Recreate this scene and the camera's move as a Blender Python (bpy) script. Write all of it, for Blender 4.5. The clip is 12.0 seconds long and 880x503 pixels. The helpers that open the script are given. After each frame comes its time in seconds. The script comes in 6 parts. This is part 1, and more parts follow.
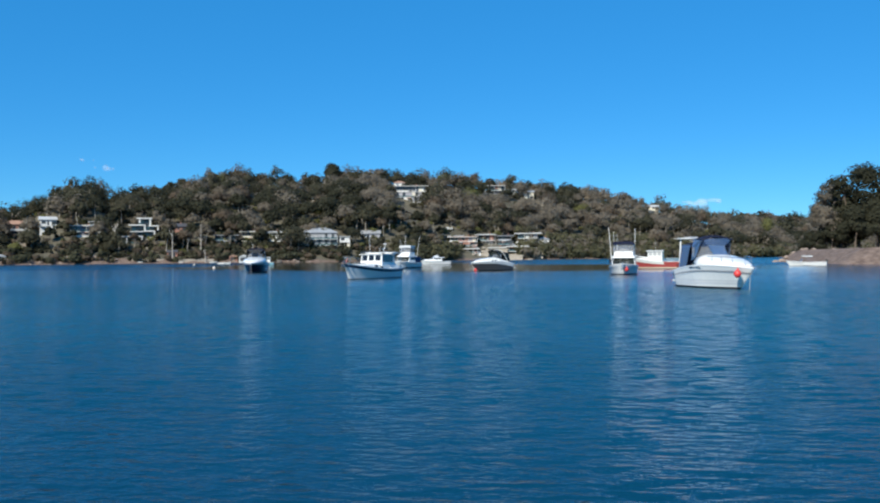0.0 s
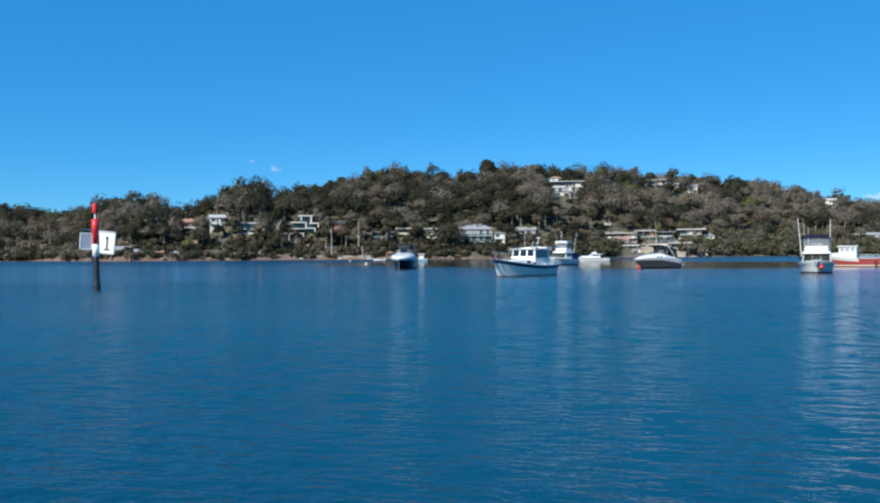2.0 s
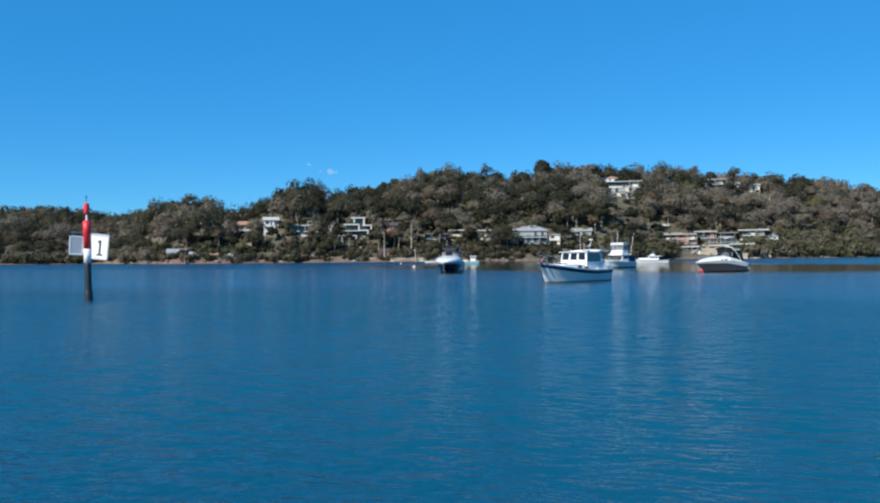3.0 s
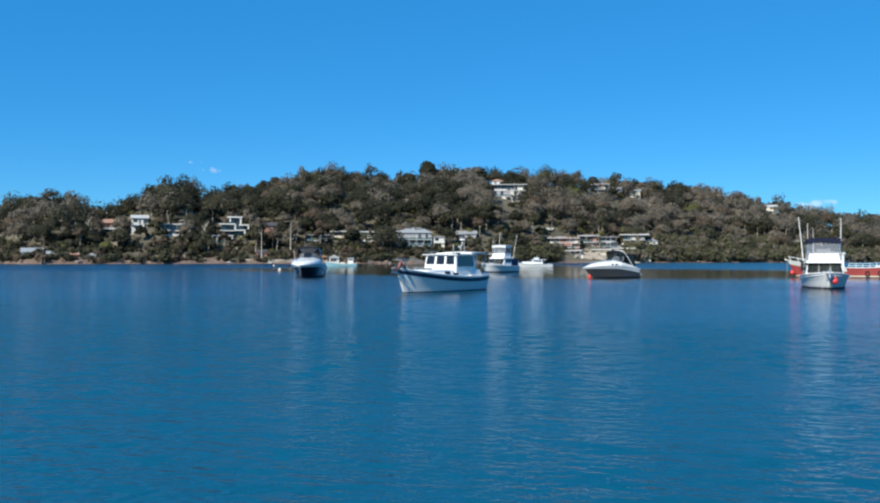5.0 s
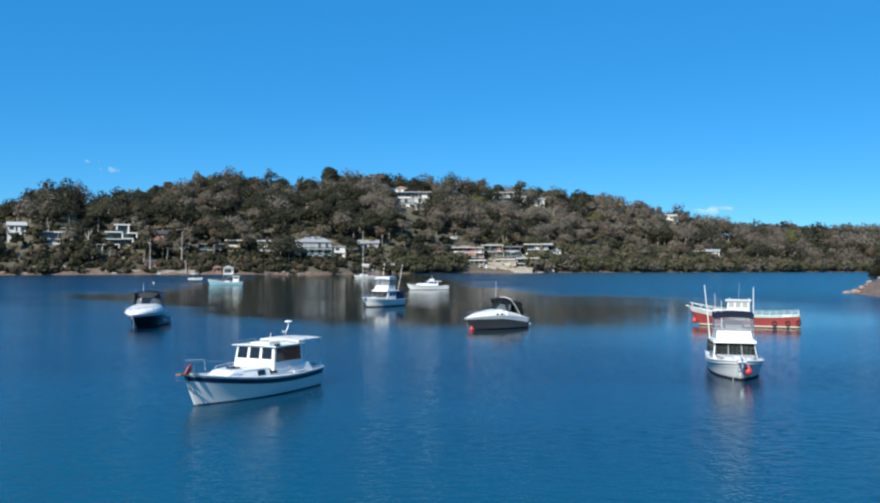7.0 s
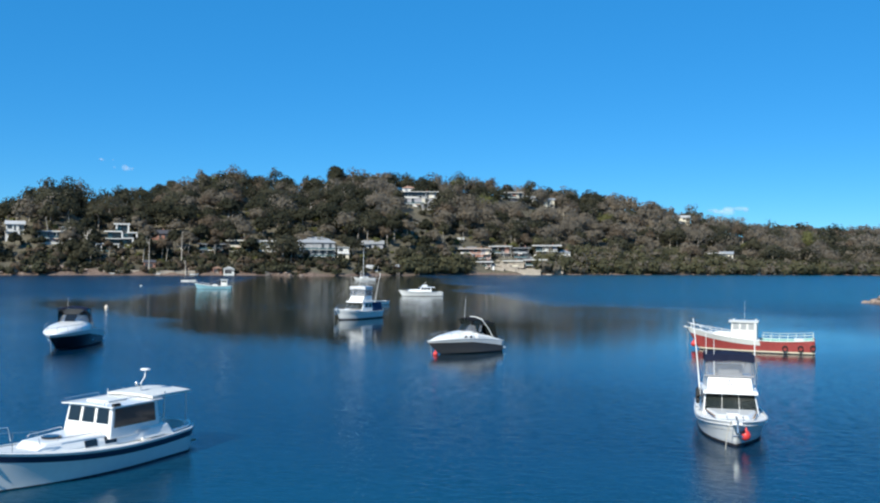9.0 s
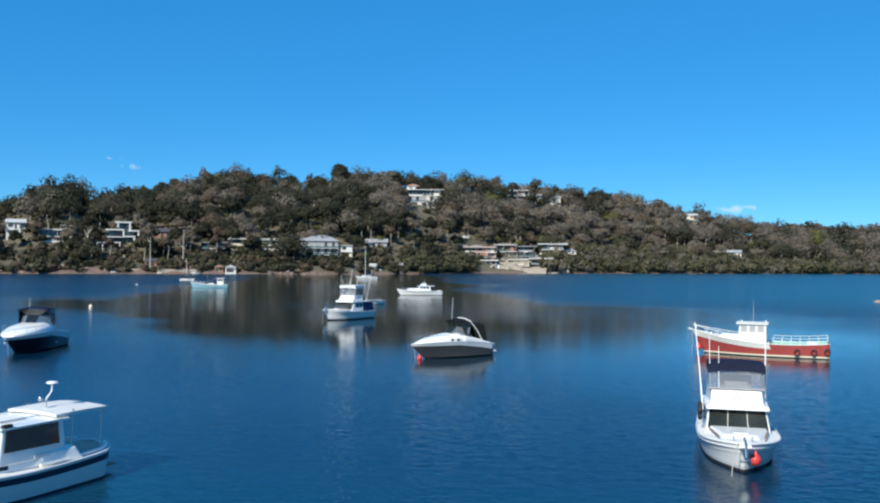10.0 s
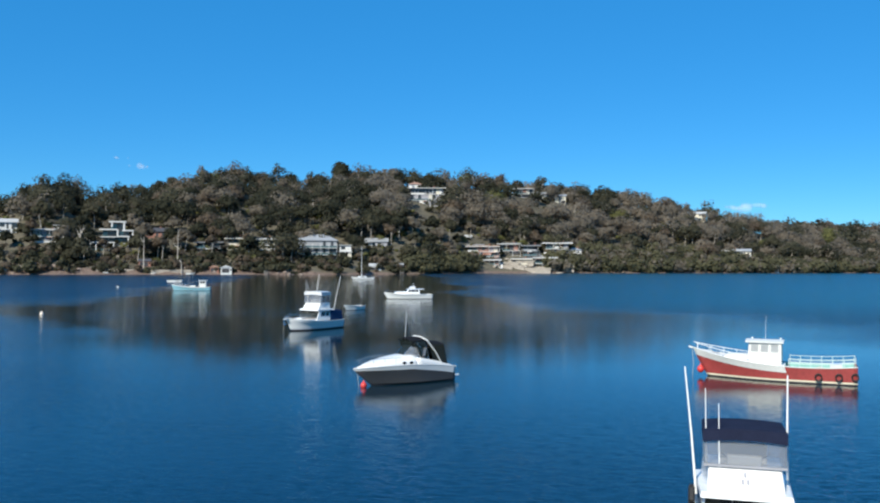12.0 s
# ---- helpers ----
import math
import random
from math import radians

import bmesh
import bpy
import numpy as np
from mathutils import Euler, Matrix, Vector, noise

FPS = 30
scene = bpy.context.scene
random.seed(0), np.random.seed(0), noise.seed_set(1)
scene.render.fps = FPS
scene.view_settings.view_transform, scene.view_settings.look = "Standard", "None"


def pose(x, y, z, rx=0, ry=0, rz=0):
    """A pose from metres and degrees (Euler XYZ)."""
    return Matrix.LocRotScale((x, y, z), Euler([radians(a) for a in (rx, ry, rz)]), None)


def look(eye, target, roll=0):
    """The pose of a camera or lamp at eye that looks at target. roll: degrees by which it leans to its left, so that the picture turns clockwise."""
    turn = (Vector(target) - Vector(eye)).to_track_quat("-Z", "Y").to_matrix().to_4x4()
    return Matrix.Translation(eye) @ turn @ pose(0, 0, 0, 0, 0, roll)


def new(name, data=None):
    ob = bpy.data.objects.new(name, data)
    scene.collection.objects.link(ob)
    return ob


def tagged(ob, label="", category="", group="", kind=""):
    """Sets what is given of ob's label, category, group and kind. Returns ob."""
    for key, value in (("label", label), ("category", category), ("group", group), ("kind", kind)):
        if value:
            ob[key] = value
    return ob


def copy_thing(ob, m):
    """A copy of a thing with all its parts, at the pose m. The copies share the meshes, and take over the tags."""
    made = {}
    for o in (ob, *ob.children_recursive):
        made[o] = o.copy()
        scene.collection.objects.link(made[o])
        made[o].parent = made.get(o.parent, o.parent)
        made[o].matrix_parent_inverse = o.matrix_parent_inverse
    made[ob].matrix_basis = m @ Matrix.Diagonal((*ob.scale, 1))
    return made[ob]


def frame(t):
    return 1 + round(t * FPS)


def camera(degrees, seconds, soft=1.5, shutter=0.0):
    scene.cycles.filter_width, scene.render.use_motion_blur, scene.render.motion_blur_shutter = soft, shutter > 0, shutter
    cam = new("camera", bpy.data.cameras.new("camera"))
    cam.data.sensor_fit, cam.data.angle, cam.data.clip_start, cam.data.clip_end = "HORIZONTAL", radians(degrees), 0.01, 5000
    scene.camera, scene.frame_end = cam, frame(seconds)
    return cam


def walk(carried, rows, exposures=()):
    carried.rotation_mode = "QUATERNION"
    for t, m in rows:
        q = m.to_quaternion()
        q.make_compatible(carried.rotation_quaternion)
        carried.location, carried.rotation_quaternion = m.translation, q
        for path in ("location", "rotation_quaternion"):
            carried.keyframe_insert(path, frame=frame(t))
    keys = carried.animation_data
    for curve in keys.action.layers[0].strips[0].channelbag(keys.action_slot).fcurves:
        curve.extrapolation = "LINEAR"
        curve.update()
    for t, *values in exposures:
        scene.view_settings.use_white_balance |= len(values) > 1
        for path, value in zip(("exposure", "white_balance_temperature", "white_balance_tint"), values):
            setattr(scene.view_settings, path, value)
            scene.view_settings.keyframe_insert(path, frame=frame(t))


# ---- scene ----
# the drone's lens and its way over the water: time, eye, target, roll
cam = camera(53.5, 12.0, soft=2.2)
PATH = [
    (0, (2.692, 0.061, 2.097), (2.486, 2.05, 2.111), -0.5),
    (0.5, (2.54, 1.101, 2.04), (2.215, 3.075, 2.051), -0.3),
    (1, (2.283, 2.931, 1.932), (1.864, 4.886, 1.94), -0.3),
    (1.5, (1.938, 5.647, 1.775), (1.441, 7.585, 1.783), -0.4),
    (2, (1.495, 8.61, 1.917), (0.94, 10.531, 1.927), -0.4),
    (2.5, (1.094, 11.969, 2.104), (0.481, 13.873, 2.115), -0.4),
    (3, (0.714, 15.534, 2.095), (0.038, 17.416, 2.11), -0.5),
    (3.5, (0.222, 19.005, 1.999), (-0.508, 20.867, 2.016), -0.5),
    (3.7, (0.044, 20.522, 1.99), (-0.708, 22.375, 2.007), -0.4),
    (5.3, (-1.014, 33.597, 2.17), (-1.305, 35.576, 2.19), -0.0),
    (5.5, (-0.947, 35.014, 2.185), (-1.167, 37.001, 2.205), -0.0),
    (6, (-0.548, 38.266, 3.043), (-0.753, 40.255, 3.062), -0.0),
    (6.5, (0.297, 42.082, 5.278), (0.081, 44.071, 5.3), 0.0),
    (7, (1.041, 45.504, 6.947), (0.817, 47.491, 6.972), 0.1),
    (7.2, (1.381, 46.835, 7.095), (1.153, 48.822, 7.12), 0.1),
    (8.8, (4.215, 56.16, 8.205), (3.962, 58.143, 8.229), 0.4),
    (9, (4.542, 57.425, 8.378), (4.287, 59.408, 8.401), 0.4),
    (9.5, (5.141, 60.359, 8.38), (4.878, 62.341, 8.402), 0.4),
    (10, (5.717, 63.196, 8.26), (5.445, 65.178, 8.28), 0.4),
    (10.5, (6.305, 65.828, 8.616), (6.028, 67.809, 8.635), 0.4),
    (11, (6.883, 69.25, 8.865), (6.599, 71.23, 8.883), 0.4),
    (11.5, (7.478, 72.745, 8.897), (7.188, 74.724, 8.913), 0.3),
    (12, (8.19, 75.825, 8.883), (7.899, 77.804, 8.9), 0.3),
]
walk(cam, [(t, look(eye, target, roll)) for t, eye, target, roll in PATH])

# ---- sky, sun and exposure ----
SUN_BEARING, SUN_HEIGHT = 203.0, 37.0
world = bpy.data.worlds.new("world")
scene.world = world
world.use_nodes = True
wn, wl = world.node_tree.nodes, world.node_tree.links
wn.clear()
sky = wn.new("ShaderNodeTexSky")
sky.sky_type, sky.sun_disc = "NISHITA", False
sky.sun_elevation, sky.sun_rotation = radians(SUN_HEIGHT), radians(SUN_BEARING)
sky.altitude, sky.air_density, sky.dust_density, sky.ozone_density = 2500, 1.0, 0.0, 3.0
rich = wn.new("ShaderNodeHueSaturation")
rich.inputs["Saturation"].default_value = 1.28
hue = wn.new("ShaderNodeVectorMath")
hue.operation = "MULTIPLY"
hue.inputs[1].default_value = (0.56, 0.97, 1.09)
even = wn.new("ShaderNodeMix")
even.data_type = "RGBA"
even.inputs["Factor"].default_value = 0.5
even.inputs["B"].default_value = (0.24, 2.78, 6.76, 1)
back = wn.new("ShaderNodeBackground")
back.inputs["Strength"].default_value = 0.098
wout = wn.new("ShaderNodeOutputWorld")
wl.new(sky.outputs["Color"], rich.inputs["Color"])
wl.new(rich.outputs["Color"], hue.inputs[0])
wl.new(hue.outputs["Vector"], even.inputs["A"])
wl.new(even.outputs["Result"], back.inputs["Color"])
wl.new(back.outputs["Background"], wout.inputs["Surface"])

lamp = bpy.data.lights.new("sun", "SUN")
lamp.energy, lamp.angle, lamp.color = 5.0, radians(0.53), (1.0, 0.96, 0.85)
b, e = radians(SUN_BEARING), radians(SUN_HEIGHT)
sun = new("sun", lamp)
sun.matrix_world = look((0, 0, 60), (-math.sin(b) * math.cos(e), -math.cos(b) * math.cos(e), 60 - math.sin(e)))
scene.view_settings.exposure = 0.36


# ---- materials ----
def material(name, color, rough=0.5, metal=0.0, vary=0.15, scale=3.0, bump=0.0, fine=None, spec=0.5, coat=0.0, island=0.0):
    """A surface whose colour varies at two scales, in metres."""
    m = bpy.data.materials.new(name)
    m.use_nodes = True
    n, l = m.node_tree.nodes, m.node_tree.links
    p = n["Principled BSDF"]
    p.inputs["Roughness"].default_value, p.inputs["Metallic"].default_value = rough, metal
    p.inputs["Specular IOR Level"].default_value, p.inputs["Coat Weight"].default_value = spec, coat
    geo = n.new("ShaderNodeNewGeometry")
    big, small = n.new("ShaderNodeTexNoise"), n.new("ShaderNodeTexNoise")
    big.inputs["Scale"].default_value, big.inputs["Detail"].default_value = 1.0 / scale, 3
    small.inputs["Scale"].default_value, small.inputs["Detail"].default_value = 6.0 / scale if fine is None else 1.0 / fine, 4
    for t in (big, small):
        l.new(geo.outputs["Position"], t.inputs["Vector"])
    add = n.new("ShaderNodeMath")
    add.operation = "ADD"
    l.new(big.outputs["Fac"], add.inputs[0])
    l.new(small.outputs["Fac"], add.inputs[1])
    last = add.outputs[0]
    if island:
        rnd = n.new("ShaderNodeMath")
        rnd.operation = "MULTIPLY_ADD"
        l.new(geo.outputs["Random Per Island"], rnd.inputs[0])
        rnd.inputs[1].default_value = island
        l.new(last, rnd.inputs[2])
        last = rnd.outputs[0]
    span = n.new("ShaderNodeMapRange")
    span.inputs["From Min"].default_value, span.inputs["From Max"].default_value = 0.6, 1.4 + island
    span.inputs["To Min"].default_value, span.inputs["To Max"].default_value = 1 - vary, 1 + vary
    l.new(last, span.inputs["Value"])
    mul = n.new("ShaderNodeVectorMath")
    mul.operation = "SCALE"
    mul.inputs[0].default_value = color
    l.new(span.outputs["Result"], mul.inputs["Scale"])
    l.new(mul.outputs["Vector"], p.inputs["Base Color"])
    if bump:
        bp = n.new("ShaderNodeBump")
        bp.inputs["Strength"].default_value, bp.inputs["Distance"].default_value = 0.6, bump
        l.new(small.outputs["Fac"], bp.inputs["Height"])
        l.new(bp.outputs["Normal"], p.inputs["Normal"])
    return m


GELCOAT = material("white_gelcoat", (0.75, 0.75, 0.73), 0.25, vary=0.05, scale=1.5, coat=0.3)
DECK_WHITE = material("white_deck", (0.68, 0.68, 0.655), 0.55, vary=0.06, scale=0.8)
OLD_WHITE = material("weathered_white_paint", (0.62, 0.62, 0.585), 0.5, vary=0.10, scale=1.2)
PALE_PANE = material("pale_grey_pane", (0.33, 0.34, 0.34), 0.3, vary=0.18, scale=0.8)
CREAM = material("cream_paint", (0.70, 0.64, 0.48), 0.5, vary=0.10, scale=1.0)
GREY_HULL = material("grey_gelcoat", (0.065, 0.066, 0.070), 0.3, vary=0.08, scale=1.5, coat=0.3)
PALE_GREY = material("pale_grey_gelcoat", (0.58, 0.59, 0.60), 0.3, vary=0.06, scale=1.5, coat=0.3)
NAVY = material("navy_paint", (0.018, 0.024, 0.060), 0.3, vary=0.12, scale=1.0, coat=0.3)
BLACK_HULL = material("black_gelcoat", (0.012, 0.012, 0.018), 0.15, vary=0.1, scale=1.0, coat=0.5)
RED_HULL = material("red_hull_paint", (0.31, 0.050, 0.045), 0.55, vary=0.22, scale=1.4)
BLUE_HULL = material("light_blue_paint", (0.22, 0.43, 0.50), 0.45, vary=0.10, scale=1.4)
ANTIFOUL = material("dark_antifouling", (0.030, 0.025, 0.030), 0.7, vary=0.25, scale=0.6)
GREEN_DECK = material("sea_green_deck_paint", (0.22, 0.42, 0.38), 0.6, vary=0.15, scale=0.8)
CANVAS_NAVY = material("navy_canvas", (0.014, 0.018, 0.038), 0.9, vary=0.2, scale=0.5, bump=0.01, spec=0.08)
CANVAS_BLACK = material("black_canvas", (0.011, 0.012, 0.015), 0.9, vary=0.2, scale=0.5, bump=0.01, spec=0.08)
CANVAS_BLUE = material("blue_canvas", (0.021, 0.049, 0.112), 0.9, vary=0.2, scale=0.5, bump=0.01, spec=0.08)
HOUSE_GLASS = material("house_window_glass", (0.045, 0.05, 0.055), 0.12, vary=0.3, scale=2.0)
DARK_GLASS = material("tinted_glass", (0.012, 0.014, 0.017), 0.06, vary=0.1, scale=0.5, spec=0.7)
STEEL = material("stainless_steel", (0.62, 0.62, 0.62), 0.25, metal=1.0, vary=0.05, scale=0.4)
WHITE_METAL = material("white_painted_metal", (0.78, 0.78, 0.76), 0.4, vary=0.05, scale=0.6)
RUBBER = material("black_rubber", (0.016, 0.016, 0.016), 0.75, vary=0.2, scale=0.2)
TEAK = material("brown_teak", (0.22, 0.12, 0.06), 0.6, vary=0.2, scale=0.3)
RED_BUOY = material("red_buoy_plastic", (0.58, 0.045, 0.040), 0.4, vary=0.10, scale=0.3)
ORANGE_BUOY = material("pale_orange_buoy_plastic", (0.75, 0.64, 0.52), 0.4, vary=0.10, scale=0.3)
PALE_RAIL = material("pale_green_rail_paint", (0.50, 0.58, 0.55), 0.5, vary=0.12, scale=0.6)
ROPE = material("grey_rope", (0.40, 0.38, 0.33), 0.9, vary=0.15, scale=0.2)
MARK_RED = material("red_beacon_paint", (0.62, 0.022, 0.028), 0.45, vary=0.14, scale=0.5)
MARK_WHITE = material("white_beacon_paint", (0.78, 0.78, 0.77), 0.5, vary=0.09, scale=0.5)
MARK_PILE = material("tarred_pile", (0.012, 0.016, 0.022), 0.5, vary=0.35, scale=0.4, bump=0.01)
SIGN_GREY = material("grey_edging_and_board_shade", (0.50, 0.51, 0.53), 0.5, metal=0.3, vary=0.1, scale=0.6)
SIGN_BLACK = material("black_sign_paint", (0.03, 0.03, 0.03), 0.6, vary=0.1, scale=0.3)
HOUSE_WHITE = material("white_render", (0.62, 0.61, 0.58), 0.8, vary=0.12, scale=3.0)
HOUSE_CREAM = material("cream_weatherboard", (0.60, 0.55, 0.44), 0.8, vary=0.10, scale=3.0)
HOUSE_GREY = material("grey_cladding", (0.30, 0.30, 0.32), 0.8, vary=0.12, scale=3.0)
HOUSE_PALE = material("pale_grey_weatherboard", (0.27, 0.28, 0.29), 0.8, vary=0.12, scale=2.0)
HOUSE_BRICK = material("brown_red_brick", (0.30, 0.15, 0.11), 0.85, vary=0.18, scale=2.0)
HOUSE_DARK = material("dark_timber_and_opening_shade", (0.045, 0.045, 0.05), 0.8, vary=0.2, scale=2.0)
ROOF_GREY = material("pale_grey_roof_sheet", (0.29, 0.30, 0.31), 0.5, vary=0.12, scale=3.0)
ROOF_DARK = material("charcoal_roof", (0.07, 0.07, 0.08), 0.6, vary=0.2, scale=3.0)
ROOF_TILE = material("terracotta_roof", (0.34, 0.20, 0.14), 0.8, vary=0.2, scale=2.0)
ROOF_WHITE = material("white_roof_sheet", (0.46, 0.46, 0.45), 0.5, vary=0.12, scale=3.0)
TEAL_GLASS = material("teal_balcony_glass", (0.05, 0.10, 0.11), 0.1, vary=0.15, scale=2.0)
STONE = material("sandstone_wall", (0.38, 0.33, 0.27), 0.9, vary=0.35, scale=1.5, bump=0.05)
ROCK = material("shore_rock", (0.26, 0.20, 0.16), 0.9, vary=0.35, scale=1.5, bump=0.08)
JETTY_WOOD = material("grey_jetty_timber", (0.25, 0.22, 0.19), 0.85, vary=0.25, scale=0.8)
BARK = material("pale_gum_bark", (0.36, 0.32, 0.27), 0.9, vary=0.30, scale=1.5, fine=0.3)
BARK_DARK = material("dark_bark", (0.12, 0.095, 0.075), 0.9, vary=0.3, scale=1.5, fine=0.3)


def leaves(name, color, scale=14.0):
    """Thin foliage that also lets light through."""
    m = material(name, color, 0.75, vary=0.24, scale=scale, fine=2.5, island=0.12, spec=0.1)
    n, l = m.node_tree.nodes, m.node_tree.links
    p, out = n["Principled BSDF"], n["Material Output"]
    thin, mix = n.new("ShaderNodeBsdfTranslucent"), n.new("ShaderNodeMixShader")
    mix.inputs["Fac"].default_value = 0.60
    l.new(p.inputs["Base Color"].links[0].from_socket, thin.inputs["Color"])
    l.new(p.outputs["BSDF"], mix.inputs[1])
    l.new(thin.outputs["BSDF"], mix.inputs[2])
    l.new(mix.outputs["Shader"], out.inputs["Surface"])
    return m


# grey-brown and fawn lifted, to carry distant haze in their colour
LEAF = [leaves("olive_leaves", (0.104, 0.099, 0.064)), leaves("grey_brown_leaves", (0.225, 0.194, 0.150)), leaves("dark_green_leaves", (0.064, 0.065, 0.042)),
        leaves("russet_leaves", (0.185, 0.144, 0.104)), leaves("yellow_green_leaves", (0.20, 0.20, 0.08)),
        leaves("dry_fawn_leaves", (0.275, 0.233, 0.178))]


def clear_plastic():
    m = bpy.data.materials.new("clear_vinyl")
    m.use_nodes = True
    n, l = m.node_tree.nodes, m.node_tree.links
    p = n["Principled BSDF"]
    p.inputs["Base Color"].default_value = (0.22, 0.24, 0.27, 1)
    p.inputs["Roughness"].default_value, p.inputs["Alpha"].default_value = 0.15, 0.36
    return m


def blue_vinyl():
    m = clear_plastic()
    m.name = "blue_tinted_vinyl"
    p = m.node_tree.nodes["Principled BSDF"]
    p.inputs["Base Color"].default_value, p.inputs["Alpha"].default_value = (0.09, 0.16, 0.30, 1), 0.6
    return m


VINYL = clear_plastic()
CLEAR_DARK = clear_plastic()
CLEAR_DARK.name = "smoked_windscreen"
CLEAR_DARK.node_tree.nodes["Principled BSDF"].inputs["Base Color"].default_value = (0.02, 0.025, 0.022, 1)
CLEAR_DARK.node_tree.nodes["Principled BSDF"].inputs["Alpha"].default_value = 0.80
CLEAR_DARK.node_tree.nodes["Principled BSDF"].inputs["Roughness"].default_value = 0.05
CLEAR_DARK.node_tree.nodes["Principled BSDF"].inputs["Specular IOR Level"].default_value = 0.3
VINYL_BLUE = blue_vinyl()


def water_surface():
    """Blue bay water: wind ripples, with a calm sheet between the moorings and the shore that mirrors the hill."""
    m = bpy.data.materials.new("bay_water")
    m.use_nodes = True
    n, l = m.node_tree.nodes, m.node_tree.links
    p = n["Principled BSDF"]
    p.inputs["IOR"].default_value = 1.42
    p.inputs["Specular Tint"].default_value = (0.38, 0.98, 0.97, 1)
    geo = n.new("ShaderNodeNewGeometry")
    xyz = n.new("ShaderNodeSeparateXYZ")
    l.new(geo.outputs["Position"], xyz.inputs[0])
    wob = n.new("ShaderNodeTexNoise")
    wob.inputs["Scale"].default_value, wob.inputs["Detail"].default_value = 0.012, 3
    l.new(geo.outputs["Position"], wob.inputs["Vector"])

    def calc(op, a, b=None, c=None):
        node = n.new("ShaderNodeMath")
        node.operation = op
        for i, v in enumerate((a, b, c)):
            if v is None:
                continue
            if isinstance(v, (int, float)):
                node.inputs[i].default_value = v
            else:
                l.new(v, node.inputs[i])
        return node.outputs[0]

    def ramp(v, lo, hi):
        node = n.new("ShaderNodeMapRange")
        node.interpolation_type = "SMOOTHSTEP"
        node.inputs["From Min"].default_value, node.inputs["From Max"].default_value = lo, hi
        l.new(v, node.inputs["Value"])
        return node.outputs["Result"]

    shift = calc("MULTIPLY_ADD", wob.outputs["Fac"], 70.0, -35.0)
    y = calc("ADD", xyz.outputs["Y"], shift)
    x = calc("ADD", xyz.outputs["X"], shift)
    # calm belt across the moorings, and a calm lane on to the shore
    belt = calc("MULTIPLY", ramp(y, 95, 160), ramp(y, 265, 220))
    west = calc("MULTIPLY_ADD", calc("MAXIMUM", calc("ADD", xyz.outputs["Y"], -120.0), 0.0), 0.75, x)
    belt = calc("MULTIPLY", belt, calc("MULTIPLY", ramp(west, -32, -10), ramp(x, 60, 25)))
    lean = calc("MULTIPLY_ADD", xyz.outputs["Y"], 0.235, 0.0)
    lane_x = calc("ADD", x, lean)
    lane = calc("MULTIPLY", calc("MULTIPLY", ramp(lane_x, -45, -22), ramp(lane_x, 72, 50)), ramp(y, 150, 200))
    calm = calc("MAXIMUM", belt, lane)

    breeze = calc("MULTIPLY", ramp(y, 140, 230), calc("MULTIPLY_ADD", calm, -1.0, 1.0))
    # easier water round the moorings
    easy = calc("MULTIPLY", ramp(y, 45, 85), ramp(y, 215, 160))
    # deep blue; lighter blue-green painted in near and far east to brighten the water
    brighten = n.new("ShaderNodeMix")
    brighten.data_type = "RGBA"
    brighten.inputs["A"].default_value, brighten.inputs["B"].default_value = (0.0008, 0.015, 0.039, 1), (0.0024, 0.065, 0.118, 1)
    near_brighten = calc("MULTIPLY", calc("MULTIPLY", ramp(x, -78, -22), ramp(y, -10, 25)), ramp(y, 102, 62))
    far_brighten = calc("MULTIPLY", calc("MULTIPLY", ramp(x, -20, 30), ramp(y, 190, 270)), 0.8)
    l.new(calc("ADD", near_brighten, far_brighten), brighten.inputs["Factor"])
    # calm belt painted darker and greener to deepen the mirrored hill
    mirror_dark = n.new("ShaderNodeMix")
    mirror_dark.data_type = "RGBA"
    mirror_dark.inputs["B"].default_value = (0.0040, 0.016, 0.018, 1)
    l.new(calc("MULTIPLY", calm, 0.75), mirror_dark.inputs["Factor"])
    l.new(brighten.outputs["Result"], mirror_dark.inputs["A"])
    l.new(mirror_dark.outputs["Result"], p.inputs["Base Color"])

    stretch = n.new("ShaderNodeMapping")
    stretch.inputs["Scale"].default_value = (0.58, 1.0, 1.0)
    stretch.inputs["Rotation"].default_value = (0, 0, radians(14))
    l.new(geo.outputs["Position"], stretch.inputs["Vector"])
    small, mid = n.new("ShaderNodeTexNoise"), n.new("ShaderNodeTexNoise")
    small.inputs["Scale"].default_value, small.inputs["Detail"].default_value = 6.2, 4
    mid.inputs["Scale"].default_value, mid.inputs["Detail"].default_value = 1.5, 2
    for t in (small, mid):
        l.new(stretch.outputs["Vector"], t.inputs["Vector"])
    height = calc("MULTIPLY_ADD", mid.outputs["Fac"], 1.5, calc("MULTIPLY", small.outputs["Fac"], 1.7))
    gust = n.new("ShaderNodeTexNoise")
    gust.inputs["Scale"].default_value, gust.inputs["Detail"].default_value = 0.05, 3
    l.new(stretch.outputs["Vector"], gust.inputs["Vector"])
    amount = calc("MULTIPLY_ADD", calm, -0.84, 1.0)
    amount = calc("MULTIPLY", amount, calc("MULTIPLY_ADD", gust.outputs["Fac"], 0.9, 0.45))
    amount = calc("MULTIPLY", amount, calc("MULTIPLY_ADD", breeze, 0.6, 0.9))
    amount = calc("MULTIPLY", amount, calc("MULTIPLY_ADD", easy, -0.62, calc("MULTIPLY_ADD", ramp(y, 75, 35), 0.05, 1.0)))
    bump = n.new("ShaderNodeBump")
    bump.inputs["Distance"].default_value = 0.056
    l.new(amount, bump.inputs["Strength"])
    l.new(height, bump.inputs["Height"])
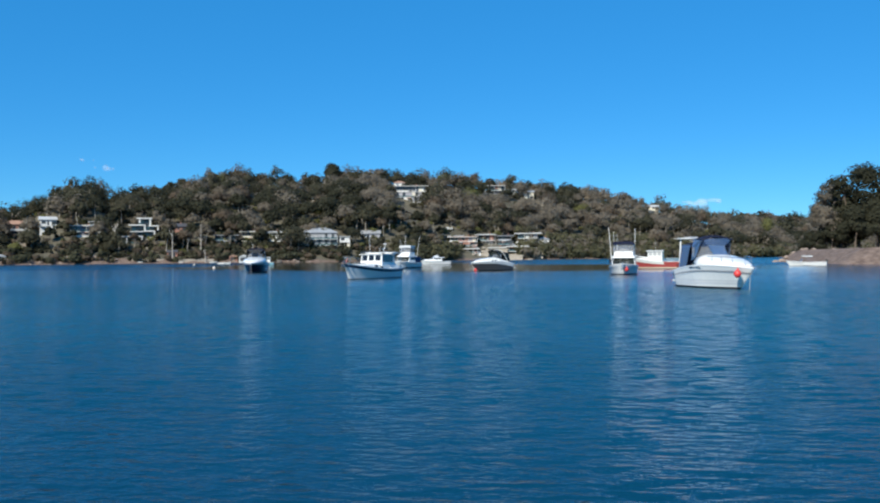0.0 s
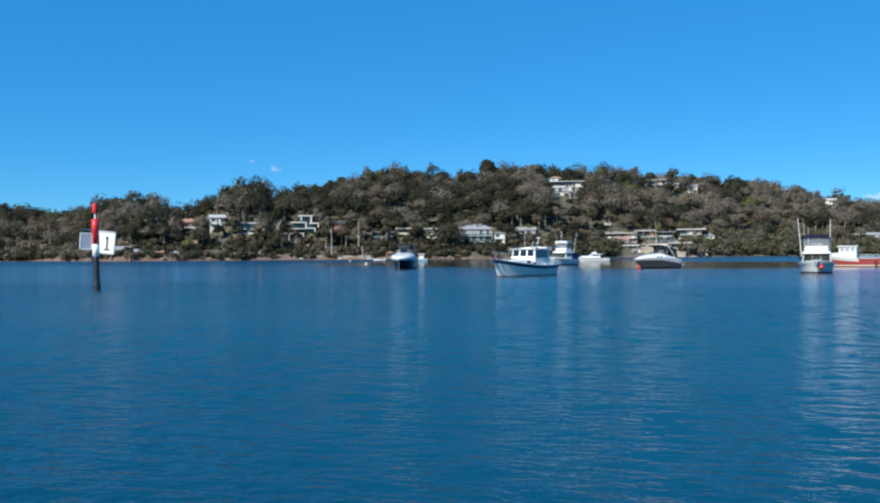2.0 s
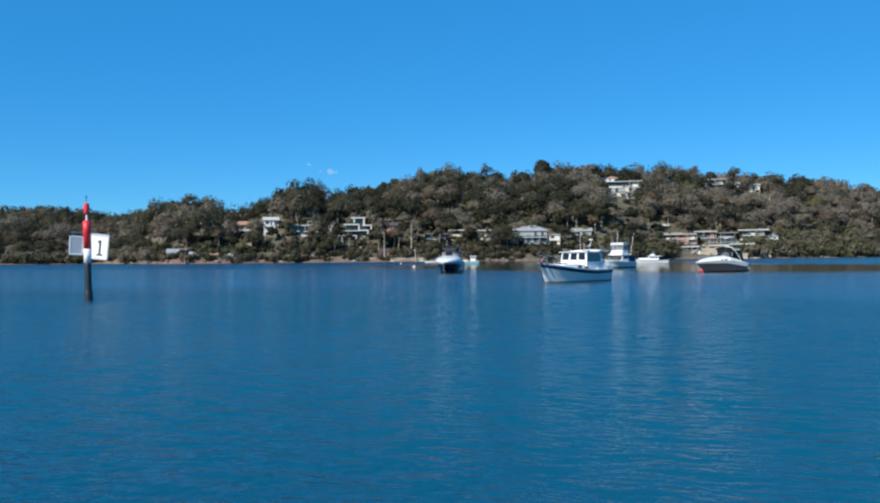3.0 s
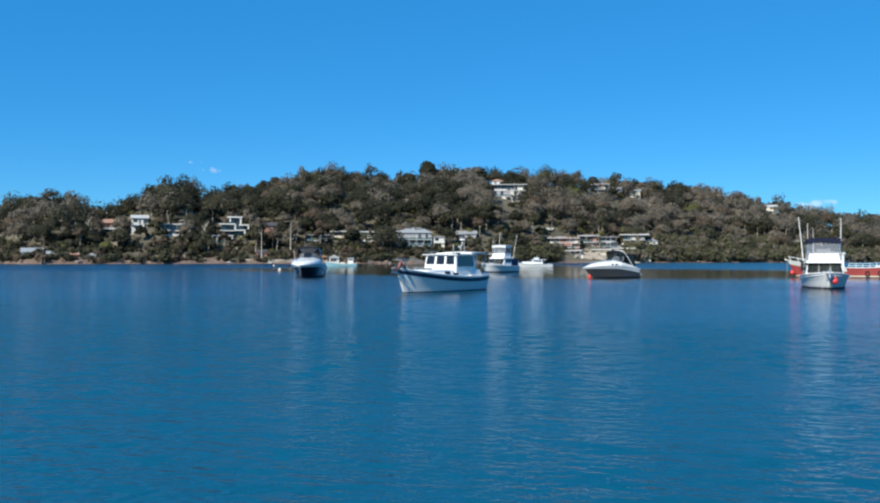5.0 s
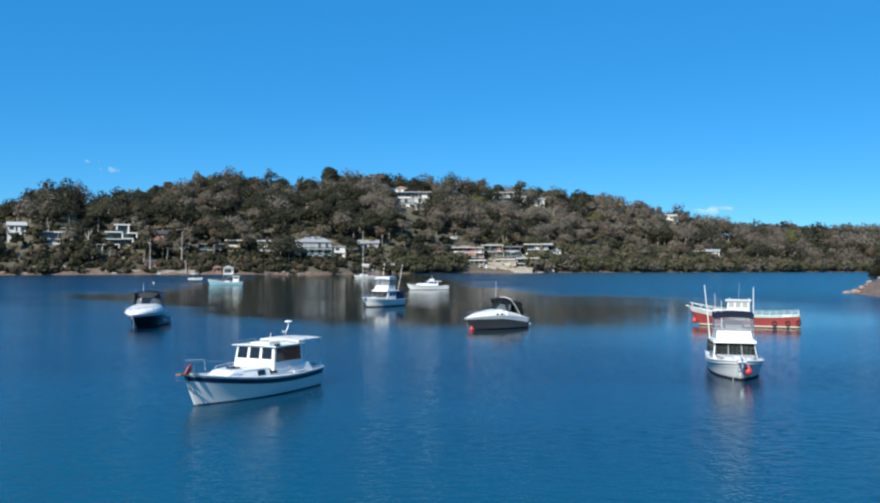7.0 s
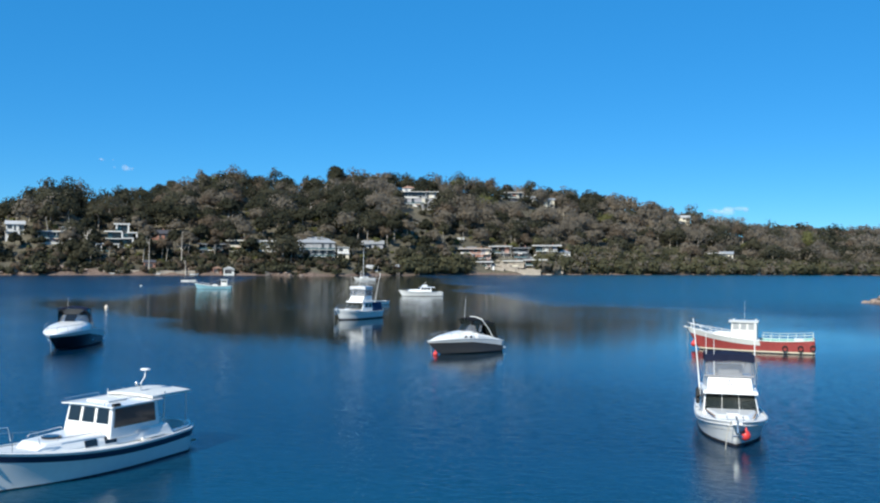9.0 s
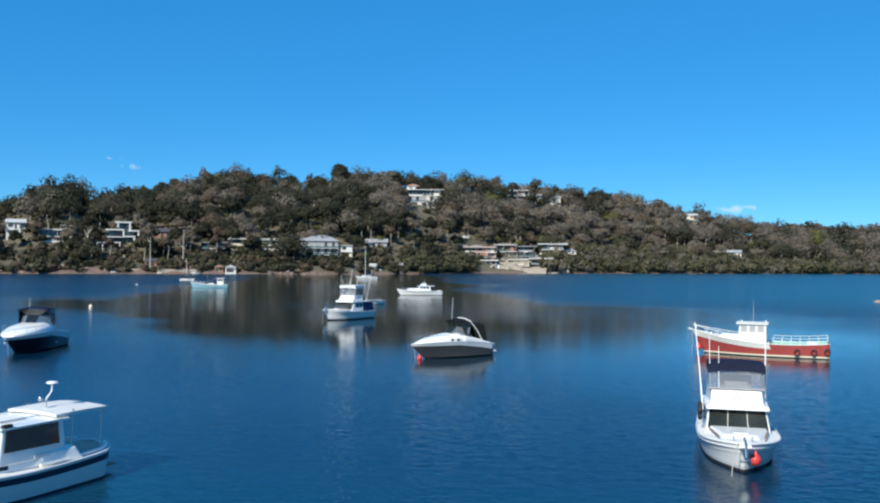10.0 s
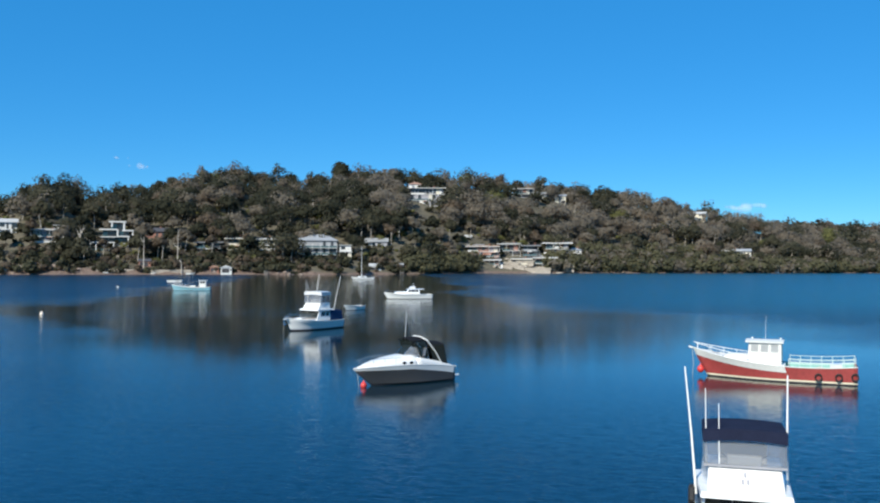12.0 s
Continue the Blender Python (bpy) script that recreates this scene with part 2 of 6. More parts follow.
    # normals tipped south outside the calm belt, so reflections take higher sky
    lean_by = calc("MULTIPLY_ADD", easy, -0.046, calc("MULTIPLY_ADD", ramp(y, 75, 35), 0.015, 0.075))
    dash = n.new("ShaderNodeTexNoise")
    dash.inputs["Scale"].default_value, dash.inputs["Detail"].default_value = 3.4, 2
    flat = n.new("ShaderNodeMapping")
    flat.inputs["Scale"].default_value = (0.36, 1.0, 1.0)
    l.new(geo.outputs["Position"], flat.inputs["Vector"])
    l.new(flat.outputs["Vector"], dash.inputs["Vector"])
    # less tip to the west, so the beacon is mirrored there
    less_tip = calc("MULTIPLY", ramp(x, -6, -24), ramp(y, 85, 60))
    lean_by = calc("MULTIPLY", lean_by, calc("MULTIPLY_ADD", less_tip, -0.8, 1.0))
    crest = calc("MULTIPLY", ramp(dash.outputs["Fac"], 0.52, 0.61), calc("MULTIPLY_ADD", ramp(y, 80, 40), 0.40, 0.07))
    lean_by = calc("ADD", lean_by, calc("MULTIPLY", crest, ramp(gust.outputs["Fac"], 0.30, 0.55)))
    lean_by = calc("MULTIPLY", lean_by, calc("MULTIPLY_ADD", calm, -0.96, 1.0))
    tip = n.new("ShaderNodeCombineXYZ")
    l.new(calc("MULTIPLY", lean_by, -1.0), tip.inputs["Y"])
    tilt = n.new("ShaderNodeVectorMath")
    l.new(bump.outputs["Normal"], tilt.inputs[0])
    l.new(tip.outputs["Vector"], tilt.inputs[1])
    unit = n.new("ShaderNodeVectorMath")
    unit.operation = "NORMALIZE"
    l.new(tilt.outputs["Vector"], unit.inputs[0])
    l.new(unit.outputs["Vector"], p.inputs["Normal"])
    l.new(calc("MULTIPLY_ADD", breeze, 0.10, calc("MULTIPLY_ADD", calc("MAXIMUM", calm, easy), -0.035, 0.075)), p.inputs["Roughness"])
    return m


WATER = water_surface()


def ground_surface():
    """Red-brown foreshore, then dry grass and leaf litter up the slope."""
    m = bpy.data.materials.new("shore_ground")
    m.use_nodes = True
    n, l = m.node_tree.nodes, m.node_tree.links
    p = n["Principled BSDF"]
    p.inputs["Roughness"].default_value = 0.95
    geo = n.new("ShaderNodeNewGeometry")
    xyz = n.new("ShaderNodeSeparateXYZ")
    l.new(geo.outputs["Position"], xyz.inputs[0])
    patch, grain = n.new("ShaderNodeTexNoise"), n.new("ShaderNodeTexNoise")
    patch.inputs["Scale"].default_value, patch.inputs["Detail"].default_value = 0.06, 5
    grain.inputs["Scale"].default_value, grain.inputs["Detail"].default_value = 0.8, 5
    for t in (patch, grain):
        l.new(geo.outputs["Position"], t.inputs["Vector"])
    h = n.new("ShaderNodeMath")
    h.operation = "MULTIPLY_ADD"
    l.new(patch.outputs["Fac"], h.inputs[0])
    h.inputs[1].default_value = -5.0
    l.new(xyz.outputs["Z"], h.inputs[2])
    west = n.new("ShaderNodeMapRange")
    west.inputs["From Min"].default_value, west.inputs["From Max"].default_value = -110, -180
    west.inputs["To Max"].default_value = 1.8
    l.new(xyz.outputs["X"], west.inputs["Value"])
    east, near = n.new("ShaderNodeMapRange"), n.new("ShaderNodeMapRange")
    east.inputs["From Min"].default_value, east.inputs["From Max"].default_value = 40, 60
    near.inputs["From Min"].default_value, near.inputs["From Max"].default_value, near.inputs["To Max"].default_value = 420, 360, 4.0
    l.new(xyz.outputs["X"], east.inputs["Value"])
    l.new(xyz.outputs["Y"], near.inputs["Value"])
    sand = n.new("ShaderNodeMath")
    sand.operation = "MULTIPLY_ADD"
    l.new(east.outputs["Result"], sand.inputs[0])
    l.new(near.outputs["Result"], sand.inputs[1])
    l.new(west.outputs["Result"], sand.inputs[2])
    bank = n.new("ShaderNodeMath")
    bank.operation = "SUBTRACT"
    l.new(h.outputs[0], bank.inputs[0])
    l.new(sand.outputs[0], bank.inputs[1])
    up = n.new("ShaderNodeMapRange")
    up.inputs["From Min"].default_value, up.inputs["From Max"].default_value = -2.2, -0.9
    l.new(bank.outputs[0], up.inputs["Value"])
    low = n.new("ShaderNodeValToRGB")
    low.color_ramp.elements[0].position, low.color_ramp.elements[0].color = 0.35, (0.10, 0.066, 0.050, 1)
    low.color_ramp.elements[1].position, low.color_ramp.elements[1].color = 0.65, (0.205, 0.145, 0.112, 1)
    l.new(grain.outputs["Fac"], low.inputs["Fac"])
    high = n.new("ShaderNodeValToRGB")
    high.color_ramp.elements[0].position, high.color_ramp.elements[0].color = 0.35, (0.066, 0.059, 0.040, 1)
    high.color_ramp.elements[1].position, high.color_ramp.elements[1].color = 0.68, (0.120, 0.104, 0.070, 1)
    l.new(patch.outputs["Fac"], high.inputs["Fac"])
    mix = n.new("ShaderNodeMix")
    mix.data_type = "RGBA"
    l.new(up.outputs["Result"], mix.inputs["Factor"])
    l.new(low.outputs["Color"], mix.inputs["A"])
    l.new(high.outputs["Color"], mix.inputs["B"])
    l.new(mix.outputs["Result"], p.inputs["Base Color"])
    bp = n.new("ShaderNodeBump")
    bp.inputs["Strength"].default_value, bp.inputs["Distance"].default_value = 0.8, 0.4
    l.new(grain.outputs["Fac"], bp.inputs["Height"])
    l.new(bp.outputs["Normal"], p.inputs["Normal"])
    return m


GROUND = ground_surface()


# ---- small builders ----
def part(name, bm, mat, parent=None, label="", smooth=False):
    me = bpy.data.meshes.new(name)
    bm.to_mesh(me)
    bm.free()
    for m in (mat if isinstance(mat, (list, tuple)) else [mat]):
        me.materials.append(m)
    if smooth:
        me.polygons.foreach_set("use_smooth", [True] * len(me.polygons))
    ob = new(name, me)
    ob.parent = parent
    if label:
        ob["label"] = label
    return ob


def thing(name, m, label, category, group=""):
    ob = new(name)
    ob.empty_display_size = 0.2
    ob.matrix_world = m
    return tagged(ob, label, category, group)


def box(x0, x1, y0, y1, z0, z1, bevel=0.0, bm=None):
    bm = bm or bmesh.new()
    made = bmesh.ops.create_cube(bm, size=1.0)["verts"]
    for v in made:
        v.co = Vector((x0 + (v.co.x + 0.5) * (x1 - x0), y0 + (v.co.y + 0.5) * (y1 - y0), z0 + (v.co.z + 0.5) * (z1 - z0)))
    if bevel:
        edges = list({e for v in made for e in v.link_edges})
        bmesh.ops.bevel(bm, geom=edges, offset=bevel, segments=2, affect="EDGES", profile=0.5)
    return bm


def loft(rings, closed=True, caps=True, bm=None):
    """Skins a row of rings of equal count."""
    bm = bm or bmesh.new()
    vs = [[bm.verts.new(p) for p in ring] for ring in rings]
    k = len(vs[0])
    for a, c in zip(vs, vs[1:]):
        for i in range(k if closed else k - 1):
            j = (i + 1) % k
            bm.faces.new((a[i], a[j], c[j], c[i]))
    if caps and closed:
        bm.faces.new(vs[0][::-1])
        bm.faces.new(vs[-1])
    return bm


def tube(points, r, sides=6, r1=None, bm=None):
    """A round bar along points, tapering to r1."""
    pts = [Vector(p) for p in points]
    r1 = r if r1 is None else r1
    rings = []
    for i, p in enumerate(pts):
        d = (pts[min(i + 1, len(pts) - 1)] - pts[max(i - 1, 0)]).normalized()
        side = d.cross(Vector((0, 0, 1)) if abs(d.z) < 0.95 else Vector((1, 0, 0))).normalized()
        up = side.cross(d)
        rr = r + (r1 - r) * i / (len(pts) - 1)
        rings.append([p + rr * (math.cos(2 * math.pi * k / sides) * side + math.sin(2 * math.pi * k / sides) * up) for k in range(sides)])
    return loft(rings, bm=bm)


def turned(profile, sides=16, centre=(0, 0), bm=None):
    """A body of revolution about a vertical axis, from (radius, z) rows."""
    return loft([[(centre[0] + max(r, 0.002) * math.cos(2 * math.pi * k / sides), centre[1] + max(r, 0.002) * math.sin(2 * math.pi * k / sides), z)
                  for k in range(sides)] for r, z in profile], bm=bm)


def slab(points, thick, bm=None):
    """A flat panel through points, with thickness along its normal."""
    pts = [Vector(p) for p in points]
    n = (pts[1] - pts[0]).cross(pts[2] - pts[0]).normalized() * thick
    return loft([pts, [p + n for p in pts]], bm=bm)


def heading(stern, bow, length):
    """Pose on the water of a boat of that length whose transom is at stern and whose bow points towards bow."""
    a, c = Vector(stern), Vector(bow)
    mid = a + (c - a).normalized() * length / 2
    return pose(mid.x, mid.y, 0, 0, 0, math.degrees(math.atan2(c.y - a.y, c.x - a.x)))
# ---- the lie of the land: shore and ridge round the bay, by bearing ----
BAY = (5.0, 60.0)
# bearing in degrees from north, distance to the ridge, height of the tree tops on it
RIDGE = [(-90, 900, 45), (-50.2, 926, 54), (-47.5, 925, 56), (-44.3, 873, 51), (-41.5, 780, 44), (-40.6, 640, 46),
         (-39.6, 612, 49), (-37.8, 610, 49), (-36.7, 620, 44.6), (-35.3, 640, 40.2), (-34, 590, 44.8), (-32.5, 587, 53),
         (-31, 592, 57.1), (-29.2, 612, 55), (-25.4, 633, 62), (-23.1, 638, 69), (-20.8, 646, 73), (-16.6, 659, 73),
         (-11.7, 685, 79), (-8.8, 695, 78), (-4.8, 705, 78), (-3.1, 720, 74), (-0.2, 736, 74), (4.3, 776, 67.7),
         (8.7, 806, 57), (11, 816, 47.4), (13.2, 916, 47.5), (18.3, 1116, 49), (40, 1000, 45), (90, 700, 40)]
# bearing, distance to the waterline
SHORE = [(-90, 600), (-52, 690), (-44, 650), (-41.8, 560), (-40.5, 495), (-38, 488), (-33.6, 490), (-24.5, 487), (-19.5, 490),
         (-14.3, 498), (-9, 528), (-5.1, 562), (-0.1, 585), (5.1, 617), (10, 655), (14.7, 702), (18, 741), (26, 790),
         (40, 700), (90, 420), (270, 600)]
CANOPY = 13.0


def land(x, y):
    """Height of the ground at x, y (arrays)."""
    x, y = np.asarray(x, float), np.asarray(y, float)
    bearing = np.degrees(np.arctan2(x - BAY[0], y - BAY[1]))
    bearing = np.where(bearing < -90, bearing + 360, bearing)
    r = np.hypot(x - BAY[0], y - BAY[1])
    rb, rd, rz = (np.array([row[i] for row in RIDGE] + [(270, 900, 45)[i]], float) for i in range(3))
    sb, sd = (np.array([row[i] for row in SHORE], float) for i in range(2))
    shore = np.interp(bearing, sb, sd) + 1.3 * np.sin(bearing * 2.9) + 0.5 * np.sin(bearing * 6.3 + 1)
    ridge, top = np.interp(bearing, rb, rd), np.interp(bearing, rb, rz) - CANOPY
    s = (r - shore) / (ridge - shore)
    inland = r - shore
    slope = np.clip(s, 0, 1)
    z = 0.9 * np.clip(inland / 5.0, 0, 1) + (top - 0.9) * (1.25 * slope - 0.25 * slope ** 2)
    z += np.clip(slope * 6, 0, 1) * np.clip((1.02 - slope) * 6, 0, 1) * (1.6 * np.sin(x / 19 + y / 47) + 1.4 * np.sin(y / 17 - x / 39))
    z = np.where(s > 1, np.maximum(top - (r - ridge) * 0.12, 6), z)
    z = np.where(inland < 0, np.maximum(inland * 0.12, -4), z)
    # the low point with its rocks and tall trees, east of the moorings
    u = np.minimum(np.minimum((x - 72 - 0.52 * (y - 256)) * 0.75, y - (254 - 0.10 * (x - 72)) + 1.2 * np.sin(x * 0.7)), 350 - y)
    k = np.clip((u - 3) / 8, 0, 1)
    spit = np.where(u > 0, 0.7 * (1 - np.exp(-np.maximum(u, 0) / 2)) + 2.9 * k * k * (3 - 2 * k), np.maximum(u * 0.25, -4))
    # the bank that runs on south from the rocks
    w = np.minimum(np.minimum(x - (66 + 0.11 * (y - 190)) + 0.5 * np.sin(y * 0.45), y - 182 + 0.3 * (x - 63)), 262 - y + 0.2 * (x - 72))
    bank = np.where(w > 0, 0.5 * np.clip(w, 0, 1) + 2.9 * np.clip((w - 0.6) / 5.0, 0, 1) ** 0.8, np.maximum(w * 0.25, -4))
    return np.where(x > 30, np.maximum(z, np.maximum(spit, bank)), z)


# ---- ground and water ----
def build_ground():
    bearings = list(np.arange(-60, 40, 0.5)) + list(np.arange(40, 300, 5.0))
    radii = [0, 60, 110] + list(np.arange(130, 400, 6.0)) + list(np.arange(400, 860, 5.0)) + list(np.arange(870, 1300, 30.0)) + [1600, 2400, 4600]
    bb, rr = np.meshgrid(np.radians(bearings), np.array(radii, float), indexing="ij")
    x, y = BAY[0] + rr * np.sin(bb), BAY[1] + rr * np.cos(bb)
    z = land(x, y)
    nb, nr = z.shape
    me = bpy.data.meshes.new("ground")
    i, j = np.meshgrid(np.arange(nb), np.arange(nr - 1), indexing="ij")
    k = (i + 1) % nb
    quads = np.stack([i * nr + j, i * nr + j + 1, k * nr + j + 1, k * nr + j], -1).reshape(-1, 4)
    me.from_pydata(np.stack([x, y, z], -1).reshape(-1, 3).tolist(), [], quads.tolist())
    me.polygons.foreach_set("use_smooth", [True] * len(me.polygons))
    me.materials.append(GROUND)
    ob = new("ground", me)
    return tagged(ob, "red-brown foreshore rising to dry wooded slopes round the bay", "ground", kind="structure")


build_ground()
bm = bmesh.new()
bmesh.ops.create_circle(bm, cap_ends=True, segments=64, radius=4500)
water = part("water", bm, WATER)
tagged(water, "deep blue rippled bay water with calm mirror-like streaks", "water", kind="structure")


# ---- boats ----
class Hull:
    """Lines of a hull: x to the bow, waterline at z = 0."""

    def __init__(self, length, beam, stern_sheer, mid_sheer, bow_sheer, rake=1.0, draft=0.4, fine=2.3, stern=0.88, round_stern=0.0, flare=0.34, chine=0.8):
        self.length, self.beam, self.rake, self.draft, self.fine = length, beam, rake, draft, fine
        self.sheers, self.stern, self.round_stern, self.flare, self.chine = (stern_sheer, mid_sheer, bow_sheer), stern, round_stern, flare, chine

    def sheer(self, s):
        a, m, c = self.sheers
        return (1 - s) * (1 - 2 * s) * a + 4 * s * (1 - s) * m + s * (2 * s - 1) * c

    def half(self, s):
        w = self.beam / 2 * (1 - max(0.0, (s - 0.42) / 0.58) ** self.fine)
        w *= self.stern + (1 - self.stern) * min(1.0, s / 0.4)
        if self.round_stern and s < self.round_stern:
            w *= math.sqrt(max(0.0, 1 - (1 - s / self.round_stern) ** 2))
        return max(w, 0.015)

    def at(self, s, v, out=0.0):
        """Starboard-to-centre point: v runs from keel (0) to sheer (1)."""
        top = self.sheer(s)
        z = -self.draft + v * (top + self.draft)
        x = -self.length / 2 + s * (self.length - self.rake * (1 - v) ** 1.15)
        low = self.chine - self.flare * s ** 3
        if v < 0.28:
            f = low * (v / 0.28) ** 0.7
        else:
            k = (v - 0.28) / 0.72
            f = low + (1 - low) * (k ** (1 + 0.8 * s))
        return x, self.half(s) * f + out, z

    def v_at(self, s, z):
        return (z + self.draft) / (self.sheer(s) + self.draft)

    def band(self, lo, hi, out=0.0, s0=0.0, s1=1.0, rows=6, cols=30):
        """Both sides and the transom between two heights (functions of s, in v)."""
        bm = bmesh.new()
        ss = [s0 + (s1 - s0) * i / cols for i in range(cols + 1)]
        ends = []
        for side in (1, -1):
            grid = []
            for s in ss:
                a, c = lo(s), hi(s)
                grid.append([bm.verts.new((p[0], side * p[1], p[2])) for p in (self.at(s, a + (c - a) * k / rows, out) for k in range(rows + 1))])
            for a, c in zip(grid, grid[1:]):
                for k in range(rows):
                    q = (a[k], c[k], c[k + 1], a[k + 1])
                    bm.faces.new(q if side < 0 else q[::-1])
            ends.append(grid)
        if s0 == 0.0:
            a, c = ends[0][0], ends[1][0]
            for k in range(rows):
                bm.faces.new((a[k], c[k], c[k + 1], a[k + 1]))
        if s1 == 1.0:
            a, c = ends[0][-1], ends[1][-1]
            for k in range(rows):
                bm.faces.new((c[k], a[k], a[k + 1], c[k + 1]))
        return bm

    def deck(self, s0, s1, drop=0.03, camber=0.06, inset=0.02, cols=24):
        bm = bmesh.new()
        rows = []
        for i in range(cols + 1):
            s = s0 + (s1 - s0) * i / cols
            x, y, z = self.at(s, 1.0)
            y = max(y - inset, 0.008)
            rows.append([bm.verts.new((x, y * k / 3, z - drop + camber * (1 - (k / 3) ** 2))) for k in range(-3, 4)])
        for a, c in zip(rows, rows[1:]):
            for k in range(6):
                bm.faces.new((a[k], c[k], c[k + 1], a[k + 1])[::-1])
        return bm

    def well(self, s0, s1, floor, margin=0.3, cols=10):
        """A cockpit: side decks, inner walls and sole."""
        bm = bmesh.new()
        rows = []
        for i in range(cols + 1):
            s = s0 + (s1 - s0) * i / cols
            x, y, z = self.at(s, 1.0)
            yi = max(y - margin, 0.05)
            rows.append([bm.verts.new(p) for p in ((x, -y + 0.01, z), (x, -yi, z), (x, -yi, floor), (x, yi, floor), (x, yi, z), (x, y - 0.01, z))])
        for a, c in zip(rows, rows[1:]):
            for k in range(5):
                bm.faces.new((a[k], c[k], c[k + 1], a[k + 1])[::-1])
        bm.faces.new(rows[0][1:5])
        bm.faces.new(rows[-1][1:5][::-1])
        return bm

    def line(self, v=1.0, side=1, s0=0.0, s1=1.0, up=0.0, inward=0.0, cols=24):
        out = []
        for i in range(cols + 1):
            x, y, z = self.at(s0 + (s1 - s0) * i / cols, v)
            out.append((x, side * max(y - inward, 0.0), z + up))
        return out


def const(v):
    return lambda s: v


def arch(x0, x1, half, z, rise, thick, sag=0.0, bm=None):
    """A curved top, arched across and lightly along."""
    rings = []
    for i in range(7):
        t = i / 6
        x = x0 + (x1 - x0) * t
        lift = sag * (1 - (2 * t - 1) ** 2)
        up = [(x, half * k / 4, z + lift + rise * (1 - (k / 4) ** 2)) for k in range(-4, 5)]
        rings.append(up + [(a, b2, c - thick) for a, b2, c in up[::-1]])
    return loft(rings, bm=bm)


def house_block(x0, x1, h0, h1, z0, z1, rake0, rake1, tumble=0.06, bevel=0.05):
    """A cabin: half widths h0 aft and h1 forward, ends raked by rake0 and rake1."""
    bm = bmesh.new()
    low = [(x0, -h0, z0), (x1, -h1, z0), (x1, h1, z0), (x0, h0, z0)]
    high = [(x0 + rake0, -h0 + tumble, z1), (x1 - rake1, -h1 + tumble, z1), (x1 - rake1, h1 - tumble, z1), (x0 + rake0, h0 - tumble, z1)]
    loft([low, high], bm=bm)
    if bevel:
        bmesh.ops.bevel(bm, geom=list(bm.edges), offset=bevel, segments=2, affect="EDGES", profile=0.5)
    return bm


def on_face(corners, u0, u1, v0, v1, thick):
    """A panel on the quad of corners (lower a, lower b, upper b, upper a), proud by thick."""
    a, b2, c, d = (Vector(p) for p in corners)

    def pt(u, v):
        return (a * (1 - u) + b2 * u) * (1 - v) + (d * (1 - u) + c * u) * v
    return slab([pt(u0, v0), pt(u1, v0), pt(u1, v1), pt(u0, v1)], thick)


def rail(boat, hull, side, s0, s1, height, posts, name="rail", mat=None, r=0.018, inward=0.08):
    mat = mat or STEEL
    top = [(x, y, z + height) for x, y, z in hull.line(1.0, side, s0, s1, 0.0, inward, 16)]
    ob = part(name, tube(top, r, 5), mat, boat)
    for i in range(posts):
        x, y, z = hull.at(s0 + (s1 - s0) * (i + 0.5) / posts, 1.0)
        y = side * max(y - inward, 0)
        part("stanchion", tube([(x, y, z - 0.02), (x, y, z + height)], r * 0.9, 5), mat, ob)
    return ob


def buoy_at(m, mat, size, label):
    bm = turned([(0.02, -0.5 * size), (0.32 * size, -0.35 * size), (0.5 * size, -0.05 * size), (0.46 * size, 0.25 * size), (0.26 * size, 0.5 * size), (0.09 * size, 0.62 * size), (0.09 * size, 0.8 * size), (0.02, 0.84 * size)], 14)
    ob = part("mooring_buoy", bm, mat, smooth=True)
    ob.matrix_world = m
    return tagged(ob, label, "buoy", "mooring buoys")


def common(boat, h, side_mat, low_mat=ANTIFOUL, boot=0.10, stripe=None, stripe_mat=None, deck_from=0.0, gunwale=GELCOAT):
    """Bottom, topsides, optional stripe, deck and gunwale bead."""
    part("hull_bottom", h.band(const(0.0), lambda s: h.v_at(s, boot), cols=30, rows=4), low_mat, boat, "dark antifouled bottom", True)
    part("hull", h.band(lambda s: h.v_at(s, boot), const(1.0), cols=34, rows=8), side_mat, boat, "", True)
    if stripe:
        part("hull_stripe", h.band(stripe[0], stripe[1], 0.012, rows=2, cols=34), stripe_mat, boat, "dark band below the gunwale", True)
    part("deck", h.deck(deck_from, 0.995), DECK_WHITE, boat, "", True)
    for side in (1, -1):
        part("gunwale", tube(h.line(1.0, side, 0.0, 1.0, 0.01), 0.035, 6), gunwale, boat)


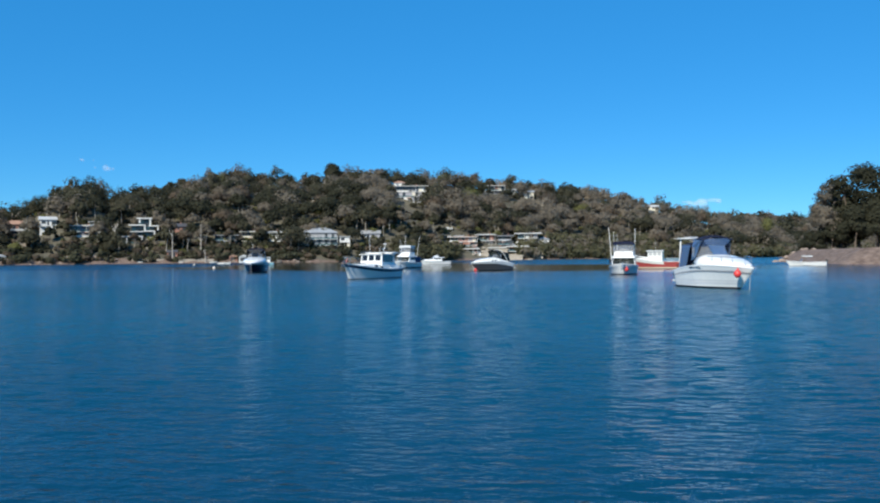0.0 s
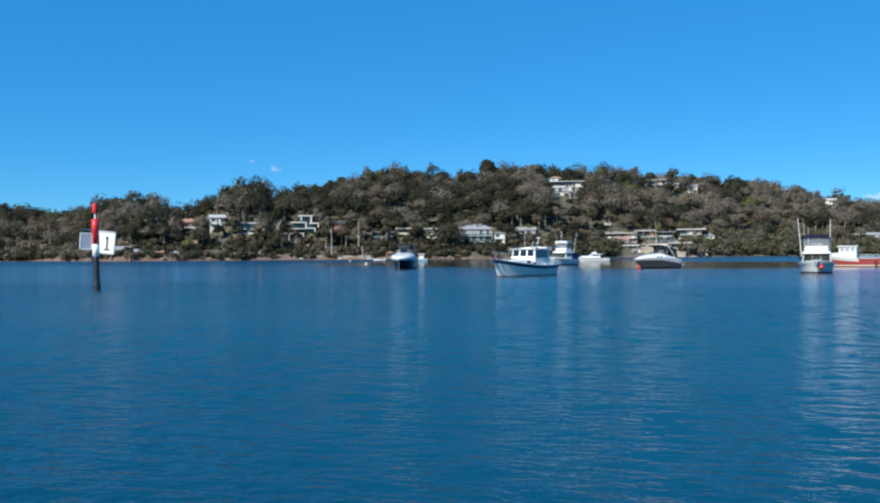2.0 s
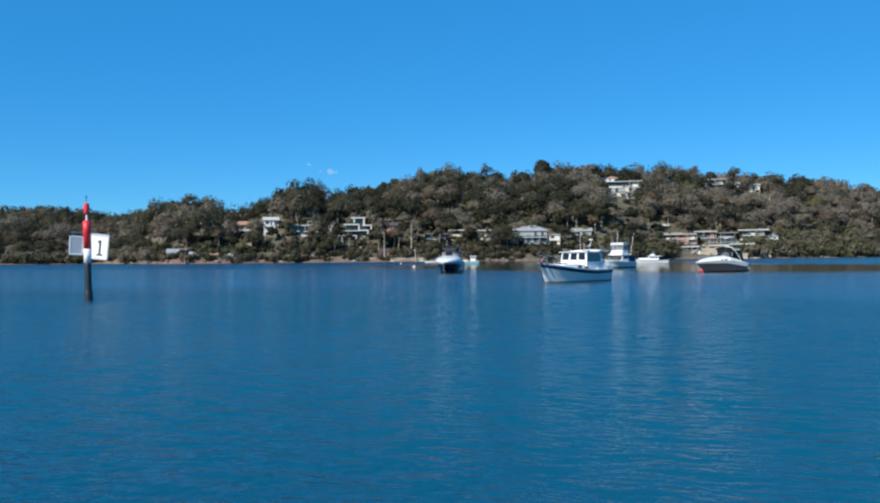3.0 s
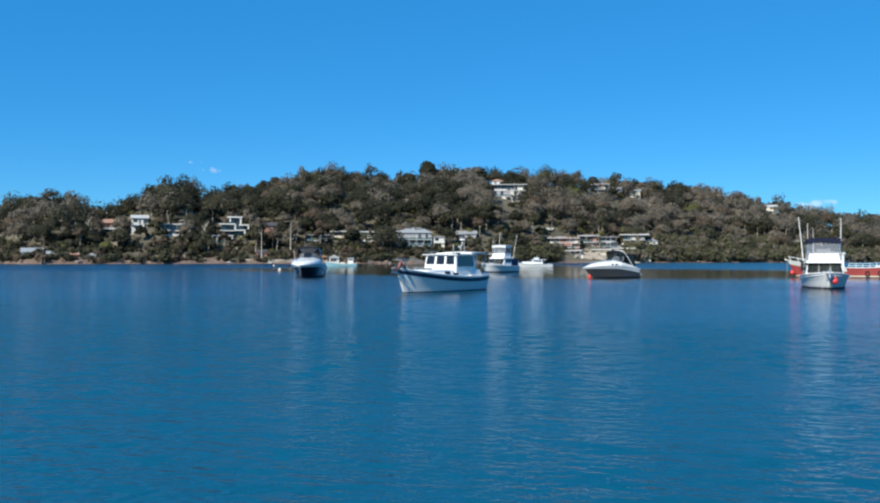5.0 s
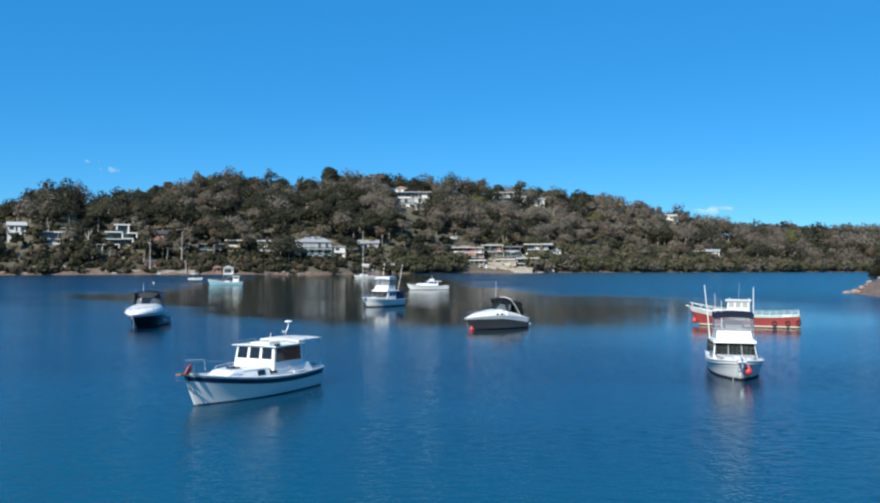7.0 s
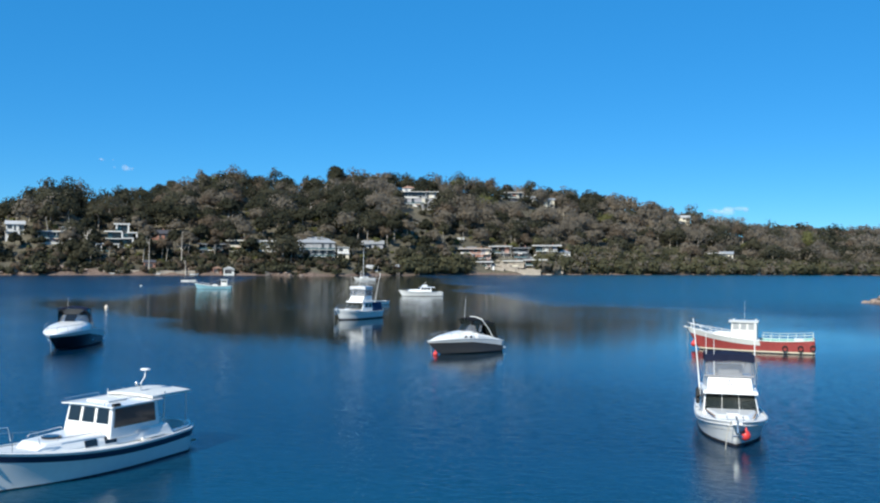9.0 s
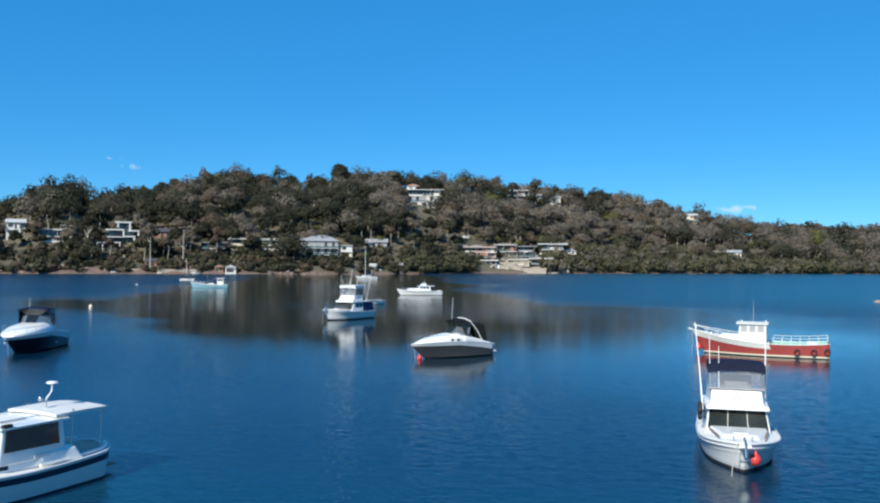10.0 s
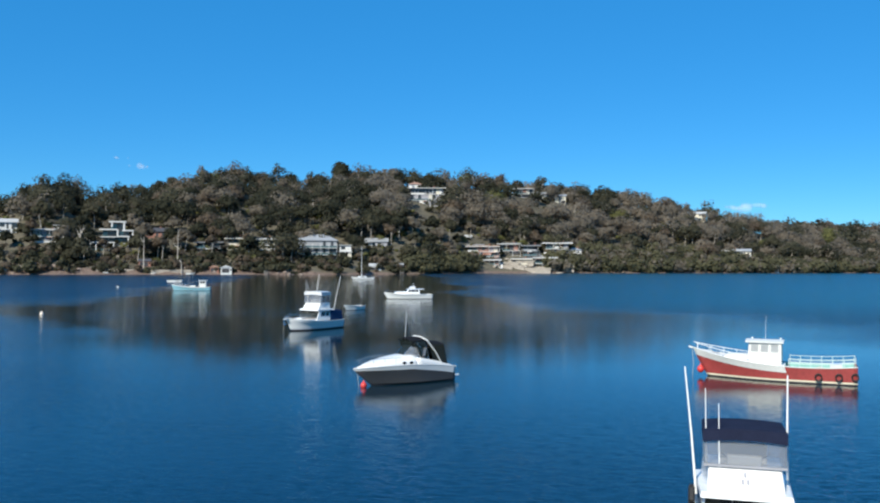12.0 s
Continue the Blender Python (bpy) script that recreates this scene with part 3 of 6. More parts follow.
def trawler():
    boat = thing("trawler_boat", heading((-12.3, 95.3), (-15.7, 85.5), 10.4) @ Matrix.Diagonal((1.05, 1.13, 1, 1)), "white displacement motor boat with navy gunwale band and wheelhouse, moored", "boat")
    h = Hull(9.9, 3.3, 1.12, 1.02, 1.62, rake=1.0, draft=0.6, fine=2.6, stern=0.86, round_stern=0.10, flare=0.30, chine=0.82)
    common(boat, h, GELCOAT, boot=0.06, stripe=(lambda s: h.v_at(s, h.sheer(s) - 0.34), lambda s: h.v_at(s, h.sheer(s) - 0.10)), stripe_mat=NAVY, deck_from=0.36)
    part("cockpit", h.well(0.02, 0.36, 0.62, 0.42), DECK_WHITE, boat, "white cockpit with side benches")
    part("coaming", tube(h.line(1.0, 1, 0.02, 0.36, 0.10, 0.18) , 0.05, 6), GELCOAT, boat)
    part("coaming", tube(h.line(1.0, -1, 0.02, 0.36, 0.10, 0.18), 0.05, 6), GELCOAT, boat)
    trunk = part("trunk_cabin", house_block(-2.9, 3.4, 1.50, 0.70, 0.98, 1.50, 0.3, 0.9, 0.12, 0.08), GELCOAT, boat)
    for side in (-1, 1):
        for x in (-0.20, 0.62):
            f = [(px, side * (1.515 - 0.127 * (px + 2.9) - 0.23 * (pz - 0.98)), pz) for px, pz in ((x, 1.10), (x + 0.5, 1.10), (x + 0.5, 1.36), (x, 1.36))]
            part("porthole", on_face(f, 0, 1, 0, 1, 0.02 * -side * -1), DARK_GLASS, trunk, "small square dark window")
    part("hatch", turned([(0.34, 1.48), (0.34, 1.56), (0.28, 1.58), (0.02, 1.58)], 18, (1.75, 0)), DARK_GLASS, boat, "round dark foredeck hatch")
    # wheelhouse
    z0, z1 = 1.25, 2.52
    house = part("wheelhouse", house_block(-2.3, 0.20, 1.28, 1.18, z0, z1, 0.05, 0.22, 0.10, 0.05), GELCOAT, boat)
    front = [(0.205, 1.18, z0), (0.205, -1.18, z0), (-0.015, -1.08, z1), (-0.015, 1.08, z1)]
    for u in (0.06, 0.375, 0.69):
        part("window", on_face(front, u, u + 0.25, 0.46, 0.92, -0.02), DARK_GLASS, house, "dark front window")
    for side in (-1, 1):
        f = [(-2.3, side * 1.29, z0), (0.20, side * 1.19, z0), (-0.02, side * 1.09, z1), (-2.25, side * 1.19, z1)]
        t = 0.02 if side < 0 else -0.02
        part("window", on_face(f, 0.10, 0.94, 0.34, 0.92, -t * -1 if side > 0 else 0.02), DARK_GLASS, house, "large dark side window")
    part("roof", arch(-2.45, 0.16, 1.27, 2.52, 0.05, 0.05), GELCOAT, boat, "white wheelhouse roof with overhang")
    part("roof_hatch", box(-1.3, -0.35, -0.55, 0.55, 2.56, 2.64, 0.02), DECK_WHITE, boat, "low white roof hatch")
    part("side_lamp", box(-0.28, 0.06, 1.10, 1.24, 2.50, 2.64, 0.02), RUBBER, boat, "black lamp box at the roof corner")
    top = part("canopy", arch(-4.15, -2.0, 1.15, 2.66, 0.06, 0.10, 0.02), OLD_WHITE, boat, "raised white hardtop over the cockpit")
    part("canopy_vent", box(-2.2, -2.02, -0.85, 0.85, 2.58, 2.70, 0.02), PALE_GREY, top)
    for side in (-1, 1):
        part("canopy_post", tube([(-2.6, side * 1.12, 1.1), (-2.75, side * 1.08, 2.75)], 0.03, 6), STEEL, top)
        part("canopy_post", tube([(-3.9, side * 1.12, 1.1), (-4.0, side * 1.05, 2.68)], 0.025, 6), STEEL, top)
        part("roof_rail", tube([(0.3, side * 1.0, 2.62), (0.25, side * 1.0, 2.72), (-1.4, side * 1.05, 2.74), (-1.45, side * 1.05, 2.62)], 0.015, 5), STEEL, boat)
        part("grab_rail", tube([(0.4, side * 0.98, 1.52), (0.45, side * 0.98, 1.60), (2.1, side * 0.72, 1.60), (2.15, side * 0.72, 1.52)], 0.015, 5), STEEL, boat)
    mast = part("mast", tube([(-2.6, 0, 2.6), (-2.58, 0, 3.05), (-2.8, 0, 3.3), (-2.83, 0, 3.58)], 0.024, 6), WHITE_METAL, boat)
    part("radar_dome", turned([(0.05, 3.56), (0.19, 3.58), (0.20, 3.61), (0.18, 3.65), (0.02, 3.67)], 14, (-2.83, 0)), GELCOAT, mast, "white round radar dome", True)
    part("searchlight", turned([(0.02, 3.02), (0.07, 3.04), (0.08, 3.10), (0.07, 3.16), (0.02, 3.18)], 10, (-2.3, 0.05)), STEEL, mast, "", True)
    part("mast_bracket", box(-2.58, -2.29, -0.03, 0.12, 2.96, 3.02), STEEL, mast)
    part("antenna", tube([(0.1, 0.9, 2.55), (0.05, 0.92, 3.25)], 0.012, 5), WHITE_METAL, boat)
    # bow
    pulpit = part("bow_rail", tube([(2.6, 0.72, 1.5), (2.75, 0.7, 2.05), (4.4, 0.42, 2.2), (5.0, 0, 2.25), (4.4, -0.42, 2.2), (2.75, -0.7, 2.05), (2.6, -0.72, 1.5)], 0.018, 5), STEEL, boat)
    for x, y in ((3.6, 0.58), (3.6, -0.58), (4.5, 0.32), (4.5, -0.32)):
        part("stanchion", tube([(x, y, 1.42), (x, y, 2.12)], 0.015, 5), STEEL, pulpit)
    part("bowsprit", box(4.4, 5.35, -0.16, 0.16, 1.58, 1.66, 0.02), TEAK, boat, "short brown bow platform")
    part("anchor", tube([(4.7, 0, 1.70), (5.25, 0, 1.72), (5.45, 0, 1.45), (5.2, 0.2, 1.32), (5.2, -0.2, 1.32)], 0.035, 6), STEEL, boat)
    part("red_flag", slab([(4.75, 0.25, 1.72), (5.25, 0.3, 1.66), (5.1, 0.38, 2.05), (4.85, 0.3, 2.12)], 0.03), RED_BUOY, boat, "folded red and white cloth on the bow")
    part("anchor_rope", tube([(4.9, 0.05, 1.45), (4.55, 0.15, 0.7), (4.3, 0.2, -0.1)], 0.02, 5), ROPE, boat)
    for side, xs in ((1, (-1.0,)), (-1, (-1.0,))):
        part("name_plate", box(-1.75, -1.05, side * 1.27 - 0.01, side * 1.27 + 0.01, 1.32, 1.42), PALE_GREY, house)
    part("bathing_platform", box(-5.25, -4.7, -0.75, 0.75, 0.22, 0.28, 0.02), TEAK, boat)
    part("seat", box(-4.1, -3.6, -0.8, 0.8, 0.45, 0.82, 0.03), DECK_WHITE, boat)
    part("engine_box", box(-3.2, -2.7, -0.4, 0.4, 0.45, 0.95, 0.04), DECK_WHITE, boat)
    for ob in boat.children:
        if ob.name.split(".")[0] in ("wheelhouse", "roof", "roof_hatch", "side_lamp", "canopy", "roof_rail", "grab_rail", "mast", "antenna", "trunk_cabin", "hatch", "name_plate"):
            ob.location.x -= 0.25
    return boat


def flybridge_cruiser(m, label, bimini, enclosure, length=10.2, beam=3.7, outriggers=True, side_mat=GELCOAT, curtain=None, rails=True, tyre=True, aft=0.0):
    boat = thing("flybridge_cruiser", m, label, "boat", "moored cruisers")
    k = length / 10.0
    h = Hull(length, beam, 0.80, 0.82, 1.12, rake=1.0 * k, draft=0.5, fine=3.9, stern=0.9, flare=0.26, chine=0.88)
    common(boat, h, side_mat, boot=0.12, stripe=(lambda s: h.v_at(s, h.sheer(s) - 0.40), lambda s: h.v_at(s, h.sheer(s) - 0.35)), stripe_mat=PALE_GREY, deck_from=0.30)
    part("rub_rail", tube(h.line(0.90, 1, 0.0, 1.0, 0.0, -0.02), 0.03, 5), PALE_GREY, boat)
    part("rub_rail", tube(h.line(0.90, -1, 0.0, 1.0, 0.0, -0.02), 0.03, 5), PALE_GREY, boat)
    part("spray_chine", h.band(lambda s: h.v_at(s, 0.12), lambda s: h.v_at(s, 0.24), 0.015, rows=1, cols=30), PALE_GREY, boat, "", True)
    part("cockpit", h.well(0.02, 0.30, 0.4, 0.25), DECK_WHITE, boat)
    hb = beam / 2
    # foredeck trunk and rails
    part("trunk_cabin", house_block(0.6 * k, 3.6 * k, hb * 0.78, hb * 0.46, 0.86, 1.10, 0.0, 0.9, 0.12, 0.06), GELCOAT, boat)
    for side in (-1, 1):
        part("handrail", tube([(1.0 * k, side * hb * 0.72, 1.06), (3.3 * k, side * hb * 0.52, 1.10)], 0.035, 5), TEAK, boat, "brown wooden deck handrail")
        if rails:
            rail(boat, h, side, 0.72, 0.985, 0.45, 4, "bow_rail")
        part("cleat", box(3.7 * k, 3.9 * k, side * 0.35 - 0.03, side * 0.35 + 0.03, 1.10, 1.20), STEEL, boat)
    part("hatch", box(1.9 * k, 2.5 * k, -0.3, 0.3, 1.07, 1.15, 0.02), PALE_GREY, boat)
    # saloon with raked windscreen
    z0, z1 = 0.84, 1.76
    w0, w1 = hb * 0.86, hb * 0.80
    saloon = part("saloon", house_block(-2.0 * k, 0.95 * k, w0, w1, z0, z1, 0.0, 0.75, 0.14, 0.05), GELCOAT, boat)
    x1 = 0.95 * k
    front = [(x1, w1, z0), (x1, -w1, z0), (x1 - 0.75, -w1 + 0.14, z1), (x1 - 0.75, w1 - 0.14, z1)]
    for u, du in ((0.025, 0.31), (0.345, 0.31), (0.665, 0.31)):
        part("windscreen", on_face(front, u, u + du, 0.20, 0.93, -0.02), CLEAR_DARK, saloon, "dark raked windscreen pane")
    for side in (-1, 1):
        f = [(-2.0 * k, side * w0, z0), (x1, side * w1, z0), (x1 - 0.75, side * (w1 - 0.14), z1), (-2.0 * k, side * (w0 - 0.14), z1)]
        for u, du in ((0.08, 0.30), (0.42, 0.36)):
            part("window", on_face(f, u, u + du, 0.42, 0.90, 0.02 if side < 0 else -0.02), DARK_GLASS, saloon)
    part("wiper", tube([(x1 - 0.38, 0.1, 1.34), (x1 - 0.66, 0.32, 1.68)], 0.012, 4), RUBBER, saloon)
    part("brow", house_block(-2.6 * k, 0.62 * k, hb * 0.86, hb * 0.78, 1.75, 1.90, 0.0, 0.12, 0.03, 0.03), GELCOAT, boat, "white overhanging flybridge deck")
    # flybridge
    fly = part("flybridge", house_block(-2.2 * k, 0.25 * k, hb * 0.74, hb * 0.66, 1.89, 2.45, 0.0, 0.55, 0.06, 0.05), GELCOAT, boat, "white sloped flybridge front")
    ff = [(0.25 * k, hb * 0.66, 1.89), (0.25 * k, -hb * 0.66, 1.89), (0.25 * k - 0.55, -hb * 0.66 + 0.06, 2.45), (0.25 * k - 0.55, hb * 0.66 - 0.06, 2.45)]
    for u, v in ((0.485, 0.60), (0.45, 0.32), (0.52, 0.32)):
        part("emblem", on_face(ff, u, u + 0.035, v, v + 0.20, -0.02), HOUSE_GREY, fly, "small grey emblem mark")
    # canopy frame, clear screens and bimini
    xb0, xb1, hw = -2.15 * k, -0.25 * k, hb * 0.70
    part("windbreak", slab([(xb1 - 0.02, hw, 2.47), (xb1 - 0.02, -hw, 2.47), (xb1 - 0.21, -hw, 3.36), (xb1 - 0.21, hw, 3.36)], 0.015), curtain or VINYL, fly, "clear vinyl screen")
    for side in (-1, 1):
        part("side_curtain", slab([(xb0, side * hw, 2.47), (xb1, side * hw, 2.47), (xb1 - 0.21, side * hw, 3.36), (xb0, side * hw, 3.36)], 0.012), curtain or VINYL, fly)
        for x in (xb0, (xb0 + xb1) / 2, xb1 - 0.1):
            part("canopy_frame", tube([(x, side * hw, 2.42), (x - 0.10, side * hw, 3.40)], 0.02, 5), STEEL, fly)
    part("screen_hem", box(xb1 - 0.10, xb1 + 0.02, -hw - 0.02, hw + 0.02, 2.47, 2.53), HOUSE_GREY, fly)
    part("bimini", arch(xb0 - 0.2, xb1 - 0.05, hw + 0.04, 3.46, 0.07, 0.32), bimini, fly, "dark canvas bimini top")
    hoop = [(xb1 - 0.5, hw * 0.72 * math.cos(a * math.pi / 10) , 3.3 - 0.72 * math.sin(a * math.pi / 10) ** 0.5) for a in range(11)]
    part("grab_hoop", tube(hoop, 0.018, 5), STEEL, fly, "bent steel hoop behind the screen")
    part("helm_seat", box(-1.7 * k, -1.25 * k, -0.7, 0.7, 2.3, 2.95, 0.05), DECK_WHITE, fly)
    part("helm_console", box(-0.8 * k, -0.55 * k, -0.5, 0.5, 2.1, 2.75, 0.04), DECK_WHITE, fly)
    if enclosure:
        part("aft_curtain", slab([(-2.2 * k, hw, 0.85), (-2.2 * k, -hw, 0.85), (-2.2 * k, -hw, 1.75), (-2.2 * k, hw, 1.75)], 0.02), enclosure, boat)
        part("cockpit_cover", house_block(-4.9 * k, -2.1 * k, hb * 0.82, hb * 0.86, 0.8, 1.72, 0.15, 0.0, 0.10, 0.06), enclosure, boat, "canvas cockpit cover")
    if outriggers:
        part("outrigger", tube([(-1.0 * k - aft, hb * 0.76, 1.2), (-1.25 * k - aft * 1.3, hb * 0.76, 3.0), (-1.5 * k - aft * 1.7, hb * 0.78, 4.95)], 0.04, 6, 0.022), WHITE_METAL, boat, "tall white outrigger pole")
        part("outrigger", tube([(-1.0 * k - aft, -hb * 0.82, 1.2), (-1.25 * k - aft * 1.3, -hb * 0.92, 3.2), (-1.5 * k - aft * 1.7, -hb * 1.04, 5.1)], 0.04, 6, 0.022), WHITE_METAL, boat, "tall white outrigger pole")
        part("antenna", tube([(-0.5 * k, -hb * 0.66, 2.4), (-0.6 * k, -hb * 0.68, 4.6)], 0.022, 5, 0.012), WHITE_METAL, boat)
        part("antenna", tube([(-0.3 * k, -hb * 0.44, 2.4), (-0.4 * k, -hb * 0.45, 4.2)], 0.02, 5, 0.012), WHITE_METAL, boat)
        ring = tyre and [(-0.2 + 0.30 * math.cos(a * math.pi / 6), -hb * 0.92, 1.55 + 0.30 * math.sin(a * math.pi / 6)) for a in range(13)]
        if tyre:
            part("fender_tyre", tube(ring, 0.10, 6), RUBBER, boat, "black tyre hung at the side")
    # stem fittings
    bx = h.at(1.0, 1.0)[0]
    part("bow_platform", box(bx - 0.5, bx + 0.50, -0.22, 0.22, 1.08, 1.16, 0.02), GELCOAT, boat, "bow platform with anchor roller")
    part("anchor", tube([(bx - 0.3, 0, 1.30), (bx + 0.50, 0, 1.26), (bx + 0.56, 0, 0.8), (bx + 0.42, 0.2, 0.62), (bx + 0.42, -0.2, 0.62)], 0.05, 6), STEEL, boat)
    part("mooring_rope", tube([(bx + 0.2, -0.25, 1.2), (bx + 0.12, -0.45, 0.6), (bx + 0.15, -0.5, -0.1)], 0.02, 5), ROPE, boat)
    part("swim_platform", box(-length / 2 - 0.55, -length / 2 + 0.02, -hb * 0.8, hb * 0.8, 0.28, 0.36, 0.02), TEAK, boat)
    return boat


def sport_cruiser(m, label, side_mat, canvas, length=8.0, beam=2.7, arch_bar=True, ports=True, cover=True, antenna=4.0, bands=None, clears=None, fine=2.0, mast=False):
    clears = clears or VINYL
    boat = thing("sports_cruiser", m, label, "boat", "moored cruisers")
    k, hb = length / 8.0, beam / 2
    h = Hull(length, beam, 0.80, 1.10, 0.98, rake=2.1 * k, draft=0.35, fine=fine, stern=0.9, flare=0.40, chine=0.84)
    common(boat, h, side_mat, boot=0.10, stripe=bands and (lambda s: h.v_at(s, 0.36), lambda s: h.v_at(s, 0.42)), stripe_mat=bands, deck_from=0.34)
    part("spray_chine", h.band(lambda s: h.v_at(s, 0.10), lambda s: h.v_at(s, 0.20), 0.012, rows=1, cols=28), side_mat, boat, "", True)
    if bands:
        for lo, hi in ((0.17, 0.27),):
            part("rub_strake", h.band(const(0.80), const(0.845), 0.03, rows=1, cols=28), HOUSE_GREY, boat, "thin dark grey line round the hull", True)
            part("hull_stripe", h.band(lambda s: h.v_at(s, lo + 0.05 * s), lambda s: h.v_at(s, hi + 0.05 * s), 0.02, rows=1, cols=28), bands, boat, "thin grey hull stripe", True)
        for side in (-1, 1):
            x, y, z = h.at(0.44, 0.93)
            part("side_window", loft([[(x - 0.75, side * (y + 0.02), z - 0.02), (x + 0.75, side * (y - 0.03), z + 0.0), (x - 0.1, side * (y - 0.03), z + 0.13), (x - 0.7, side * (y - 0.0), z + 0.12)], [(x - 0.75, side * (y + 0.05), z - 0.02), (x + 0.75, side * (y + 0.01), z + 0.0), (x - 0.1, side * (y + 0.01), z + 0.13), (x - 0.7, side * (y + 0.04), z + 0.12)]]), DARK_GLASS, boat, "long dark hull window")
    part("topside_moulding", h.band(lambda s: h.v_at(s, 0.42 + 0.44 * min(1.0, s / 0.5) ** 0.8), const(1.0), 0.015, rows=3, cols=30), GELCOAT, boat, "white upper moulding", True)
    part("cockpit", h.well(0.02, 0.34, 0.35, 0.22), DECK_WHITE, boat)
    # foredeck crown, swept up to the windscreen
    rings = []
    for i in range(9):
        t = i / 8
        s = 0.40 + 0.56 * t
        x, y, z = h.at(s, 1.0)
        rise = 0.60 * (1 - t) ** 0.62
        w = max(y * 0.985, 0.05)
        half = [(w, z - 0.04), (w * 0.95, z + rise * 0.38), (w * 0.82, z + rise * 0.70), (w * 0.55, z + rise * 0.92), (w * 0.2, z + rise)]
        rings.append([(x, -a, c) for a, c in half] + [(x, a, c) for a, c in half[::-1]])
    crown = part("foredeck", loft(rings), GELCOAT, boat, "sloping white foredeck", True)
    part("hatch", box(1.35 * k, 1.85 * k, -0.27, 0.27, 1.34, 1.44, 0.03), DARK_GLASS, boat, "dark foredeck hatch")
    if ports:
        for side in (-1, 1):
            for s in (0.50, 0.57):
                x, y, z = h.at(s, 1.0)
                y, z = y * 0.955, z + 0.10
                bm = bmesh.new()
                bmesh.ops.create_uvsphere(bm, u_segments=12, v_segments=8, radius=1.0)
                bmesh.ops.transform(bm, matrix=Matrix.LocRotScale((x, side * (y + 0.0), z + 0.02), None, (0.17, 0.045, 0.09)), verts=bm.verts)
                part("porthole", bm, DARK_GLASS, boat, "oval dark porthole", True)
    if arch_bar:
        # cockpit sides, falling away from the windscreen to the stern
        for side in (-1, 1):
            rings = []
            for i in range(9):
                x, y, z = h.at(0.015 + 0.425 * i / 8, 1.0)
                top = z + 0.03 + 0.37 * (i / 8) ** 0.8
                rings.append([(x, side * (y - 0.015), z - 0.05), (x, side * (y - 0.06), (z + top) / 2), (x, side * (y - 0.13), top), (x, side * (y - 0.22), top - 0.01), (x, side * (y - 0.24), z - 0.05)])
            part("coaming", loft(rings if side > 0 else [r[::-1] for r in rings]), GELCOAT, boat, "white cockpit side falling to the stern", True)
    # raked windscreen
    zc = h.sheer(0.42) + 0.46
    xw = h.at(0.46, 1.0)[0]
    a = [(xw + 0.55, -0.45, zc + 0.02), (xw + 0.55, 0.45, zc + 0.02), (xw - 0.15, 0.55, zc + 0.52), (xw - 0.15, -0.55, zc + 0.52)]
    screen = part("windscreen", slab(a, 0.015), clears, boat, "raked clear windscreen")
    if clears is not VINYL:
        part("front_curtain", slab([(xw - 0.16, -0.56, zc + 0.50), (xw - 0.16, 0.56, zc + 0.50), (xw + 0.02, hb * 0.70, 2.40), (xw + 0.02, -hb * 0.70, 2.40)], 0.012), clears, screen, "tinted vinyl curtain above the windscreen")
        for side in (-1, 1):
            part("side_curtain", slab([(xw - 0.16, side * 0.57, zc + 0.48), (xw - 1.1, side * hb * 0.83, zc + 0.44), (xw - 1.0, side * hb * 0.74, 2.40), (xw + 0.02, side * hb * 0.71, 2.40)], 0.012), clears, screen)
    for side in (-1, 1):
        q = [(xw + 0.55, side * 0.45, zc + 0.02), (xw - 0.9, side * hb * 0.86, zc - 0.02), (xw - 1.1, side * hb * 0.82, zc + 0.48), (xw - 0.15, side * 0.55, zc + 0.52)]
        part("windscreen_wing", slab(q, 0.015), VINYL, screen)
        part("screen_frame", tube([q[0], q[3], q[2]], 0.022, 5), STEEL, screen)
    part("screen_frame", tube([a[2], a[3]], 0.022, 5), STEEL, screen)
    x_arch = h.at(0.22, 1.0)[0]
    if arch_bar:
        pts = [(x_arch - 0.5, hb * 0.92, 0.95), (x_arch + 0.1, hb * 0.86, 1.75), (x_arch + 0.75, hb * 0.76, 2.40), (x_arch + 0.95, 0.4, 2.58), (x_arch + 0.95, -0.4, 2.58), (x_arch + 0.75, -hb * 0.76, 2.40), (x_arch + 0.1, -hb * 0.86, 1.75), (x_arch - 0.5, -hb * 0.92, 0.95)]
        part("radar_arch", tube(pts, 0.034, 8), GELCOAT, boat, "white swept-forward arch")
    top = part("bimini", arch(x_arch + 0.7, xw + 0.05, hb * 0.74, 2.36, 0.16, 0.06, 0.05), canvas, boat, "dark canvas cockpit top")
    for side in (-1, 1):
        part("side_screen", slab([(x_arch + 0.7, side * hb * 0.80, 1.35), (xw - 0.6, side * hb * 0.82, 1.45), (xw - 0.1, side * hb * 0.70, 2.37), (x_arch + 0.9, side * hb * 0.72, 2.37)], 0.012), clears, top)
        part("top_frame", tube([(xw - 1.0, side * hb * 0.84, 1.4), (xw - 0.3, side * hb * 0.73, 2.38)], 0.018, 5), STEEL, top)
    if cover:
        aft = part("aft_canopy", arch(x_arch - 0.75, x_arch + 0.75, hb * 0.80, 2.10, 0.16, 0.12), canvas, boat, "dark canvas aft canopy")
        for side in (-1, 1):
            part("aft_curtain", slab([(x_arch - 0.95, side * hb * 0.86, 1.0), (x_arch + 0.1, side * hb * 0.86, 1.0), (x_arch + 0.6, side * hb * 0.80, 2.12), (x_arch - 0.70, side * hb * 0.80, 2.12)], 0.014), canvas if clears is VINYL else clears, aft)
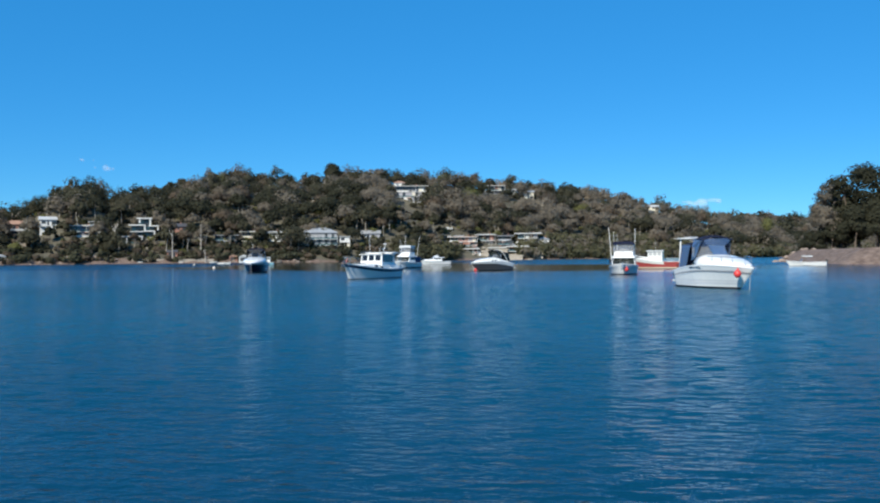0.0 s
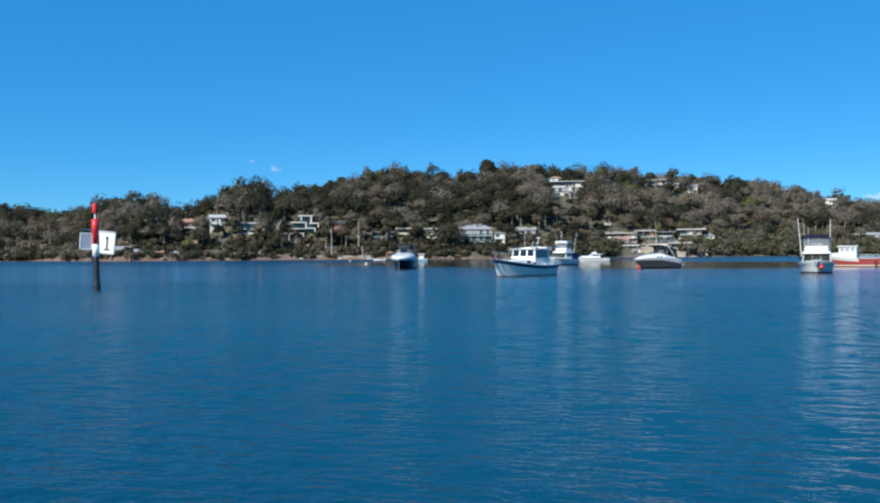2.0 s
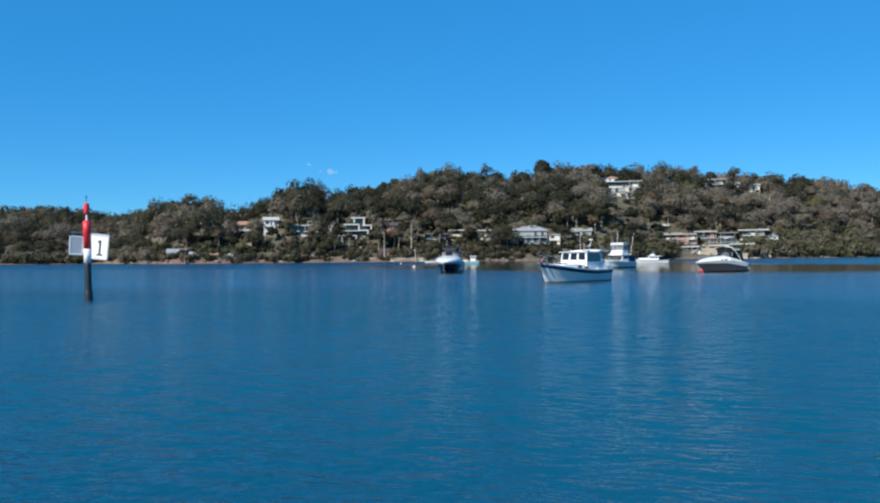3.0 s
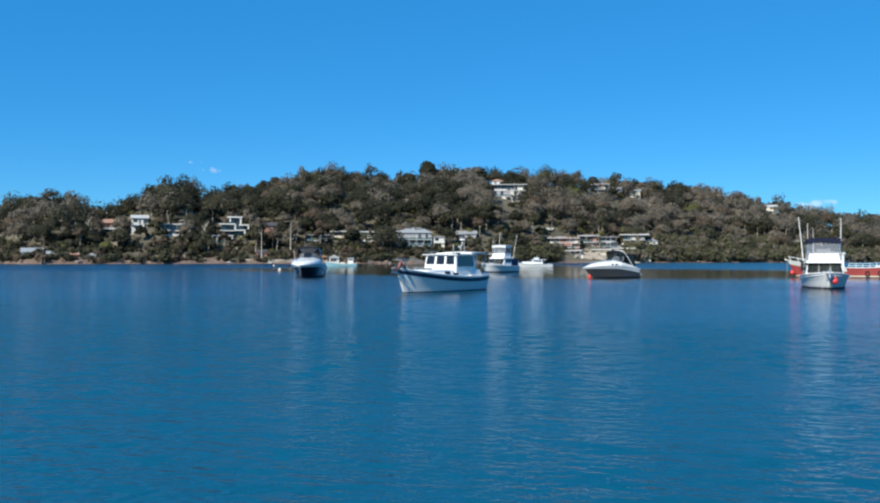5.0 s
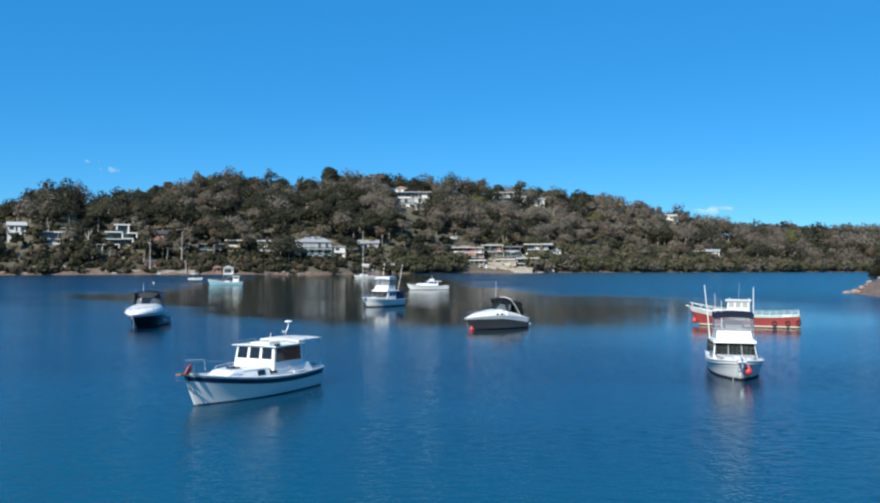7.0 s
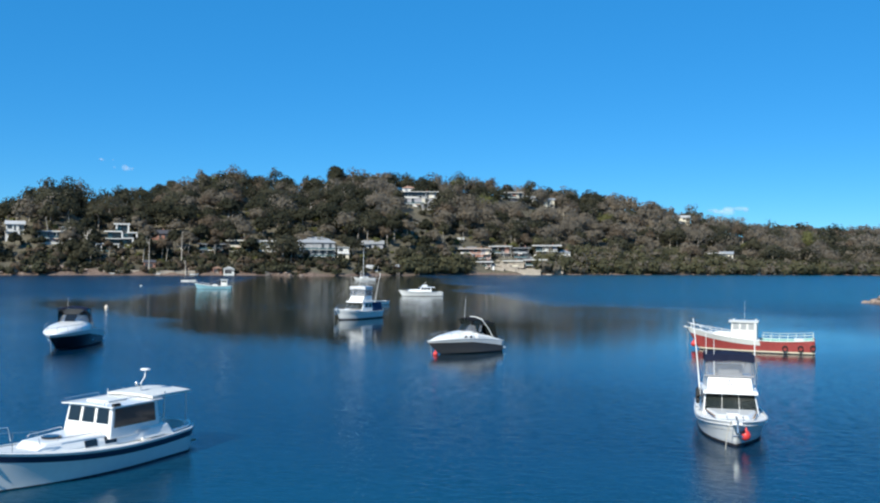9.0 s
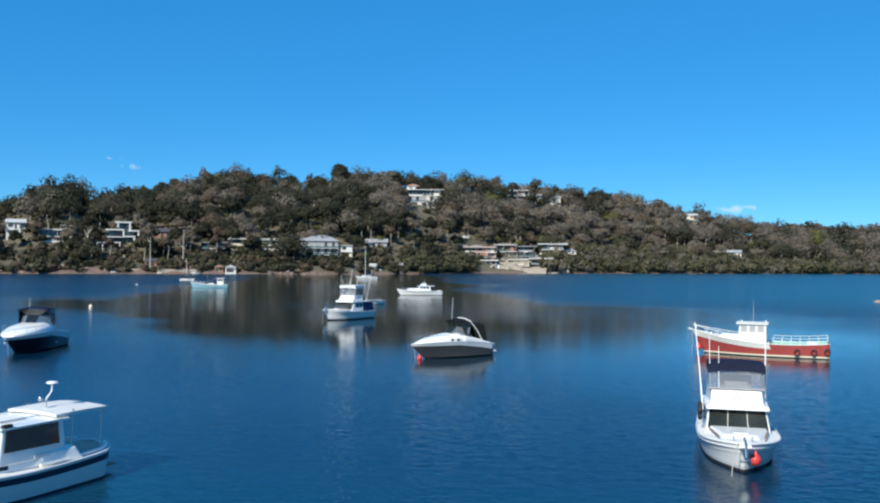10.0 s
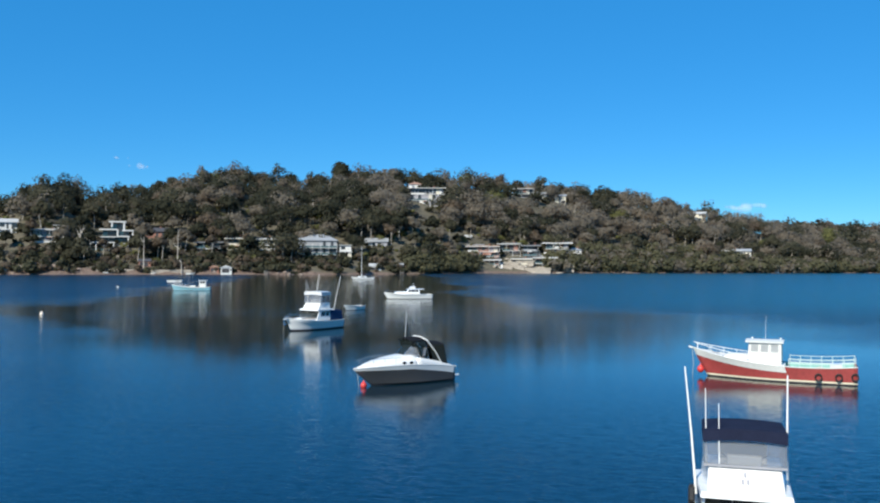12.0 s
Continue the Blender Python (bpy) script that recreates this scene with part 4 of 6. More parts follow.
        part("aft_curtain", slab([(x_arch - 1.0, hb * 0.84, 1.0), (x_arch - 1.0, -hb * 0.84, 1.0), (x_arch - 0.72, -hb * 0.8, 2.12), (x_arch - 0.72, hb * 0.8, 2.12)], 0.014), canvas, aft)
    part("seat", box(xw - 1.6, xw - 1.1, -0.75, -0.2, 0.35, 1.45, 0.05), DECK_WHITE, boat)
    part("seat", box(xw - 1.6, xw - 1.1, 0.2, 0.75, 0.35, 1.45, 0.05), DECK_WHITE, boat)
    part("dashboard", box(xw - 0.5, xw + 0.3, -hb * 0.6, hb * 0.6, 1.2, zc, 0.05), DECK_WHITE, boat)
    if mast:
        xm = -length / 2 + 0.75
        post = part("radar_mast", tube([(xm, -hb * 0.8, 0.9), (xm + 0.05, -hb * 0.74, 2.42)], 0.05, 6), GELCOAT, boat, "white stern post")
        part("radar_platform", box(xm - 0.15, xm + 0.55, -hb * 0.86, -hb * 0.40, 2.42, 2.48, 0.02), GELCOAT, post)
    if antenna:
        part("antenna", tube([(xw - 0.25, -0.45, 2.2), (xw - 0.4, -0.45, antenna)], 0.018, 5, 0.01), WHITE_METAL, boat)
    for side in (-1, 1):
        rail(boat, h, side, 0.60, 0.985, 0.42, 4, "bow_rail", None, 0.014)
    part("swim_platform", box(-length / 2 - 0.35, -length / 2 + 0.02, -hb * 0.82, hb * 0.82, 0.26, 0.36, 0.03), GELCOAT, boat)
    part("stern_light", tube([(-length / 2 + 0.2, 0.3, 1.0), (-length / 2 + 0.2, 0.3, 1.6)], 0.012, 4), STEEL, boat)
    bx = h.at(1.0, 1.0)[0]
    part("anchor", tube([(bx - 0.3, 0, 1.06), (bx + 0.25, 0, 1.06), (bx + 0.32, 0, 0.84), (bx + 0.18, 0.12, 0.74), (bx + 0.18, -0.12, 0.74)], 0.025, 5), STEEL, boat)
    part("mooring_rope", tube([(bx - 0.1, 0.05, 0.98), (bx - 0.35, 0.0, 0.6), (bx - 0.45, 0.0, -0.1)], 0.018, 5), ROPE, boat)
    return boat


def workboat():
    boat = thing("red_workboat", heading((28.9, 142.8), (18.9, 145.5), 11.5) @ Matrix.Diagonal((0.92, 0.95, 1.03, 1)), "long red wooden workboat with white foredeck, wheelhouse and pale rails", "boat")
    h = Hull(12.5, 3.6, 1.30, 1.18, 2.05, rake=1.7, draft=0.7, fine=2.6, stern=0.92, flare=0.40, chine=0.86)
    common(boat, h, RED_HULL, boot=0.10, deck_from=0.42, gunwale=OLD_WHITE)
    part("boot_stripe", h.band(lambda s: h.v_at(s, 0.10), lambda s: h.v_at(s, 0.22), 0.012, rows=1), CREAM, boat, "cream boot stripe", True)
    part("bulwark_paint", h.band(lambda s: h.v_at(s, h.sheer(s) - 0.50 + 0.10 * (1 - s)), const(1.0), 0.012, 0.42, 1.0, 3, 24), OLD_WHITE, boat, "white painted upper strake", True)
    part("work_deck", h.well(0.015, 0.42, 0.85, 0.12), GREEN_DECK, boat, "open sea-green working deck")
    part("foredeck_trunk", house_block(1.7, 4.0, 1.15, 0.8, 1.2, 1.75, 0.0, 0.5, 0.1, 0.06), OLD_WHITE, boat)
    z0, z1 = 1.15, 2.80
    cabin = part("wheelhouse", house_block(-0.75, 1.85, 1.15, 1.05, z0, z1, 0.0, 0.12, 0.05, 0.04), OLD_WHITE, boat)
    for side in (-1, 1):
        f = [(-0.75, side * 1.15, z0), (1.85, side * 1.05, z0), (1.73, side * 1.0, z1), (-0.75, side * 1.10, z1)]
        for u in (0.10, 0.40, 0.70):
            part("window", on_face(f, u, u + 0.22, 0.55, 0.88, 0.02 if side < 0 else -0.02), PALE_PANE, cabin, "pale grey window")
    front = [(1.85, 1.05, z0), (1.85, -1.05, z0), (1.73, -1.0, z1), (1.73, 1.0, z1)]
    for u in (0.08, 0.38, 0.68):
        part("window", on_face(front, u, u + 0.24, 0.58, 0.88, -0.02), DARK_GLASS, cabin)
    part("roof", arch(-0.9, 2.0, 1.22, 2.78, 0.10, 0.08), OLD_WHITE, boat)
    part("antenna", tube([(0.5, 0.3, 2.85), (0.45, 0.3, 4.7)], 0.012, 5, 0.006), WHITE_METAL, boat)
    for x in (1.6, -0.6):
        part("deck_lamp", turned([(0.02, 2.82), (0.07, 2.84), (0.08, 2.93), (0.02, 2.96)], 8, (x, -0.9)), WHITE_METAL, boat)
    for side in (-1, 1):
        for up in (0.26, 0.52):
            part("rail", tube(h.line(1.0, side, 0.01, 0.40, up, 0.06, 12), 0.024, 5), PALE_RAIL, boat, "pale green painted pipe rail")
        for i in range(7):
            x, y, z = h.at(0.012 + i * 0.064, 1.0)
            part("stanchion", tube([(x, side * (y - 0.06), z - 0.05), (x, side * (y - 0.06), z + 0.53)], 0.024, 5), PALE_RAIL, boat)
        part("bow_rail", tube(h.line(1.0, side, 0.64, 0.995, 0.45, 0.06, 12), 0.026, 5), WHITE_METAL, boat)
        for i in range(5):
            x, y, z = h.at(0.65 + i * 0.08, 1.0)
            part("stanchion", tube([(x, side * max(y - 0.06, 0), z - 0.03), (x, side * max(y - 0.06, 0), z + 0.45)], 0.024, 5), WHITE_METAL, boat)
        for s in (0.015, 0.11, 0.23):
            x, y, z = h.at(s, 0.72)
            ring = [(x + 0.24 * math.cos(q * math.pi / 6), side * (y + 0.10), z + 0.24 * math.sin(q * math.pi / 6) - 0.12) for q in range(13)]
            part("fender_tyre", tube(ring, 0.06, 6), RUBBER, boat, "black tyre fender")
    for up in (0.26, 0.52):
        part("stern_rail", tube([(h.at(0.01, 1)[0], -h.at(0.01, 1)[1] + 0.06, 1.3 + up), (h.at(0.01, 1)[0], h.at(0.01, 1)[1] - 0.06, 1.3 + up)], 0.024, 5), PALE_RAIL, boat)
    part("winch", turned([(0.12, 1.3), (0.25, 1.35), (0.15, 1.5), (0.15, 1.7), (0.25, 1.85), (0.02, 1.88)], 10, (4.4, 0)), STEEL, boat, "", True)
    part("stem_post", tube([(h.at(1, 1)[0] + 0.02, 0, 2.05), (h.at(1, 1)[0] + 0.35, 0, 2.12)], 0.07, 6), OLD_WHITE, boat)
    part("rope_coil", tube([(-3.5 + 0.3 * math.cos(a), 0.4 + 0.3 * math.sin(a), 0.9 + 0.01 * a) for a in np.arange(0, 18, 0.6)], 0.03, 4), ROPE, boat)
    part("fish_bin", box(-5.2, -4.3, -0.5, 0.5, 0.85, 1.35, 0.03), PALE_GREY, boat)
    part("mooring_rope", tube([(6.3, 0.05, 1.9), (6.2, 0.1, 0.8), (6.3, 0.1, -0.1)], 0.02, 5), ROPE, boat)
    return boat


def day_cruiser():
    boat = thing("day_cruiser", heading((-22.2, 269.0), (-31.9, 265.2), 10.6), "low white cabin cruiser with dark windows, moored broadside", "boat")
    h = Hull(10.8, 3.2, 1.0, 0.95, 1.45, rake=1.2, draft=0.4, fine=2.2, stern=0.9, flare=0.36)
    common(boat, h, GELCOAT, boot=0.08, deck_from=0.28)
    part("cockpit", h.well(0.02, 0.28, 0.4, 0.25), DECK_WHITE, boat)
    part("trunk_cabin", house_block(0.4, 3.4, 1.2, 0.7, 1.0, 1.62, 0.0, 0.8, 0.15, 0.08), GELCOAT, boat)
    cab = part("cabin", house_block(-2.6, 0.9, 1.3, 1.2, 1.0, 2.15, 0.25, 0.8, 0.16, 0.06), GELCOAT, boat)
    for side in (-1, 1):
        f = [(-2.6, side * 1.3, 1.0), (0.9, side * 1.2, 1.0), (0.1, side * 1.04, 2.15), (-2.35, side * 1.14, 2.15)]
        for u, du in ((0.10, 0.25), (0.40, 0.25), (0.70, 0.18)):
            part("window", on_face(f, u, u + du, 0.48, 0.85, 0.02 if side < 0 else -0.02), DARK_GLASS, cab)
        rail(boat, h, side, 0.62, 0.98, 0.5, 4, "bow_rail")
    fr = [(0.9, 1.2, 1.0), (0.9, -1.2, 1.0), (0.1, -1.04, 2.15), (0.1, 1.04, 2.15)]
    for u in (0.06, 0.53):
        part("windscreen", on_face(fr, u, u + 0.41, 0.45, 0.90, -0.02), DARK_GLASS, cab)
    part("roof", arch(-3.4, 0.3, 1.2, 2.14, 0.10, 0.07), GELCOAT, boat)
    part("fly_screen", house_block(-1.6, -0.2, 0.75, 0.65, 2.2, 2.75, 0.0, 0.5, 0.1, 0.05), PALE_GREY, boat, "pale upper helm cover")
    part("mast", tube([(-1.2, 0, 2.7), (-1.3, 0, 3.5)], 0.03, 5), WHITE_METAL, boat)
    return boat


def blue_launch():
    boat = thing("blue_launch", heading((-87.4, 300.4), (-96.2, 298.0), 10.4), "light blue timber launch with a small white wheelhouse aft", "boat")
    h = Hull(10.4, 3.0, 1.05, 0.95, 1.70, rake=1.0, draft=0.6, fine=2.4, stern=0.8, flare=0.34)
    common(boat, h, BLUE_HULL, boot=0.06, deck_from=0.03, gunwale=OLD_WHITE)
    part("topside_moulding", h.band(lambda s: h.v_at(s, h.sheer(s) - 0.12), const(1.0), 0.012, rows=1), OLD_WHITE, boat)
    cab = part("wheelhouse", house_block(-4.0, -2.2, 0.95, 0.9, 0.95, 2.75, 0.0, 0.1, 0.05, 0.04), OLD_WHITE, boat)
    for side in (-1, 1):
        f = [(-4.0, side * 0.95, 0.95), (-2.2, side * 0.9, 0.95), (-2.3, side * 0.85, 2.75), (-4.0, side * 0.9, 2.75)]
        part("window", on_face(f, 0.15, 0.45, 0.55, 0.85, 0.02 if side < 0 else -0.02), DARK_GLASS, cab)
        part("window", on_face(f, 0.55, 0.85, 0.55, 0.85, 0.02 if side < 0 else -0.02), DARK_GLASS, cab)
        rail(boat, h, side, 0.6, 0.98, 0.5, 4, "bow_rail", WHITE_METAL)
    part("roof", arch(-4.3, -1.9, 1.05, 2.74, 0.08, 0.06), OLD_WHITE, boat)
    part("mast", tube([(0.6, 0, 1.0), (0.55, 0, 4.6)], 0.05, 6, 0.03), JETTY_WOOD, boat)
    part("boom", tube([(0.6, 0, 1.9), (-1.9, 0, 2.6)], 0.04, 5), JETTY_WOOD, boat)
    part("fish_hatch", box(-1.2, 0.2, -0.7, 0.7, 0.95, 1.35, 0.04), OLD_WHITE, boat)
    return boat


def yacht():
    boat = thing("sailing_yacht", heading((-73.2, 437.5), (-82.2, 434.0), 9.6), "white sailing yacht with a tall bare mast near the shore", "boat")
    h = Hull(9.6, 2.9, 0.9, 0.8, 1.2, rake=1.3, draft=0.4, fine=2.0, stern=0.75, flare=0.3)
    common(boat, h, GELCOAT, boot=0.06, deck_from=0.30)
    part("cockpit", h.well(0.03, 0.30, 0.4, 0.3), DECK_WHITE, boat)
    cabin = part("trunk_cabin", house_block(-1.6, 2.4, 1.0, 0.6, 0.8, 1.45, 0.1, 0.6, 0.12, 0.06), GELCOAT, boat)
    for side in (-1, 1):
        part("window", box(-1.0, 0.9, side * 0.92 - 0.02, side * 0.92 + 0.02, 1.05, 1.25), DARK_GLASS, cabin)
        rail(boat, h, side, 0.04, 0.98, 0.55, 6, "guard_rail", None, 0.012)
    mast = part("mast", tube([(0.5, 0, 1.2), (0.45, 0, 14.2)], 0.10, 6, 0.06), WHITE_METAL, boat)
    part("boom", tube([(0.45, 0, 2.0), (-3.4, 0, 2.05)], 0.13, 6), CANVAS_BLUE, mast, "boom with rolled blue sail cover")
    for p in ((4.6, 0, 1.2), (-4.6, 0, 0.9), (0.3, 1.3, 0.9), (0.3, -1.3, 0.9)):
        part("stay", tube([p, (0.45, 0, 13.8)], 0.010, 4), STEEL, mast)
    part("spreader", tube([(0.47, -0.9, 7.6), (0.47, 0.9, 7.6)], 0.03, 5), WHITE_METAL, mast)
    return boat


def runabout(m, label, length=6.2, side_mat=GELCOAT, screen=True):
    boat = thing("runabout", m, label, "boat", "small open boats")
    h = Hull(length, length * 0.34, 0.72, 0.72, 0.95, rake=0.9, draft=0.3, fine=2.0, stern=0.9, flare=0.36)
    common(boat, h, side_mat, boot=0.06, deck_from=0.58)
    part("cockpit", h.well(0.03, 0.58, 0.2, 0.14), DECK_WHITE, boat)
    part("thwart", box(-1.3, -0.9, -0.8, 0.8, 0.45, 0.52), DECK_WHITE, boat)
    part("outboard_motor", box(-length / 2 - 0.35, -length / 2 + 0.02, -0.18, 0.18, 0.35, 1.15, 0.06), RUBBER, boat, "dark outboard motor")
    if screen:
        x = h.at(0.6, 1.0)[0]
        part("windscreen", slab([(x + 0.3, -0.8, 0.8), (x + 0.3, 0.8, 0.8), (x - 0.1, 0.75, 1.3), (x - 0.1, -0.75, 1.3)], 0.015), VINYL, boat)
        part("canopy", arch(x - 1.7, x, 0.85, 1.75, 0.12, 0.05), OLD_WHITE, boat)
        for side in (-1, 1):
            part("canopy_post", tube([(x - 0.9, side * 0.85, 0.7), (x - 1.4, side * 0.82, 1.78)], 0.015, 4), STEEL, boat)
    return boat


trawler()
flybridge_cruiser(heading((14.0, 107.4), (12.85, 98.3), 9.2) @ Matrix.Diagonal((1, 1, 1.08, 1)), "white flybridge sport-fishing cruiser with navy bimini and tall outriggers", CANVAS_NAVY, None, 9.2, 3.35, rails=False)
flybridge_cruiser(heading((-21.9, 186.0), (-25.1, 178.9), 8.8) @ Matrix.Diagonal((1, 1, 1.34, 1)), "white flybridge cruiser with a blue canvas cockpit cover", PALE_GREY, CANVAS_BLUE, 8.8, 3.9, True, GELCOAT, VINYL, tyre=False, aft=1.5)
sport_cruiser(heading((-0.8, 140.2), (-6.15, 134.9), 7.9) @ Matrix.Diagonal((1, 1, 1.27, 1)), "white-decked sports cruiser with grey hull, white arch and black canopy", GREY_HULL, CANVAS_BLACK, clears=CLEAR_DARK)
sport_cruiser(heading((-41.8, 140.2), (-40.2, 130.8), 9.6) @ Matrix.Diagonal((1, 1, 1.5, 1)), "white-decked sports cruiser with glossy black hull and navy canopy", BLACK_HULL, CANVAS_NAVY, 9.6, 3.7, False, False, False, 3.1, None, DARK_GLASS, 3.0)
sport_cruiser(heading((13.6, 61.3), (15.8, 53.4), 8.2) @ Matrix.Diagonal((1, 1, 1.32, 1)), "white express cruiser with pale grey hull bands and navy canopy", GELCOAT, CANVAS_NAVY, 8.2, 2.9, False, False, True, 0, PALE_GREY, VINYL_BLUE, mast=True)
workboat()
day_cruiser()
blue_launch()
yacht()
runabout(heading((-27.3, 224.6), (-29.6, 220.6), 4.6), "small white open boat alone on its mooring", 4.6, GELCOAT, False)
runabout(heading((-133.5, 371.5), (-127.2, 369.0), 6.8), "small white open boat on a mooring", 6.8, OLD_WHITE, False)
runabout(heading((56.0, 165.0), (49.6, 165.6), 6.8), "white runabout with a pale canopy moored off the grassy bank", 6.8)

# mooring buoys and their ropes
buoy_at(pose(13.27, 98.5, 0.58, 6, 4, 0), RED_BUOY, 0.46, "red buoy hung at the bow of the flybridge cruiser")
buoy_at(pose(-5.75, 134.75, 0.10), RED_BUOY, 0.46, "red mooring buoy afloat under a bow")
buoy_at(pose(18.3, 145.3, 0.5, 4, 0, 0), RED_BUOY, 0.55, "red buoy beside the red workboat's stem")
buoy_at(pose(15.0, 53.85, 0.95, 0, 5, 0), RED_BUOY, 0.46, "red buoy hung at the express cruiser's bow")
buoy_at(pose(-71.5, 199.2, 0.08), ORANGE_BUOY, 0.62, "pale orange mooring buoy afloat on open water")
buoy_at(pose(-122.4, 315.2, 0.08), ORANGE_BUOY, 0.6, "pale mooring buoy afloat off the shore")


# ---- channel beacon ----
def beacon():
    ob = thing("channel_beacon", pose(-32.75, 53.1, 0, 0.6, -0.8, 0), "red, white and tarred pile beacon with two white boards", "beacon")
    part("post", turned([(0.20, -3.0), (0.19, 0.0), (0.175, 1.9), (0.17, 2.0)], 14), MARK_PILE, ob, "tarred lower pile", True)
    part("oyster_crust", turned([(0.20, -0.4), (0.235, 0.0), (0.225, 0.35), (0.195, 0.55)], 12), MARK_PILE, ob)
    part("white_sleeve", turned([(0.20, 2.0), (0.20, 2.75), (0.18, 2.76)], 14), MARK_WHITE, ob, "white painted sleeve", True)
    part("red_sleeve", turned([(0.205, 2.76), (0.205, 3.62), (0.21, 3.63), (0.21, 4.25), (0.05, 4.27)], 14), MARK_RED, ob, "red painted sleeve", True)
    part("neck", tube([(0, 0, 4.25), (0, 0, 4.62)], 0.05, 8), MARK_WHITE, ob)
    part("red_can", turned([(0.02, 4.60), (0.14, 4.62), (0.15, 4.70), (0.15, 5.12), (0.13, 5.18), (0.02, 5.20)], 14), MARK_RED, ob, "red can topmark", True)
    part("spike", tube([(0, 0, 5.18), (0.0, 0, 5.55)], 0.025, 6), STEEL, ob)
    part("lantern", turned([(0.02, 5.44), (0.06, 5.46), (0.06, 5.56), (0.02, 5.60)], 8), STEEL, ob)

    def board(turn, x0, x1, face, marks, lean, low, high):
        m = pose(0, 0, -0.06, 0, 0, turn) @ Matrix.Translation((0, 0, 3.6)) @ pose(0, 0, 0, 0, lean, 0) @ Matrix.Translation((0, 0, -3.6))
        bm = box(x0, x1, -0.02, 0.02, low, high, 0.008)
        bmesh.ops.transform(bm, matrix=m, verts=bm.verts)
        b1 = part("board", bm, face, ob, "flat sheet sign board")
        bars = [(x0 - 0.02, x0 + 0.05, low - 0.03, high + 0.03), (x1 - 0.05, x1 + 0.02, low - 0.03, high + 0.03), (x0, x1, high - 0.04, high + 0.035), (x0, x1, low - 0.035, low + 0.04)]
        for a, c, lo, hi in bars:
            bm = box(a, c, -0.035, 0.03, lo, hi)
            bmesh.ops.transform(bm, matrix=m, verts=bm.verts)
            part("board_edge", bm, SIGN_GREY if face is MARK_WHITE else MARK_WHITE, b1)
        for a, c, lo, hi in marks:
            bm = box(a, c, -0.034, -0.021, lo, hi)
            bmesh.ops.transform(bm, matrix=m, verts=bm.verts)
            part("mark_bar", bm, SIGN_BLACK, b1)
        bm = tube([(0.0, 0.0, 3.66), (x1 if x1 > 0 else x0, 0.0, 3.66)], 0.03, 5)
        bmesh.ops.transform(bm, matrix=m, verts=bm.verts)
        part("bracket", bm, STEEL, ob)
    board(14, 0.16, 1.24, MARK_WHITE, [(0.74, 0.84, 2.56, 3.34), (0.62, 0.96, 2.52, 2.60), (0.66, 0.75, 3.20, 3.30)], 7, 2.34, 3.60)
    # second white board, its shade put into the colour as grey
    board(50, -0.84, -0.16, SIGN_GREY, [], 4, 2.50, 3.44)
    return ob


beacon()


# ---- houses on the slope ----
CLEAR = []          # x, y, half width, reach towards the water of the open ground before each house


def facing(x, y, turn=0.0):
    return -math.degrees(math.atan2(x - BAY[0], y - BAY[1])) + turn


def hip_roof(w, d, z, rise, over, thick=0.25, gable=False):
    x0, x1, y0, y1 = -w / 2 - over, w / 2 + over, -over, d + over
    inset = 0.0 if gable else min(w, d) / 2
    if w >= d:
        r0, r1 = (x0 + inset, d / 2, z + rise), (x1 - inset, d / 2, z + rise)
        low = [(x0, y0, z), (x1, y0, z), (x1, y1, z), (x0, y1, z)]
    else:
        r0, r1 = (0, y0 + inset, z + rise), (0, y1 - inset, z + rise)
        low = [(x1, y0, z), (x1, y1, z), (x0, y1, z), (x0, y0, z)]
    bm = bmesh.new()
    b = [bm.verts.new(p) for p in low]
    u = [bm.verts.new((p[0], p[1], p[2] - thick)) for p in low]
    a, c = bm.verts.new(r0), bm.verts.new(r1)
    if w >= d:
        faces = [(b[0], b[1], c, a), (b[1], b[2], c), (b[2], b[3], a, c), (b[3], b[0], a)]
    else:
        faces = [(b[0], b[1], c, a), (b[1], b[2], c), (b[2], b[3], a, c), (b[3], b[0], a)]
    for f in faces:
        bm.faces.new(f)
    for i in range(4):
        bm.faces.new((b[i], u[i], u[(i + 1) % 4], b[(i + 1) % 4]))
    bm.faces.new(u[::-1])
    return bm


def window_on(parent, x, z, w, h, y=-0.04, mat=HOUSE_GLASS):
    win = part("window", box(x - w / 2, x + w / 2, y, 0.05, z, z + h), mat, parent)
    part("frame", box(x - w / 2 - 0.12, x + w / 2 + 0.12, y - 0.05, y + 0.02, z - 0.14, z - 0.02), HOUSE_WHITE, win)
    return win


def balcony_on(parent, x0, x1, z, deep, rail_mat, slab_mat=None):
    b = part("balcony", box(x0, x1, -deep, 0.02, z - 0.28, z), slab_mat or HOUSE_WHITE, parent)
    part("balustrade", box(x0, x1, -deep - 0.03, -deep + 0.03, z, z + 0.95), rail_mat, b)
    n = max(2, int((x1 - x0) / 4))
    for i in range(n + 1):
        x = x0 + 0.1 + (x1 - x0 - 0.2) * i / n
        part("post", box(x - 0.09, x + 0.09, -deep - 0.05, -deep + 0.13, z - 3.0, z + 2.45), slab_mat or HOUSE_WHITE, b)
    return b


